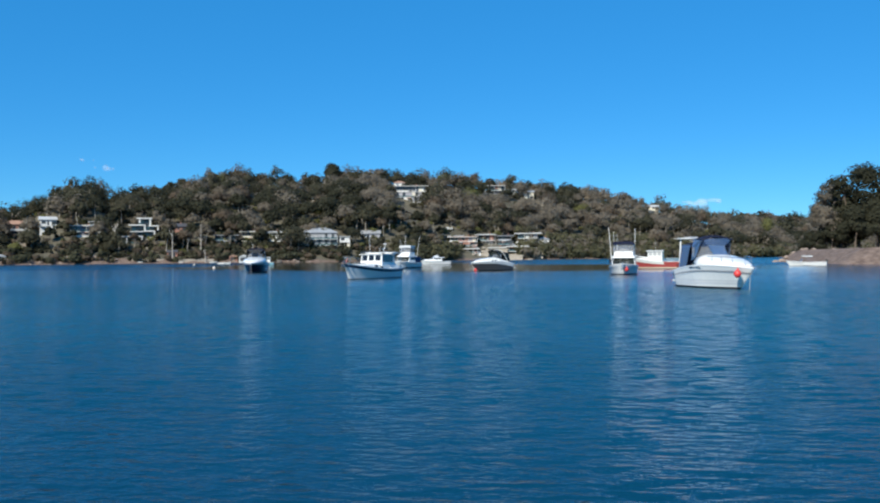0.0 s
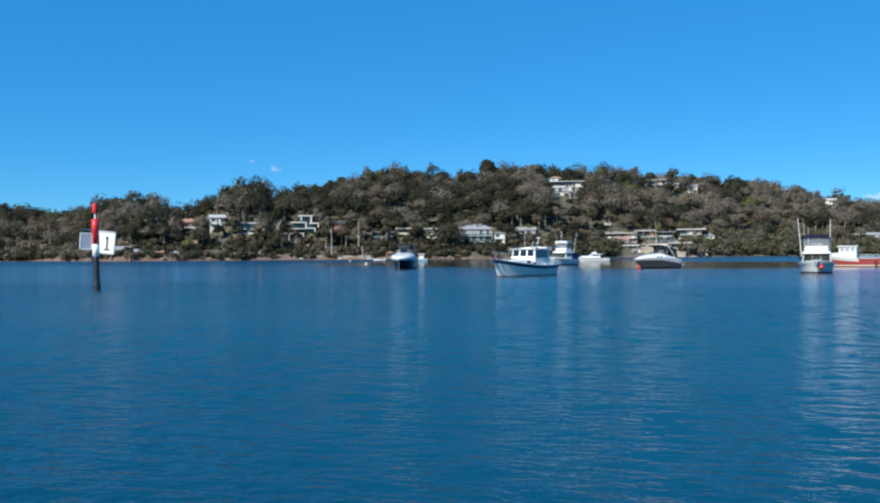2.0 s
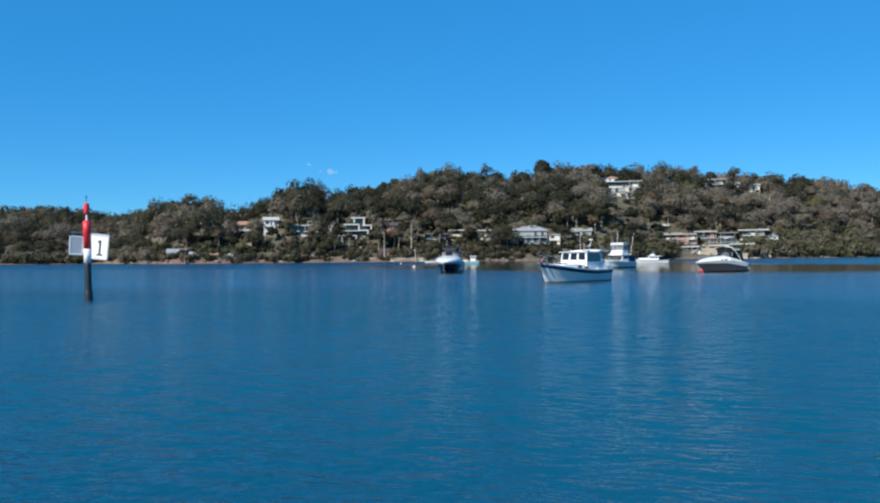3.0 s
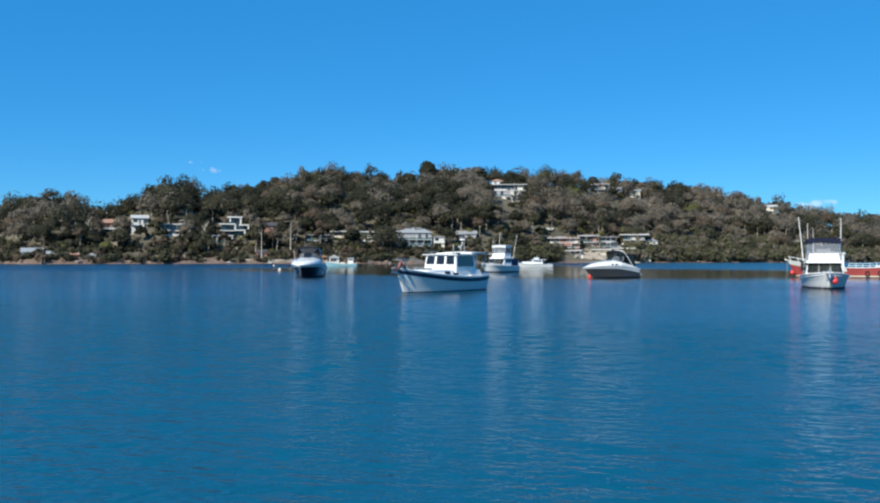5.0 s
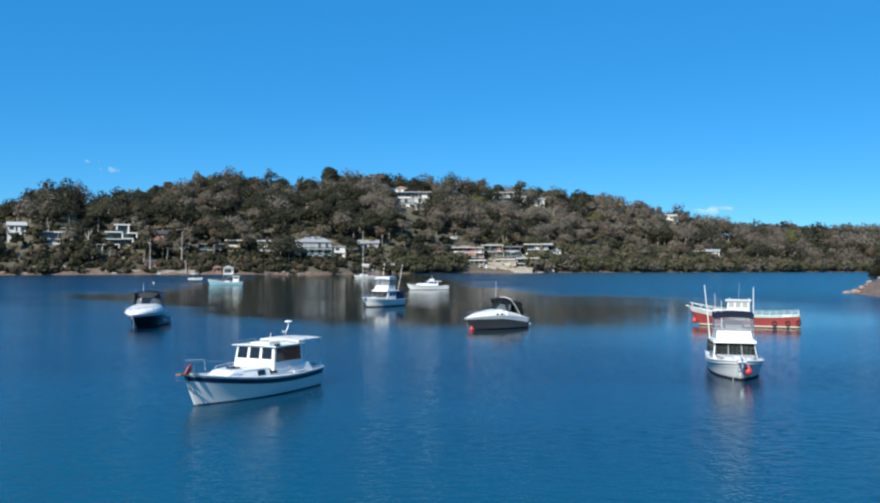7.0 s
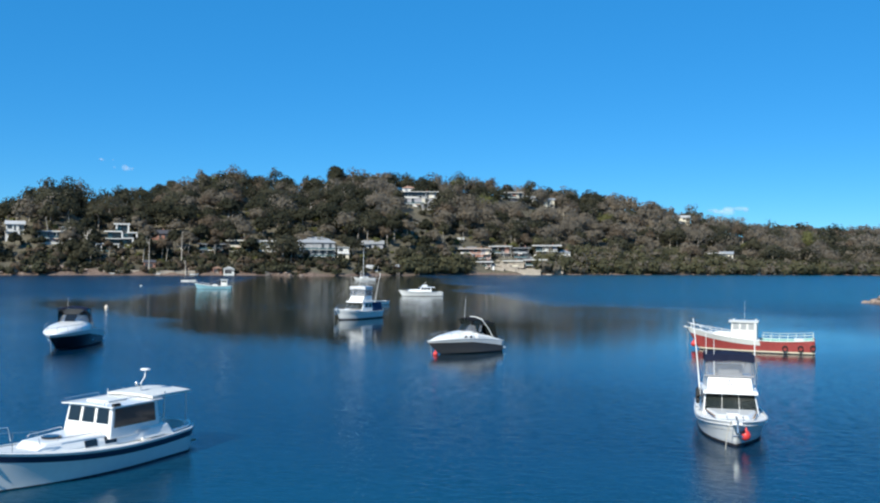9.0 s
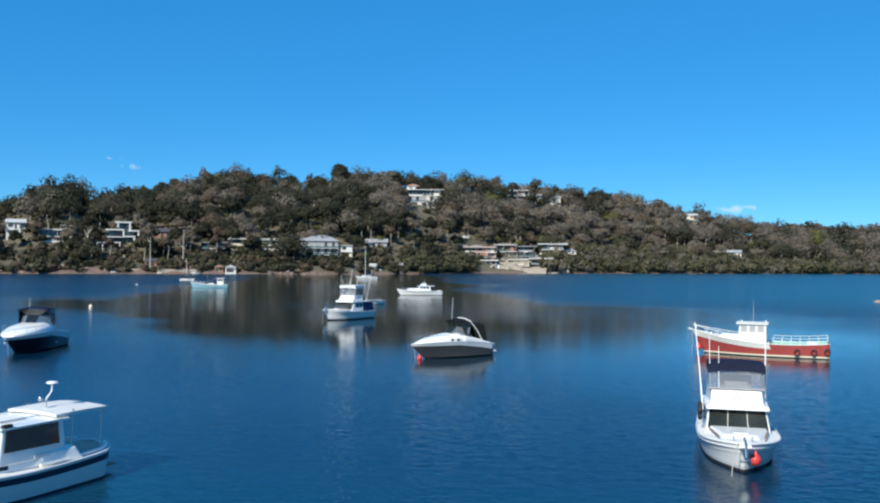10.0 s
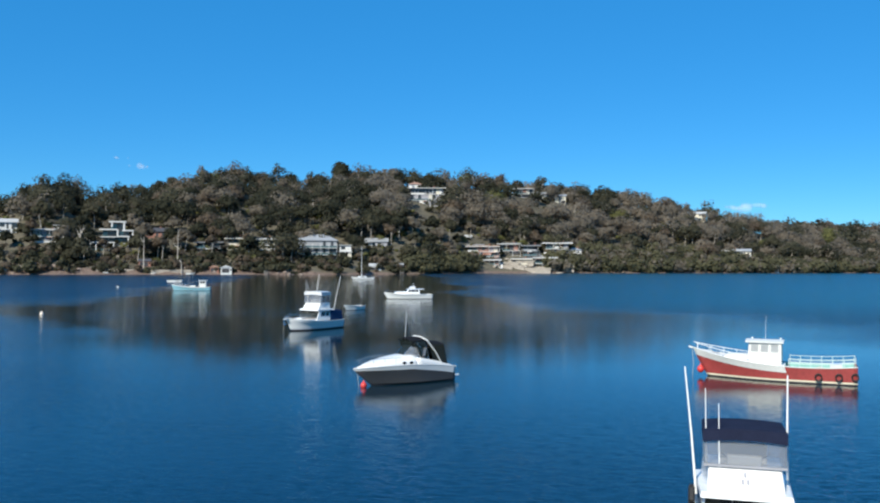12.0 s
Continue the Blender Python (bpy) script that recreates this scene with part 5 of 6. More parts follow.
def house(x, y, z, w, d, storeys, wall, roof, label, kind="hip", rise=1.8, level=2.8, windows=4, balcony=None, turn=0.0, clear=24, seed=0, wings=True):
    """A dwelling facing the bay; local -y is its front."""
    rnd = random.Random(seed)
    ob = thing("house", pose(x, y, z, 0, 0, facing(x, y, turn)), label, "house", "waterfront houses")
    top = storeys * level
    body = part("wall", box(-w / 2, w / 2, 0, d, -7, top), wall, ob)
    for s in range(storeys):
        for i in range(windows):
            if rnd.random() < 0.25:
                continue
            ww = w / windows * rnd.choice((0.32, 0.5, 0.8, 0.9))
            sill = rnd.choice((0.15, 0.75, 1.0))
            window_on(ob, -w / 2 + w * (i + 0.5 + rnd.uniform(-0.12, 0.12)) / windows, s * level + sill, ww, level - 0.5 - sill)
        for side in (-1, 1):
            part("window", box(side * w / 2 - 0.05, side * w / 2 + 0.05, d * 0.3, d * 0.6, s * level + 0.8, s * level + 2.1), DARK_GLASS, ob)
        if balcony and s in balcony:
            balcony_on(ob, -w / 2 - 0.3, w / 2 + 0.3, s * level + 0.02, 2.2, balcony[s])
    if kind == "flat":
        part("roof", box(-w / 2 - 0.7, w / 2 + 0.7, -0.9, d + 0.5, top + 0.003, top + 0.35, 0.04), roof, ob)
    else:
        part("roof", hip_roof(w, d, top + 0.25, rise, 0.8, 0.25, kind == "gable"), roof, ob)
    if kind != "flat" and rnd.random() < 0.5:
        part("chimney", box(w * 0.2, w * 0.2 + 0.8, d * 0.5, d * 0.5 + 0.8, top, top + rise + 0.9), HOUSE_BRICK, ob)
    # a lower wing, stepped forward at one end, and a dark panel painted as shade
    side = rnd.choice((-1, 1))
    ww, wh = w * rnd.uniform(0.25, 0.42), level * rnd.uniform(0.75, 1.0)
    cx = side * (w / 2 - ww * 0.35)
    if wings:
        wing = part("wing", box(cx - ww / 2, cx + ww / 2, -rnd.uniform(1.2, 3.0), 1.0, -6, wh), rnd.choice((wall, HOUSE_CREAM, HOUSE_WHITE)), ob)
        part("wing_roof", box(cx - ww / 2 - 0.5, cx + ww / 2 + 0.5, -3.6, 0.4, wh + 0.003, wh + 0.25), roof, wing)
    part("undercroft", box(-side * w * 0.05, -side * w * 0.45, -0.08, 0.1, -2.6, -0.4), HOUSE_DARK, ob, "dark panel painted as shade beneath the house")
    CLEAR.append((x, y, w / 2 + 1.0, clear))
    return ob


def modern_house(x, y, z):
    """Stacked white frames round dark glazed storeys, stepping down the bank."""
    ob = thing("house", pose(x, y, z, 0, 0, facing(x, y)), "tall white modern house of stacked concrete frames and dark glass", "house", "waterfront houses")
    for x0, x1, y0, z0, z1 in ((-6.0, 8.5, 2.5, -6.0, 4.2), (-6.0, 8.2, 3.4, 4.2, 8.2), (-5.0, 8.8, 4.2, 8.2, 12.0), (-1.0, 6.4, 5.0, 12.0, 16.2)):
        body = part("storey", box(x0, x1, y0, 12.5, z0, z1 - 0.004), HOUSE_DARK, ob, "recessed dark glazed storey")
        k = max(2, int((x1 - x0) / 2.6))
        for i in range(k):
            part("window", box(x0 + (x1 - x0) * (i + 0.08) / k, x0 + (x1 - x0) * (i + 0.92) / k, y0 - 0.08, y0 + 0.02, max(z0, 0) + 0.3, z1 - 0.7), HOUSE_GLASS if i % 3 else TEAL_GLASS, body)
    frames = [("roof", -1.8, 7.2, 2.6, 13.0, 16.2, 16.95), ("column", -0.6, 0.2, 2.8, 4.0, 13.6, 16.2), ("column", 5.7, 6.6, 2.8, 4.4, 11.9, 16.2),
              ("slab", 5.2, 11.2, 1.6, 8.0, 11.4, 12.1), ("slab", -6.8, 2.8, 1.8, 6.0, 11.9, 12.6), ("column", 2.4, 3.2, 1.8, 3.0, 8.0, 12.2),
              ("column", 10.3, 11.1, 1.8, 3.0, 9.0, 11.1), ("slab", 2.4, 9.0, 0.8, 6.0, 8.1, 8.8), ("slab", -6.2, 2.2, 1.2, 4.0, 7.9, 8.35),
              ("column", 8.1, 9.0, 0.8, 2.0, 4.6, 7.9), ("panel", 5.6, 8.6, 0.6, 1.0, 3.2, 4.6), ("slab", 3.4, 9.0, 0.6, 4.0, 2.6, 3.2)]
    for nm, x0, x1, y0, y1, z0, z1 in frames:
        part(nm, box(x0, x1, y0, y1, z0 + 0.003, z1, 0.03), HOUSE_WHITE, ob, "bright white concrete frame")
    deck = part("terrace", box(-11.2, 1.4, -2.2, 2.4, 0.0, 0.55), HOUSE_WHITE, ob, "white framed terrace on posts")
    for px in (-11.2, -8.4, 0.6):
        part("post", box(px, px + 0.5, -2.2, -1.6, 0.55, 4.6), HOUSE_WHITE, deck)
    part("beam", box(-11.2, 1.4, -2.25, -1.6, 4.75, 5.25), HOUSE_WHITE, deck)
    part("balustrade", box(-10.3, 0.5, -2.1, -2.04, 0.55, 1.5), TEAL_GLASS, deck)
    for i in range(4):
        part("pier", box(-10.6 + i * 3.8, -10.1 + i * 3.8, -1.8, -1.3, -7.0, 0.0), HOUSE_GREY, deck)
    part("boathouse", box(-9.5, 5.5, -5.5, -1.9, -8.5, -3.9), HOUSE_DARK, ob, "dark boathouse under the terrace")
    part("boathouse_roof", slab([(-10.0, -6.4, -3.9), (6.2, -6.4, -3.9), (6.2, -1.8, -1.3), (-10.0, -1.8, -1.3)], 0.2), BLUE_ROOF, ob, "slate-blue boathouse roof")
    CLEAR.append((x, y, 12.0, 24))
    return ob


BLUE_ROOF = material("slate_blue_roof", (0.045, 0.065, 0.13), 0.6, vary=0.15, scale=2.0)


def layered_house(x, y, z, w, d, storeys, label, roof=ROOF_GREY, level=3.0, body=HOUSE_DARK, turn=0.0, clear=24, seed=0, rise=0.9, trim=None):
    """A house of uneven stacked decks: shaded glazing behind thin pale balcony bands, posts and a low overhanging roof."""
    rnd = random.Random(seed)
    trim = trim or rnd.choice((HOUSE_WHITE, HOUSE_CREAM, HOUSE_PALE))
    ob = thing("house", pose(x, y, z, 0, 0, facing(x, y, turn)), label, "house", "waterfront houses")
    xl, xr = -w / 2, w / 2
    for s in range(storeys):
        a, c = xl + w * rnd.uniform(0.0, 0.16), xr - w * rnd.uniform(0.0, 0.16)
        y0 = 1.3 * s
        z0 = s * level
        storey = part("storey", box(a, c, y0, d + s * 0.5, z0 - (6.0 if s == 0 else 0), z0 + level - 0.01), body, ob, "shaded glazed storey")
        n = max(3, int((c - a) / 2.4))
        for i in range(n):
            u0, u1 = a + (c - a) * (i + 0.06) / n, a + (c - a) * (i + 0.94) / n
            pick = rnd.random()
            if pick < 0.55:
                part("window", box(u0, u1, y0 - 0.06, y0 + 0.02, z0 + rnd.choice((0.1, 0.9)), z0 + level - 0.45), HOUSE_GLASS, storey)
            elif pick < 0.8:
                part("wall_panel", box(u0 - 0.1, u1 + 0.1, y0 - 0.09, y0 + 0.03, z0, z0 + level - 0.2), rnd.choice((HOUSE_CREAM, HOUSE_WHITE, HOUSE_BRICK, HOUSE_GREY)), storey)
        b0, b1 = a - rnd.uniform(0.2, 1.4), c + rnd.uniform(0.2, 1.4)
        reach = rnd.uniform(1.8, 3.0)
        deck = part("balcony", box(b0, b1, y0 - reach, y0 - 0.1, z0 - 0.30, z0 - 0.02), trim, ob, "pale balcony deck")
        cut = rnd.uniform(b0 * 0.5, b1 * 0.8)
        solid = rnd.random() < 0.6
        part("balustrade", box(b0, cut, y0 - reach - 0.02, y0 - reach + 0.06, z0, z0 + 0.85), trim if solid else TEAL_GLASS, deck, "balcony balustrade")
        part("handrail", box(cut, b1, y0 - reach, y0 - reach + 0.06, z0 + 0.82, z0 + 0.92), trim, deck)
        for i in range(4):
            q = b0 + 0.1 + (b1 - b0 - 0.35) * i / 3
            part("post", box(q, q + 0.16, y0 - reach + 0.07, y0 - reach + 0.23, z0 - (3.5 if s == 0 else 0), z0 + level - 0.32), rnd.choice((trim, trim, HOUSE_DARK)), deck)
    top, y0 = storeys * level, 1.3 * (storeys - 1)
    o0, o1 = xl - rnd.uniform(0.3, 1.2), xr + rnd.uniform(0.3, 1.2)
    part("roof", slab([(o0, y0 - 2.4, top), (o1, y0 - 2.4, top + rnd.uniform(-0.1, 0.5)), (o1 - 0.6, d + 2.0, top + rise), (o0 + 0.8, d + 2.0, top + rise * 0.8)], 0.22), roof, ob, "low overhanging roof")
    part("fascia", box(o0, o1, y0 - 2.5, y0 - 2.42, top - 0.12, top + 0.22), trim, ob)
    q = rnd.uniform(xl, xr - 3.0)
    part("awning", slab([(q, -2.6, level * 0.78), (q + 3.0, -2.6, level * 0.78), (q + 3.0, -0.1, level * 0.92), (q, -0.1, level * 0.92)], 0.08), rnd.choice((HOUSE_WHITE, ROOF_TILE, ROOF_DARK)), ob, "sloping awning")
    q = rnd.choice((xl - 1.6, xr + 0.4))
    stair = part("stair", slab([(q, -3.2, -2.4), (q + 1.2, -3.2, -2.4), (q + 1.2, 1.0, 0.4), (q, 1.0, 0.4)], 0.2), trim, ob, "outside stair")
    part("stair_rail", tube([(q, -3.2, -1.5), (q, 1.0, 1.3)], 0.06, 5), HOUSE_WHITE, stair)
    part("flue", box(xl + w * 0.7, xl + w * 0.7 + 0.5, d * 0.6, d * 0.6 + 0.5, top, top + rise + 1.2), HOUSE_BRICK, ob)
    CLEAR.append((x, y, w / 2 + 1.0, clear))
    return ob


house(-318.6, 524.9, 21.6, 22, 11, 1, HOUSE_BRICK, ROOF_TILE, "long single-storey brick house with a pale terracotta hipped roof", rise=2.6, level=3.8, windows=5, seed=1, balcony={0: HOUSE_WHITE}, clear=40)
house(-291.5, 508.2, 20.6, 9, 9, 2, HOUSE_WHITE, ROOF_WHITE, "white rendered two-storey house with a gabled roof", "gable", 2.0, 3.4, 3, seed=2, clear=44)
layered_house(-269.1, 508.5, 16.6, 14.5, 10, 2, "grey two-storey house with white decks and a flat upper roof", ROOF_WHITE, 3.4, HOUSE_GREY, seed=3)
house(-264.5, 514.0, 22.8, 6.0, 7, 1, HOUSE_WHITE, ROOF_WHITE, "white upper pavilion with a flat roof behind the grey house", "flat", 1.2, 3.2, 2, seed=4)
modern_house(-240.6, 525.4, 12.0)
house(-226.0, 545.6, 17.6, 15, 9, 2, HOUSE_BRICK, ROOF_DARK, "brown brick house half hidden by gum trees", "gable", 2.2, 3.0, 4, seed=5, clear=16)
layered_house(-188.5, 534.8, 11.3, 14, 9, 2, "dark timber house with one pale roof edge", ROOF_DARK, 3.0, HOUSE_DARK, seed=6, clear=20)
layered_house(-176.3, 543.1, 12.8, 12, 9, 2, "two-storey house with full-width white balcony bands over dark glazing", ROOF_WHITE, 3.4, seed=7)
layered_house(-164.5, 556.4, 13.6, 14, 9, 2, "cream house with stepped white decks", ROOF_WHITE, 3.0, HOUSE_CREAM, seed=8)
house(-135.1, 562.2, 11.0, 23, 14, 2, HOUSE_PALE, ROOF_GREY, "large pale grey house with hipped roof and teal glass balcony", "hip", 3.6, 4.0, 5, {0: TEAL_GLASS, 1: TEAL_GLASS}, seed=9, clear=30, wings=False)
house(-119.3, 567.3, 9.6, 6.2, 8, 2, HOUSE_WHITE, ROOF_WHITE, "narrow white two-storey annexe", "flat", 1.0, 3.4, 2, {1: HOUSE_WHITE}, seed=10)
house(-106.7, 593.0, 15.6, 13, 9, 1, HOUSE_GREY, ROOF_GREY, "grey house with a pale metal roof among trees", "gable", 2.2, 3.4, 4, seed=11, clear=30)
layered_house(-94.2, 699.2, 47.0, 29, 13, 3, "broad white hilltop house with deep shaded openings", ROOF_WHITE, 4.4, HOUSE_GREY, seed=12, clear=70, trim=HOUSE_WHITE)
house(-104.5, 714.0, 60.0, 8.5, 8, 1, HOUSE_WHITE, ROOF_TILE, "white upper wing above the hilltop house", "hip", 1.6, 4.2, 3, seed=13, clear=40)
house(-197.5, 638.5, 47.0, 6, 6, 1, HOUSE_CREAM, ROOF_WHITE, "small pale cottage high in the woods", "gable", 1.6, 3.0, 2, seed=14, clear=34)
layered_house(-46.7, 638.7, 10.6, 21, 10, 2, "wide low house with a brown roof and long white decks", ROOF_TILE, 3.2, HOUSE_BRICK, seed=15, trim=HOUSE_WHITE)
layered_house(-58.0, 646.5, 15.0, 22, 8, 1, "low shaded house under a long grey roof", ROOF_GREY, 3.0, HOUSE_DARK, seed=35, clear=10)
layered_house(-30.5, 650.9, 10.4, 15, 10, 2, "white framed house of stacked decks and large dark windows", ROOF_GREY, 4.2, seed=16, trim=HOUSE_WHITE)
layered_house(-16.0, 652.0, 11.4, 11, 9, 2, "dark timber house with a flat roof", ROOF_DARK, 3.2, seed=17)
layered_house(0.8, 655.2, 9.3, 19, 11, 3, "white three-level house with stepped balconies", ROOF_WHITE, 3.4, HOUSE_GREY, seed=18, trim=HOUSE_WHITE)
house(12.0, 660.5, 9.0, 9, 9, 2, HOUSE_WHITE, ROOF_GREY, "white house wing with a grey roof", "hip", 1.6, 3.0, 3, {1: HOUSE_WHITE}, seed=19)
house(23.2, 675.0, 11.0, 11, 9, 1, HOUSE_CREAM, ROOF_WHITE, "small cottage with a bright white pyramid roof", "hip", 2.6, 3.6, 3, seed=20)
house(-60.1, 655.4, 20.5, 8, 7, 1, HOUSE_WHITE, ROOF_WHITE, "small white roofed house above the waterfront row", "gable", 1.4, 3.0, 3, seed=21)
layered_house(-27.0, 762.0, float(land(-27, 762)) + 3, 15, 9, 1, "white ridge-top house partly screened by trees", ROOF_WHITE, 4.0, HOUSE_GREY, seed=22, clear=44, trim=HOUSE_WHITE)
house(-12.6, 766.0, float(land(-12.6, 766)) + 2, 7, 7, 1, HOUSE_WHITE, ROOF_GREY, "narrow white house on the ridge", "gable", 1.6, 3.2, 2, seed=23, clear=44)
house(2.0, 772.0, float(land(2, 772)) + 2, 8, 7, 1, HOUSE_CREAM, ROOF_GREY, "pale house on the ridge among gum trees", "gable", 1.6, 3.0, 2, seed=24, clear=44)
house(118.5, 843.0, 42.0, 10, 8, 2, HOUSE_CREAM, ROOF_WHITE, "cream house on the eastern ridge", "gable", 1.8, 3.2, 3, seed=25, clear=60)
layered_house(124.0, 727.5, 8.2, 14, 10, 2, "white two-storey shore house with flat roofs", ROOF_WHITE, 3.8, HOUSE_GREY, seed=26, trim=HOUSE_WHITE)
house(133.5, 731.0, 8.6, 9, 9, 2, HOUSE_CREAM, ROOF_GREY, "cream wing of the shore house with balcony", "gable", 1.8, 3.4, 3, {1: HOUSE_WHITE}, seed=27)
house(114.6, 723.0, 8.2, 7, 7, 1, HOUSE_WHITE, ROOF_WHITE, "low white outbuilding beside the shore house", "gable", 1.3, 3.2, 2, seed=28)
house(84.8, 716.6, 12.2, 11, 8, 1, HOUSE_CREAM, ROOF_GREY, "small cream house behind the shoreline scrub", "gable", 2.0, 3.6, 3, seed=29)
house(335.5, 1012.7, 29.5, 12, 9, 1, HOUSE_WHITE, ROOF_WHITE, "far white house on the eastern slope", "gable", 2.0, 3.6, 3, seed=30, clear=60)


def boatshed(x, y, z, w, d, h, wall, roof, label, turn=0.0):
    ob = thing("boatshed", pose(x, y, z, 0, 0, facing(x, y, turn)), label, "boatshed", "boatsheds")
    part("wall", box(-w / 2, w / 2, 0, d, -1.5, h), wall, ob)
    part("roof", hip_roof(w * 0.999, d * 1.6 if w < d else d, h + 0.15, w * 0.22, 0.35, 0.15, True), roof, ob)
    # flat dark panel stands for the shade inside an open front
    part("door", box(-w * 0.40, w * 0.28, -0.05, 0.04, 0.0, h * 0.82), HOUSE_DARK, ob, "dark panel painted as the shade of an open front")
    part("window", box(w * 0.34, w * 0.46, -0.05, 0.04, h * 0.45, h * 0.75), DARK_GLASS, ob)
    CLEAR.append((x, y, w / 2 + 2, 16))
    return ob


boatshed(-170.5, 515.5, 1.0, 5.6, 6, 2.6, OLD_WHITE, ROOF_WHITE, "white gabled boatshed at the water's edge")
boatshed(-177.0, 515.0, 1.0, 4.5, 5, 2.8, HOUSE_BRICK, ROOF_TILE, "small brown shed beside the white boatshed")
boatshed(-101.1, 564.6, 1.3, 6.6, 6, 3.2, OLD_WHITE, ROOF_WHITE, "white shed above the landing")
boatshed(-91.6, 575.8, 1.3, 9.0, 6, 3.0, HOUSE_GREY, ROOF_GREY, "grey boatshed with a pale roof")
boatshed(-318.0, 446.0, 2.6, 11, 6, 3.8, HOUSE_GREY, ROOF_GREY, "grey timber boatshed on the western shore")
boatshed(-306.0, 449.0, 2.2, 9, 6, 2.8, HOUSE_DARK, ROOF_GREY, "low dark boatshed with open front")
boatshed(-297.8, 452.2, 2.2, 6, 5, 2.8, RED_HULL, ROOF_TILE, "faded red shed on the foreshore")
boatshed(-258.4, 480.3, 2.2, 5, 5, 3.2, HOUSE_CREAM, ROOF_GREY, "small cream shed by the shore")
boatshed(154.4, 724.9, 1.0, 3.6, 3.6, 4.0, OLD_WHITE, ROOF_WHITE, "narrow white hut among the mangroves")
boatshed(138.0, 285.0, 3.2, 5.0, 4.0, 2.6, OLD_WHITE, ROOF_WHITE, "small white hut on the grassy point")


def jetty(x, y, turn, length, label, width=1.8):
    ob = thing("jetty", pose(x, y, 0, 0, 0, facing(x, y, turn)), label, "jetty", "jetties")
    n = int(length / 3)
    for i in range(n + 1):
        for side in (-1, 1):
            part("pile", tube([(side * width * 0.42, -i * 3.0, -3), (side * width * 0.42, -i * 3.0, 1.5 + 0.5 * (i == n))], 0.13, 6), JETTY_WOOD, ob)
    for i in range(int(length / 0.5)):
        part("plank", box(-width / 2, width / 2, -i * 0.5 - 0.46, -i * 0.5, 1.0, 1.07), JETTY_WOOD, ob)
    for side in (-1, 1):
        part("bearer", box(side * width * 0.40 - 0.08, side * width * 0.40 + 0.08, -length, 4.0, 0.78, 1.0), JETTY_WOOD, ob)
    part("handrail", tube([(-width / 2 + 0.1, 2.0, 2.0), (-width / 2 + 0.1, -length, 2.0)], 0.05, 5), OLD_WHITE, ob)
    return ob


jetty(-309.0, 441.5, 0, 12, "grey timber jetty with a white handrail")
jetty(-331.0, 430.5, 10, 15, "long weathered jetty on the western shore")
jetty(-86.0, 567.5, 0, 12, "short timber landing below the sheds")
jetty(-150.0, 523.0, -8, 9, "small timber jetty by the red-brown bank")


# ---- terraces, walls and rocks along the shore ----
def terrace(x, y, z, w, h, label):
    ob = thing("retaining_wall", pose(x, y, z, 0, 0, facing(x, y)), label, "wall", "garden terraces")
    rnd = random.Random(int(x * 7 + y))
    rows, n = max(2, int(h / 0.5)), int(w / 1.2)
    for r in range(rows):
        for i in range(n):
            x0 = -w / 2 + (i + 0.5 * (r % 2)) * w / n
            part("stone", box(x0, x0 + w / n - 0.06, rnd.uniform(-0.12, 0.0), 0.8, r * h / rows - 0.6, (r + 1) * h / rows - 0.65), STONE, ob)
    part("core", box(-w / 2, w / 2, 0.1, 0.85, -3, h - 0.72), STONE, ob)
    return ob


terrace(-36.0, 632.5, 3.0, 18, 2.0, "low sandstone retaining wall below the cream house")
terrace(-33.0, 637.5, 5.8, 20, 2.0, "middle sandstone garden terrace wall")
terrace(-22.0, 640.5, 7.4, 16, 1.8, "upper sandstone garden terrace wall")
terrace(-8.0, 643.5, 3.2, 16, 1.6, "pale stone wall below the white houses")
layered_house(-22.0, 642.0, 5.6, 13, 7, 1, "low cream waterfront house with a white deck", ROOF_WHITE, 3.2, HOUSE_CREAM, seed=41, clear=30)
layered_house(-7.0, 647.0, 6.4, 15, 7, 1, "white framed pavilion above the stone walls", ROOF_WHITE, 3.4, HOUSE_PALE, seed=42, clear=30, trim=HOUSE_WHITE)
layered_house(-40.0, 634.0, 5.4, 10, 6, 1, "open white pergola deck above the bank", ROOF_WHITE, 2.8, HOUSE_BRICK, seed=43, clear=30, trim=HOUSE_WHITE)
terrace(-14.0, 636.0, 2.4, 22, 1.8, "pale rough stone wall near the water")
terrace(4.0, 648.0, 3.6, 16, 1.8, "pale stone wall below the white house")
terrace(-27.0, 634.5, 4.4, 15, 1.4, "broken pale stone garden wall")
CLEAR.append((-34, 640, 18, 40))
CLEAR.append((-10, 648, 14, 30))


def boulder(x, y, z, size, seed):
    rnd = random.Random(seed)
    bm = bmesh.new()
    bmesh.ops.create_icosphere(bm, subdivisions=2, radius=1.0)
    for v in bm.verts:
        v.co *= 0.72 + 0.5 * noise.noise(v.co * 1.3 + Vector((seed * 3.1, 0, 0))) + 0.25
        v.co.z *= 0.55
    bmesh.ops.transform(bm, matrix=Matrix.LocRotScale((0, 0, 0), Euler((0, 0, rnd.uniform(0, 6))), (size, size * rnd.uniform(0.6, 1.0), size)), verts=bm.verts)
    ob = part("boulder", bm, ROCK)
    ob.location = (x, y, z)
    return tagged(ob, "weathered brown shore boulder at the waterline", "rock", "shore boulders")


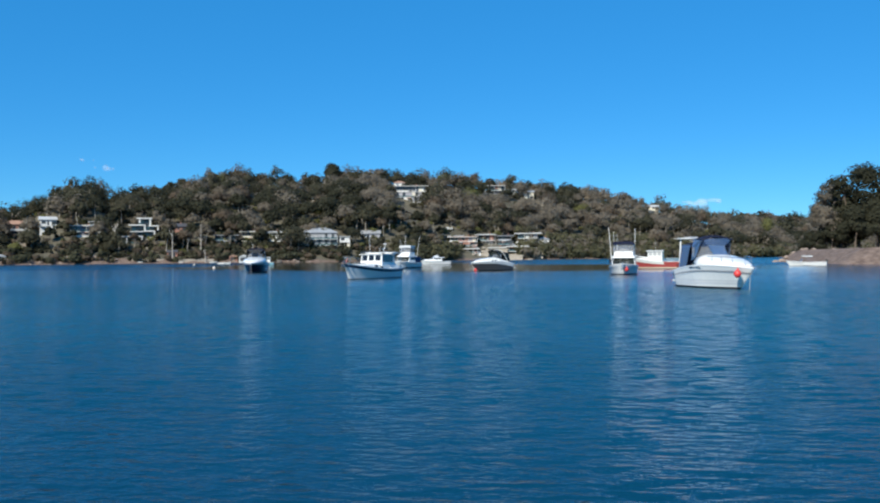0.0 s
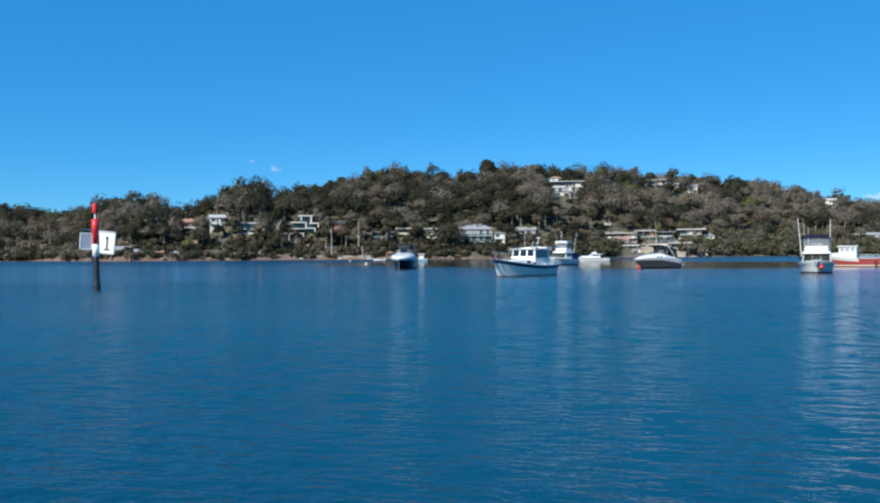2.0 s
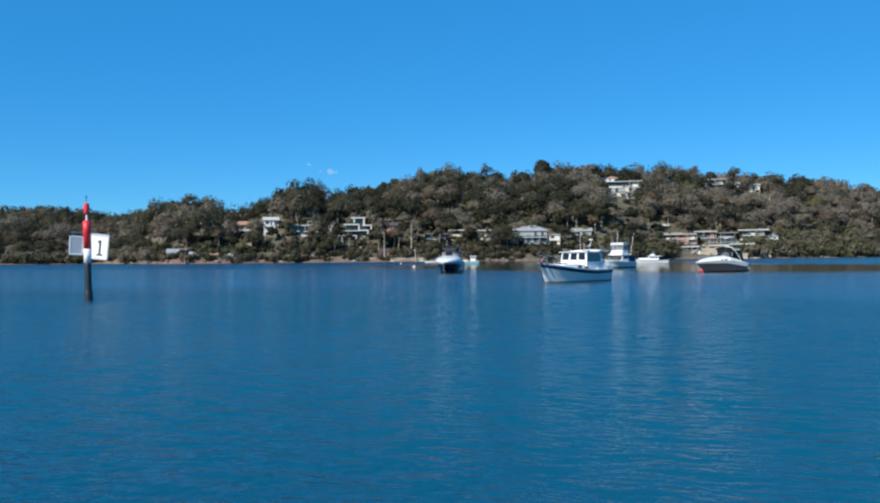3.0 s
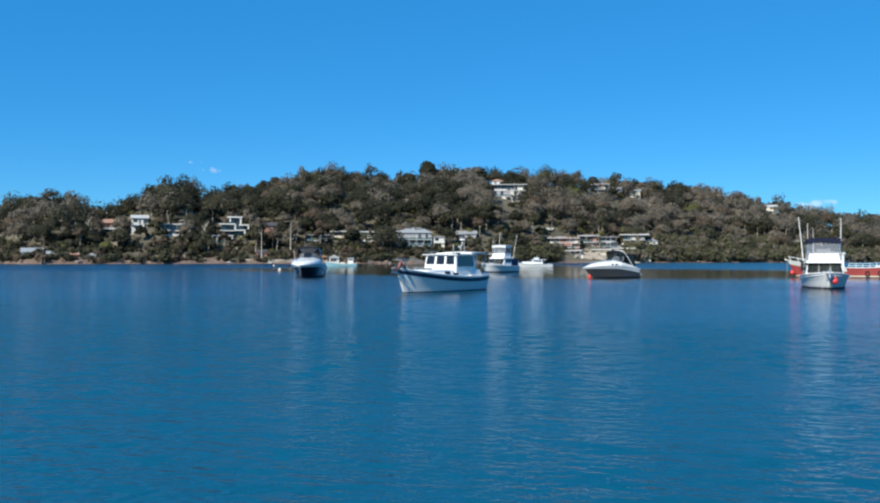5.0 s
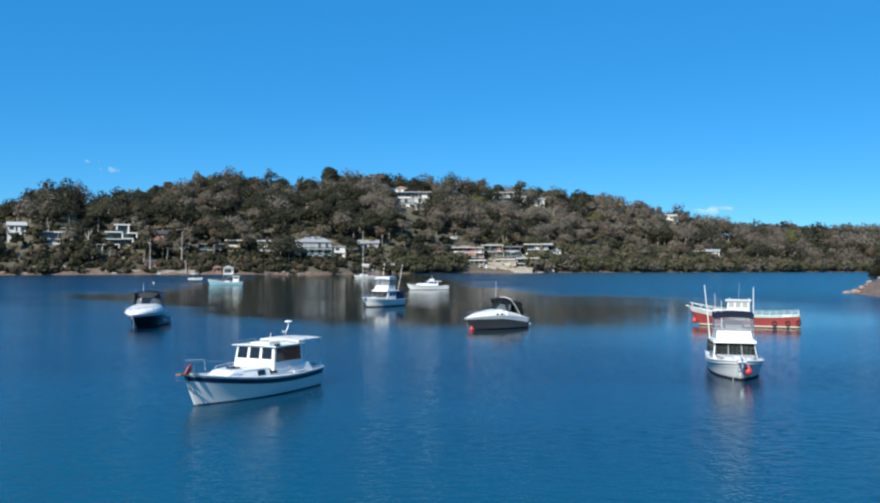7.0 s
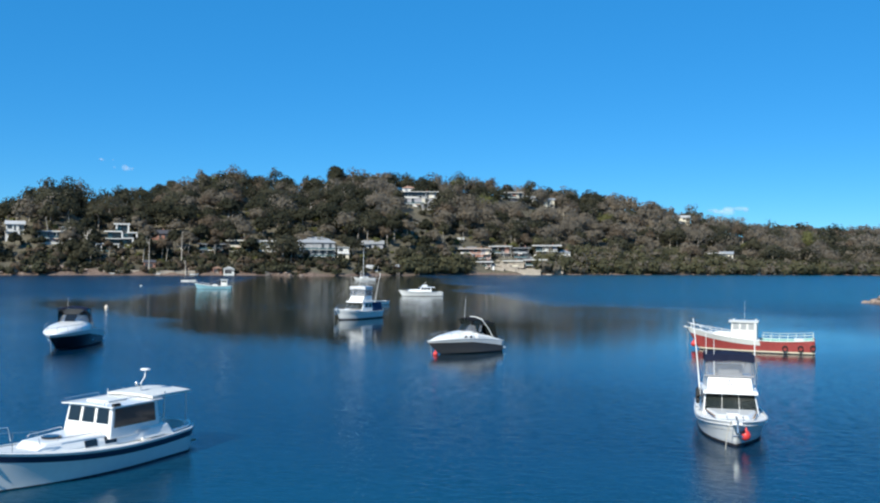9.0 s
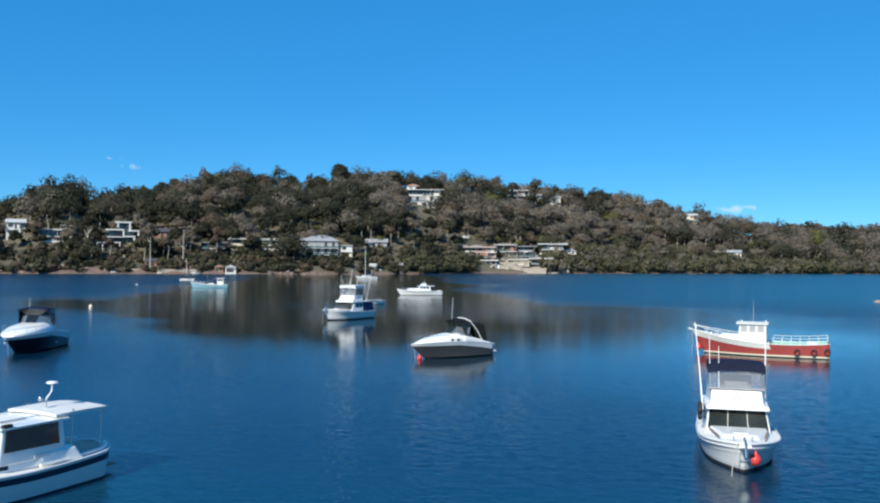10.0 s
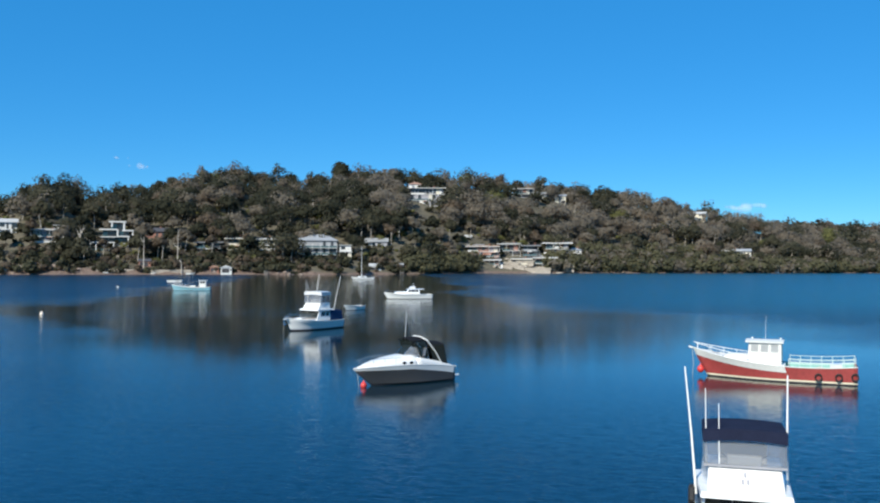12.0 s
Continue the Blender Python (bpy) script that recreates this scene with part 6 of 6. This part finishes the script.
rnd = random.Random(11)
for i in range(26):
    t = rnd.random()
    x = 72.5 + 34 * t * t + rnd.uniform(-1, 1)
    y = 254 - 0.10 * (x - 72) + rnd.uniform(-0.8, 4.0)
    boulder(x, y, float(land(x, y)) + 0.05, rnd.uniform(0.35, 1.25), i)
for i in range(44):
    b = radians(rnd.uniform(-40, -15))
    r = 489 + rnd.uniform(-1, 7)
    x, y = BAY[0] + r * math.sin(b), BAY[1] + r * math.cos(b)
    boulder(x, y, max(float(land(x, y)), -0.1) + 0.1, rnd.uniform(0.5, 1.7), 50 + i)


for i in range(46):
    x, y = rnd.uniform(-42, 10), rnd.uniform(629, 646)
    ob = boulder(x, y, float(land(x, y)) + 0.2, rnd.uniform(0.5, 1.5), 120 + i)
    ob.data.materials[0] = STONE
    tagged(ob, "pale sandstone block in the terraced garden", "rock", "garden blocks")


# ---- bare trunks, stairs and small craft on the western foreshore ----
def bare_tree(x, y, height, limbs, seed):
    """A dead pale trunk with a few broken limbs."""
    rnd = random.Random(seed)
    ob = thing("dead_tree", pose(x, y, float(land(x, y)) - 0.5), "tall dead tree with a bleached bare trunk on the bank", "tree", "dead trees")
    lean = rnd.uniform(-0.05, 0.05)
    part("trunk", tube([(0, 0, 0), (lean * height * 0.3, 0, height * 0.4), (lean * height, 0.2, height)], 0.36, 7, 0.10), DEADWOOD, ob)
    for i in range(limbs):
        q = rnd.uniform(0.42, 0.9)
        side = rnd.choice((-1, 1))
        a = (lean * height * q, 0.1, height * q)
        m = (a[0] + side * height * 0.07, 0.2, a[2] + height * 0.07)
        part("limb", tube([a, m, (m[0] + side * height * rnd.uniform(0.02, 0.08), 0.3, m[2] + height * rnd.uniform(0.08, 0.16))], 0.15, 5, 0.05), DEADWOOD, ob)
    return ob


DEADWOOD = material("bleached_dead_wood", (0.46, 0.41, 0.35), 0.9, vary=0.2, scale=1.5)
for i, (tx, ty, th, tl) in enumerate(((-209.4, 500.9, 19, 1), (-246.2, 503.4, 18, 6), (-197.3, 514.6, 19, 3), (-191.0, 506.0, 9, 2), (-150.5, 606.0, 16, 6), (-300.5, 500.0, 15, 6), (-312.0, 486.0, 16, 5))):
    bare_tree(tx, ty, th, tl, 40 + i)

terrace(-265.0, 471.5, 2.0, 13, 2.4, "rough stone sea wall on the western foreshore")
terrace(-257.5, 478.0, 3.2, 10, 2.0, "grey-brown stone wall above the beach")
terrace(-222.0, 495.0, 1.6, 18, 1.8, "low sandstone wall along the beach")
terrace(-196.0, 504.5, 1.6, 20, 1.6, "low stone wall by the landing")
terrace(-228.0, 520.0, 9.0, 12, 1.6, "pale sandstone garden wall below the brick house")
terrace(-290.0, 492.0, 12.5, 20, 1.4, "pale stone terrace edge below the white house")
for sx, sy, turn, lab in ((-224.9, 492.7, 20, "pale dinghy drawn up on the beach"), (-204.8, 501.0, -10, "white dinghy lying by the beach wall"), (-271.5, 468.7, 5, "white tender drawn up below the wall"), (-186.5, 507.0, 8, "small pale dinghy on the foreshore")):
    tender = runabout(pose(sx, sy, max(float(land(sx, sy)), 0.0) + 0.1, 0, 0, turn), lab, 4.6, OLD_WHITE, False)
boatshed(-212.0, 507.0, 4.2, 6.0, 5, 2.6, HOUSE_BRICK, ROOF_DARK, "brown shed under the gum trees")
boatshed(-290.0, 457.5, 2.0, 5, 5, 2.8, HOUSE_CREAM, ROOF_WHITE, "pale shed on the western foreshore")


# ---- trees ----
rng = np.random.default_rng(5)


def leaf_cloud(centres, radii, count, size, flat=0.72, order=0.36):
    """Leaf clumps as small tilted quads in and on blobs: returns verts (n*4, 3)."""
    k = len(centres)
    per = np.maximum((count * radii ** 2 / np.sum(radii ** 2)).astype(int), 3)
    idx = np.repeat(np.arange(k), per)
    n = len(idx)
    d = rng.normal(size=(n, 3))
    d /= np.linalg.norm(d, axis=1)[:, None]
    rad = (0.66 + 0.48 * rng.random(n) ** 1.3) * radii[idx]
    c = centres[idx] + d * rad[:, None] * np.array([1, 1, flat])
    # leaves lie across the outside of their clump and of the whole crown, with some disorder
    heart = np.average(centres, axis=0, weights=radii ** 2)
    out = c - heart
    out /= np.maximum(np.linalg.norm(out, axis=1), 1e-6)[:, None]
    face = 0.75 * d + 0.75 * out + np.array([0, 0, 0.25]) + order * rng.normal(size=(n, 3)) * 0.9
    face /= np.maximum(np.linalg.norm(face, axis=1), 1e-6)[:, None]
    u = np.cross(face, rng.normal(size=(n, 3)))
    u /= np.maximum(np.linalg.norm(u, axis=1), 1e-6)[:, None]
    v = np.cross(face, u)
    v /= np.maximum(np.linalg.norm(v, axis=1), 1e-6)[:, None]
    s = size * (0.55 + 0.9 * rng.random(n))[:, None]
    u, v = u * s * 0.5, v * s * 0.38
    skew = u * rng.uniform(-0.4, 0.4, (n, 1))
    return np.stack([c - u - v, c + u - v + skew, c + u + v, c - u + v - skew], 1).reshape(-1, 3)


def crown_blobs(height, spread, blobs, low=0.42):
    """Centres and radii of the foliage masses of an open gum crown on a trunk at the origin."""
    a = rng.random(blobs) * 2 * np.pi
    r = spread * np.sqrt(rng.random(blobs)) * 0.72
    dome = 0.96 - (0.96 - low) * 0.62 * (r / (0.72 * spread)) ** 2
    z = height * (dome - (dome - low) * 0.55 * rng.random(blobs) ** 1.5)
    rad = spread * (0.24 + 0.20 * rng.random(blobs))
    c = np.stack([r * np.cos(a), r * np.sin(a), z - rad * 0.4], 1)
    return c, rad


def bars(segments, sides=5):
    """Tapered bars (a, b, ra, rb) as verts and quads."""
    vs, fs = [], []
    for a, b2, ra, rb in segments:
        a, b2 = np.array(a, float), np.array(b2, float)
        d = (b2 - a) / max(np.linalg.norm(b2 - a), 1e-6)
        s = np.cross(d, (0.3, 0.9, 0.1) if abs(d[1]) < 0.8 else (1.0, 0, 0))
        s /= np.linalg.norm(s)
        t = np.cross(d, s)
        o = len(vs)
        for p, r in ((a, ra), (b2, rb)):
            for k in range(sides):
                q = 2 * np.pi * k / sides
                vs.append(p + r * (np.cos(q) * s + np.sin(q) * t))
        for k in range(sides):
            fs.append((o + k, o + (k + 1) % sides, o + sides + (k + 1) % sides, o + sides + k))
    return np.array(vs), np.array(fs)


def skeleton(height, spread, centres, thick, lean=0.06):
    """Trunk and limbs reaching for the foliage."""
    fork = np.array([rng.normal() * lean * height, rng.normal() * lean * height, height * 0.42])
    mid = fork * np.array([0.35, 0.35, 0.5])
    segs = [((0, 0, -1.5), mid, thick, thick * 0.8), (mid, fork, thick * 0.8, thick * 0.58)]
    top = fork + np.array([rng.normal() * 0.05 * height, rng.normal() * 0.05 * height, height * 0.3])
    segs.append((fork, top, thick * 0.55, thick * 0.22))
    for c in centres[: min(len(centres), 7)]:
        base = fork + (top - fork) * rng.uniform(0, 0.6)
        knee = base + (c - base) * 0.55 + np.array([0, 0, 0.05 * height])
        segs.append((base, knee, thick * 0.34, thick * 0.2))
        segs.append((knee, c, thick * 0.2, thick * 0.07))
    return bars(segs)


def quad_mesh(name, verts, faces, mats, slots):
    me = bpy.data.meshes.new(name)
    me.vertices.add(len(verts))
    me.vertices.foreach_set("co", verts.astype(np.float32).ravel())
    n = len(faces)
    me.loops.add(n * 4)
    me.loops.foreach_set("vertex_index", faces.astype(np.int32).ravel())
    me.polygons.add(n)
    me.polygons.foreach_set("loop_start", np.arange(0, n * 4, 4, dtype=np.int32))
    for m in mats:
        me.materials.append(m)
    me.polygons.foreach_set("material_index", slots.astype(np.int32))
    me.update(calc_edges=True)
    return me


def gum(height, spread, blobs, leaves, leaf, leaf_mat, bark, name, label, low=0.42, thick=None):
    """One tree thing with a trunk and a crown."""
    c, r = crown_blobs(height, spread, blobs, low)
    tv, tf = skeleton(height, spread, c, thick or height * 0.018)
    cv = leaf_cloud(c, r, leaves, leaf)
    cf = np.arange(len(cv)).reshape(-1, 4)
    ob = thing(name, Matrix.Identity(4), label, "tree", "shoreline trees")
    for nm, v, f, m in (("trunk", tv, tf, bark), ("crown", cv, cf, leaf_mat)):
        o = new(nm, quad_mesh(nm, v, f, [m], np.zeros(len(f))))
        o.parent = ob
    return ob


def open_ground(x, y):
    """True where a house or yard keeps the trees away."""
    for cx, cy, half, reach in CLEAR:
        n = math.hypot(cx - BAY[0], cy - BAY[1])
        dx, dy = (cx - BAY[0]) / n, (cy - BAY[1]) / n
        along, across = (x - cx) * dx + (y - cy) * dy, (x - cx) * dy - (y - cy) * dx
        if -reach < along < 9 and abs(across) < half:
            return True
    return False


def shore_at(bearing):
    return float(np.interp(bearing, [r[0] for r in SHORE], [r[1] for r in SHORE]))


def forest():
    """The woods that cover the hill, one mass of many trees."""
    leaves, leaf_slot, wood_v, wood_f, wood_slot = [], [], [], [], []
    off = 0
    count = 0
    for gx in np.arange(-720, 560, 10.2):
        for gy in np.arange(380, 1180, 10.2):
            x, y = gx + rng.uniform(-5.1, 5.1), gy + rng.uniform(-5.1, 5.1)
            bearing = math.degrees(math.atan2(x - BAY[0], y - BAY[1]))
            if not -54 < bearing < 31:
                continue
            r = math.hypot(x - BAY[0], y - BAY[1])
            sh = shore_at(bearing)
            rd = float(np.interp(bearing, [q[0] for q in RIDGE], [q[1] for q in RIDGE]))
            inland = r - sh
            if inland < 12 or r > rd + 14:
                continue
            if rng.random() < 0.06 or (inland < 60 and rng.random() < 0.16):
                continue
            yard = open_ground(x, y)
            if yard and rng.random() < 0.66:
                continue
            z = float(land(x, y))
            far = r > 840
            h = rng.uniform(9.5, 16.5) if rng.random() < 0.75 else rng.uniform(16, 21)
            if inland < 45:
                h *= rng.uniform(0.55, 1.0)
            if r > rd - 22:
                h = min(h, 17.5) * (0.92 if rng.random() < 0.5 else 1.08)
            if yard:
                h = rng.uniform(3.0, 6.5)
            spread = h * rng.uniform(0.46, 0.74)
            blobs = int(rng.integers(16, 26))
            c, rad = crown_blobs(h, spread, blobs, rng.uniform(0.30, 0.52) if r < rd - 45 else 0.10)
            q = leaf_cloud(c, rad, (230 if far else 520), (1.55 if far else 0.98) * rng.uniform(0.85, 1.2)) + np.array([x, y, z])
            # darker tones weighted west; paler ones east, with haze in their colour
            mix = np.array((0.18, 0.36, 0.08, 0.12, 0.02, 0.24) if bearing > -1 else (0.24, 0.40, 0.20, 0.08, 0.02, 0.06) if bearing > -12 else (0.30, 0.14, 0.46, 0.09, 0.01, 0.0))
            # drifts of one kind of tree across the slope
            drift = noise.noise((x / 46.0, y / 60.0, 3.0))
            mix *= np.exp(np.array((0.0, 2.2, -3.0, 2.0, 0.0, 1.5)) * drift)
            tone = int(rng.choice(6, p=mix / mix.sum()))
            leaves.append(q)
            leaf_slot.append(np.full(len(q) // 4, tone))
            tv, tf = skeleton(h, spread, c, h * rng.uniform(0.016, 0.026)) if not far else bars([((0, 0, -1), (0.3, 0.2, h * 0.7), h * 0.016, h * 0.008)], 4)
            wood_v.append(tv + np.array([x, y, z]))
            wood_f.append(tf + off)
            off += len(tv)
            wood_slot.append(np.full(len(tf), 6 if rng.random() < 0.7 else 7))
            count += 1
    lv, wv = np.concatenate(leaves), np.concatenate(wood_v)
    lf = np.arange(len(lv)).reshape(-1, 4) + len(wv)
    me = quad_mesh("forest", np.concatenate([wv, lv]), np.concatenate([np.concatenate(wood_f), lf]), LEAF + [BARK, BARK_DARK],
                   np.concatenate([np.concatenate(wood_slot), np.concatenate(leaf_slot)]))
    return tagged(new("forest", me), "dense dry olive-brown eucalypt woodland covering the hill", "woodland", kind="stuff")


def scrub(name, label, b0, b1, n, depth, heights, mats, start=1.5, size=1.0):
    """A belt of bushes along the water between two bearings."""
    leaves, slots = [], []
    for i in range(n):
        bearing = rng.uniform(b0, b1)
        r = shore_at(bearing) + start + depth * rng.random() ** 1.3
        x, y = BAY[0] + r * math.sin(radians(bearing)), BAY[1] + r * math.cos(radians(bearing))
        z = float(land(x, y))
        if z < 0.15 or any(abs((x - c[0])) < c[2] and 0 < (c[1] - y) < 40 and rng.random() < 0.8 for c in CLEAR[-2:]):
            continue
        h = rng.uniform(*heights)
        k = int(rng.integers(5, 9))
        c = np.stack([rng.normal(size=k) * h * 0.35, rng.normal(size=k) * h * 0.35, h * (0.25 + 0.45 * rng.random(k))], 1)
        q = leaf_cloud(c, h * (0.28 + 0.20 * rng.random(k)), int(40 + 14 * h), size * 1.12 * rng.uniform(0.8, 1.2), 0.9) + np.array([x, y, z])
        leaves.append(q)
        slots.append(np.full(len(q) // 4, int(rng.integers(len(mats)))))
    v = np.concatenate(leaves)
    me = quad_mesh(name, v, np.arange(len(v)).reshape(-1, 4), mats, np.concatenate(slots))
    return tagged(new(name, me), label, "bushes", kind="stuff")


forest()
MANGROVE = leaves("mangrove_leaves", (0.155, 0.148, 0.085), 10)
MANGROVE_DARK = leaves("dark_mangrove_leaves", (0.108, 0.108, 0.066), 10)
scrub("mangroves", "dense olive-green mangrove belt along the eastern shore", -1.0, 31, 1000, 30, (4.5, 9.0), [MANGROVE, MANGROVE, MANGROVE_DARK, LEAF[1]], 0.4, 1.15)
scrub("shore_bushes", "green and brown bushes on the bank below the houses", -41, -5.5, 520, 26, (0.9, 4.8), [LEAF[0], LEAF[2], LEAF[3], MANGROVE_DARK], 1.5)
scrub("cove_bushes", "rounded olive mangroves in the cove", -9.8, -5.6, 90, 15, (4.0, 7.5), [MANGROVE, MANGROVE_DARK], 1.0)
scrub("garden_bushes", "low garden shrubs and regrowth between the houses", -41, 14, 1500, 105, (1.0, 3.8), [LEAF[0], LEAF[2], LEAF[1], MANGROVE, LEAF[4]], 14.0, 0.8)
scrub("west_bushes", "dark scrub along the western bay", -54, -41, 260, 24, (4.0, 8.0), [LEAF[1], LEAF[2], MANGROVE_DARK])

KINDS = [gum(19, 6.2, 22, 1000, 0.95, LEAF[0], BARK, "gum_tree", "tall gum tree with pale trunk and open olive crown"),
         gum(15, 5.6, 20, 900, 0.95, LEAF[1], BARK, "gum_tree", "grey-brown gum tree with pale spreading limbs"),
         gum(13, 5.0, 20, 900, 0.90, LEAF[2], BARK_DARK, "gum_tree", "dark green rounded shore tree"),
         gum(17, 4.4, 16, 620, 0.90, LEAF[3], BARK, "gum_tree", "thin russet gum tree with bare pale trunk", 0.5),
         gum(12, 4.6, 18, 800, 0.90, LEAF[4], BARK, "gum_tree", "bright yellow-green tree standing on the wooded slope")]
KINDS[0].matrix_world = pose(-217, 509, float(land(-217, 509)))
KINDS[1].matrix_world = pose(-258, 506, float(land(-258, 506)))
KINDS[2].matrix_world = pose(-262, 530, float(land(-262, 530)))
KINDS[3].matrix_world = pose(-205, 512, float(land(-205, 512)))
KINDS[4].matrix_world = pose(-146, 603, float(land(-146, 603)))
# bearing, distance inland, kind, scale
SHORE_TREES = [(-37.2, 26, 3, 0.8), (-32.2, 34, 3, 0.85), (-26.6, 50, 1, 1.1), (-19.9, 26, 3, 0.7), (-15.6, 28, 2, 0.5), (-13.6, 20, 2, 0.45), (-12.9, 26, 3, 0.7), (-10.9, 30, 3, 0.9), (-6.6, 30, 2, 0.55), (-4.6, 24, 2, 0.4), (-2.2, 30, 3, 0.45), (-0.2, 22, 2, 0.4), (0.8, 34, 1, 0.45),
               (-38.6, 40, 0, 0.95), (-36.2, 44, 1, 1.0), (-34.6, 50, 1, 1.05), (-33.5, 30, 2, 0.8), (-31.7, 46, 0, 1.05), (-30.2, 22, 2, 0.7),
               (-29.6, 24, 0, 0.75), (-25.9, 40, 1, 1.0), (-25.2, 18, 3, 0.9), (-24.4, 30, 2, 1.05), (-23.6, 24, 1, 1.05), (-22.8, 34, 2, 1.1),
               (-22.0, 16, 3, 0.85), (-21.0, 28, 0, 0.85), (-19.0, 14, 2, 0.6), (-17.8, 22, 1, 0.6), (-16.6, 40, 0, 0.9), (-13.2, 56, 1, 1.0),
               (-12.2, 38, 0, 1.05), (-11.3, 44, 2, 1.2), (-10.4, 48, 0, 1.1), (-9.6, 40, 1, 1.05), (-8.4, 44, 2, 1.1), (-7.2, 36, 0, 0.9), (-28.3, 26, 3, 0.7), (-20.9, 30, 1, 0.62), (-16.4, 32, 3, 0.75), (-14.8, 34, 2, 0.6), (-5.9, 50, 1, 0.7), (-3.9, 46, 2, 0.5), (-0.9, 40, 3, 0.6), (1.6, 52, 0, 0.7),
               (4.0, 50, 1, 0.9), (6.2, 44, 3, 1.0), (7.9, 60, 0, 1.0), (12.4, 46, 0, 1.15), (13.0, 40, 1, 1.0), (14.6, 50, 1, 0.9), (9.4, 42, 2, 0.8)]
rnd = random.Random(3)
for bearing, inland, kind, size in SHORE_TREES:
    r = shore_at(bearing) + inland
    x, y = BAY[0] + r * math.sin(radians(bearing)), BAY[1] + r * math.cos(radians(bearing))
    copy_thing(KINDS[kind], pose(x, y, float(land(x, y)), 0, 0, rnd.uniform(0, 360)) @ Matrix.Scale(size, 4))
# the landmark crown on the skyline
top = gum(17, 6.6, 34, 2200, 0.8, LEAF[2], BARK_DARK, "ridge_tree", "dark rounded tree standing above the ridge", 0.35)
top.matrix_world = pose(-157.5, 699.0, float(land(-157.5, 699))) @ Matrix.Scale((81.5 - float(land(-157.5, 699))) / 17.0, 4)
x, y = BAY[0] + 644 * math.sin(radians(-20.9)), BAY[1] + 644 * math.cos(radians(-20.9))
copy_thing(top, pose(x, y, float(land(x, y)), 0, 0, 130) @ Matrix.Scale(0.6, 4))
# tall trees on the point
POINT = [gum(24, 7.5, 34, 5200, 0.50, LEAF[2], BARK_DARK, "point_tree", "tall dark green tree on the grassy point", 0.12, 0.45),
         gum(22, 5.2, 28, 3800, 0.50, LEAF[1], BARK_DARK, "point_tree", "tall grey-green casuarina on the point", 0.2, 0.35),
         gum(14, 6.0, 26, 3600, 0.50, LEAF[2], BARK_DARK, "point_tree", "low spreading dark tree on the point", 0.1, 0.35)]
POINT[0].matrix_world = pose(105, 285, float(land(105, 285))) @ Matrix.Scale(1.28, 4)
POINT[1].matrix_world = pose(92, 276, float(land(92, 276)))
POINT[2].matrix_world = pose(99, 272, float(land(99, 272)))
for x, y, kind, size in ((120, 284, 0, 1.0), (112, 279, 0, 0.95), (98, 281, 0, 0.85), (101, 290, 1, 1.1), (88, 272, 2, 0.55), (93, 274, 2, 0.75), (106, 274, 2, 0.95), (128, 276, 2, 1.1), (137, 292, 0, 1.05), (148, 280, 1, 1.1), (116, 300, 0, 1.0), (158, 296, 0, 0.95),
                         (170, 284, 2, 1.2), (182, 300, 0, 1.0), (97, 284, 2, 0.85), (89, 280, 2, 0.7), (144, 310, 0, 1.1), (200, 290, 1, 1.0)):
    copy_thing(POINT[kind], pose(x, y, float(land(x, y)), 0, 0, rnd.uniform(0, 360)) @ Matrix.Scale(size, 4))
for i, ob in enumerate([o for o in scene.objects if o.get("group") == "shoreline trees" and o.name.startswith("point_tree")]):
    ob["group"] = "trees on the point"


# ---- fair-weather clouds low over the hills ----
def cloud_white():
    m = bpy.data.materials.new("thin_white_cloud")
    m.use_nodes = True
    p = m.node_tree.nodes["Principled BSDF"]
    p.inputs["Base Color"].default_value = (0.85, 0.83, 0.86, 1)
    p.inputs["Roughness"].default_value, p.inputs["Alpha"].default_value, p.inputs["Specular IOR Level"].default_value = 1.0, 0.10, 0.0
    return m


CLOUD = cloud_white()


def cloud(bearing, height, wide, tall, puffs, seed, dist=4200):
    r = random.Random(seed)
    bm = bmesh.new()
    for i in range(puffs):
        a = r.uniform(-1, 1)
        size = (1 - abs(a)) * 0.7 + 0.3
        m = Matrix.LocRotScale((a * wide / 2, r.uniform(-0.15, 0.15) * wide, r.uniform(-0.2, 0.3) * tall * size), None,
                               (wide * 0.20 * size * r.uniform(0.7, 1.4), wide * 0.12, tall * 0.38 * size * r.uniform(0.6, 1.2)))
        bmesh.ops.create_icosphere(bm, subdivisions=2, radius=1.0, matrix=m)
    ob = part("cloud", bm, CLOUD, smooth=True)
    q = radians(bearing)
    ob.matrix_world = pose(dist * math.sin(q), dist * math.cos(q), 9 + dist * math.tan(radians(height)), 0, 0, -bearing)
    return tagged(ob, "small thin white cloud low above the ridge", "cloud", kind="structure")


cloud(11.0, 3.2, 190, 55, 7, 1)
cloud(-26.9, 5.55, 80, 40, 5, 2)
cloud(-27.9, 6.0, 60, 22, 4, 3)
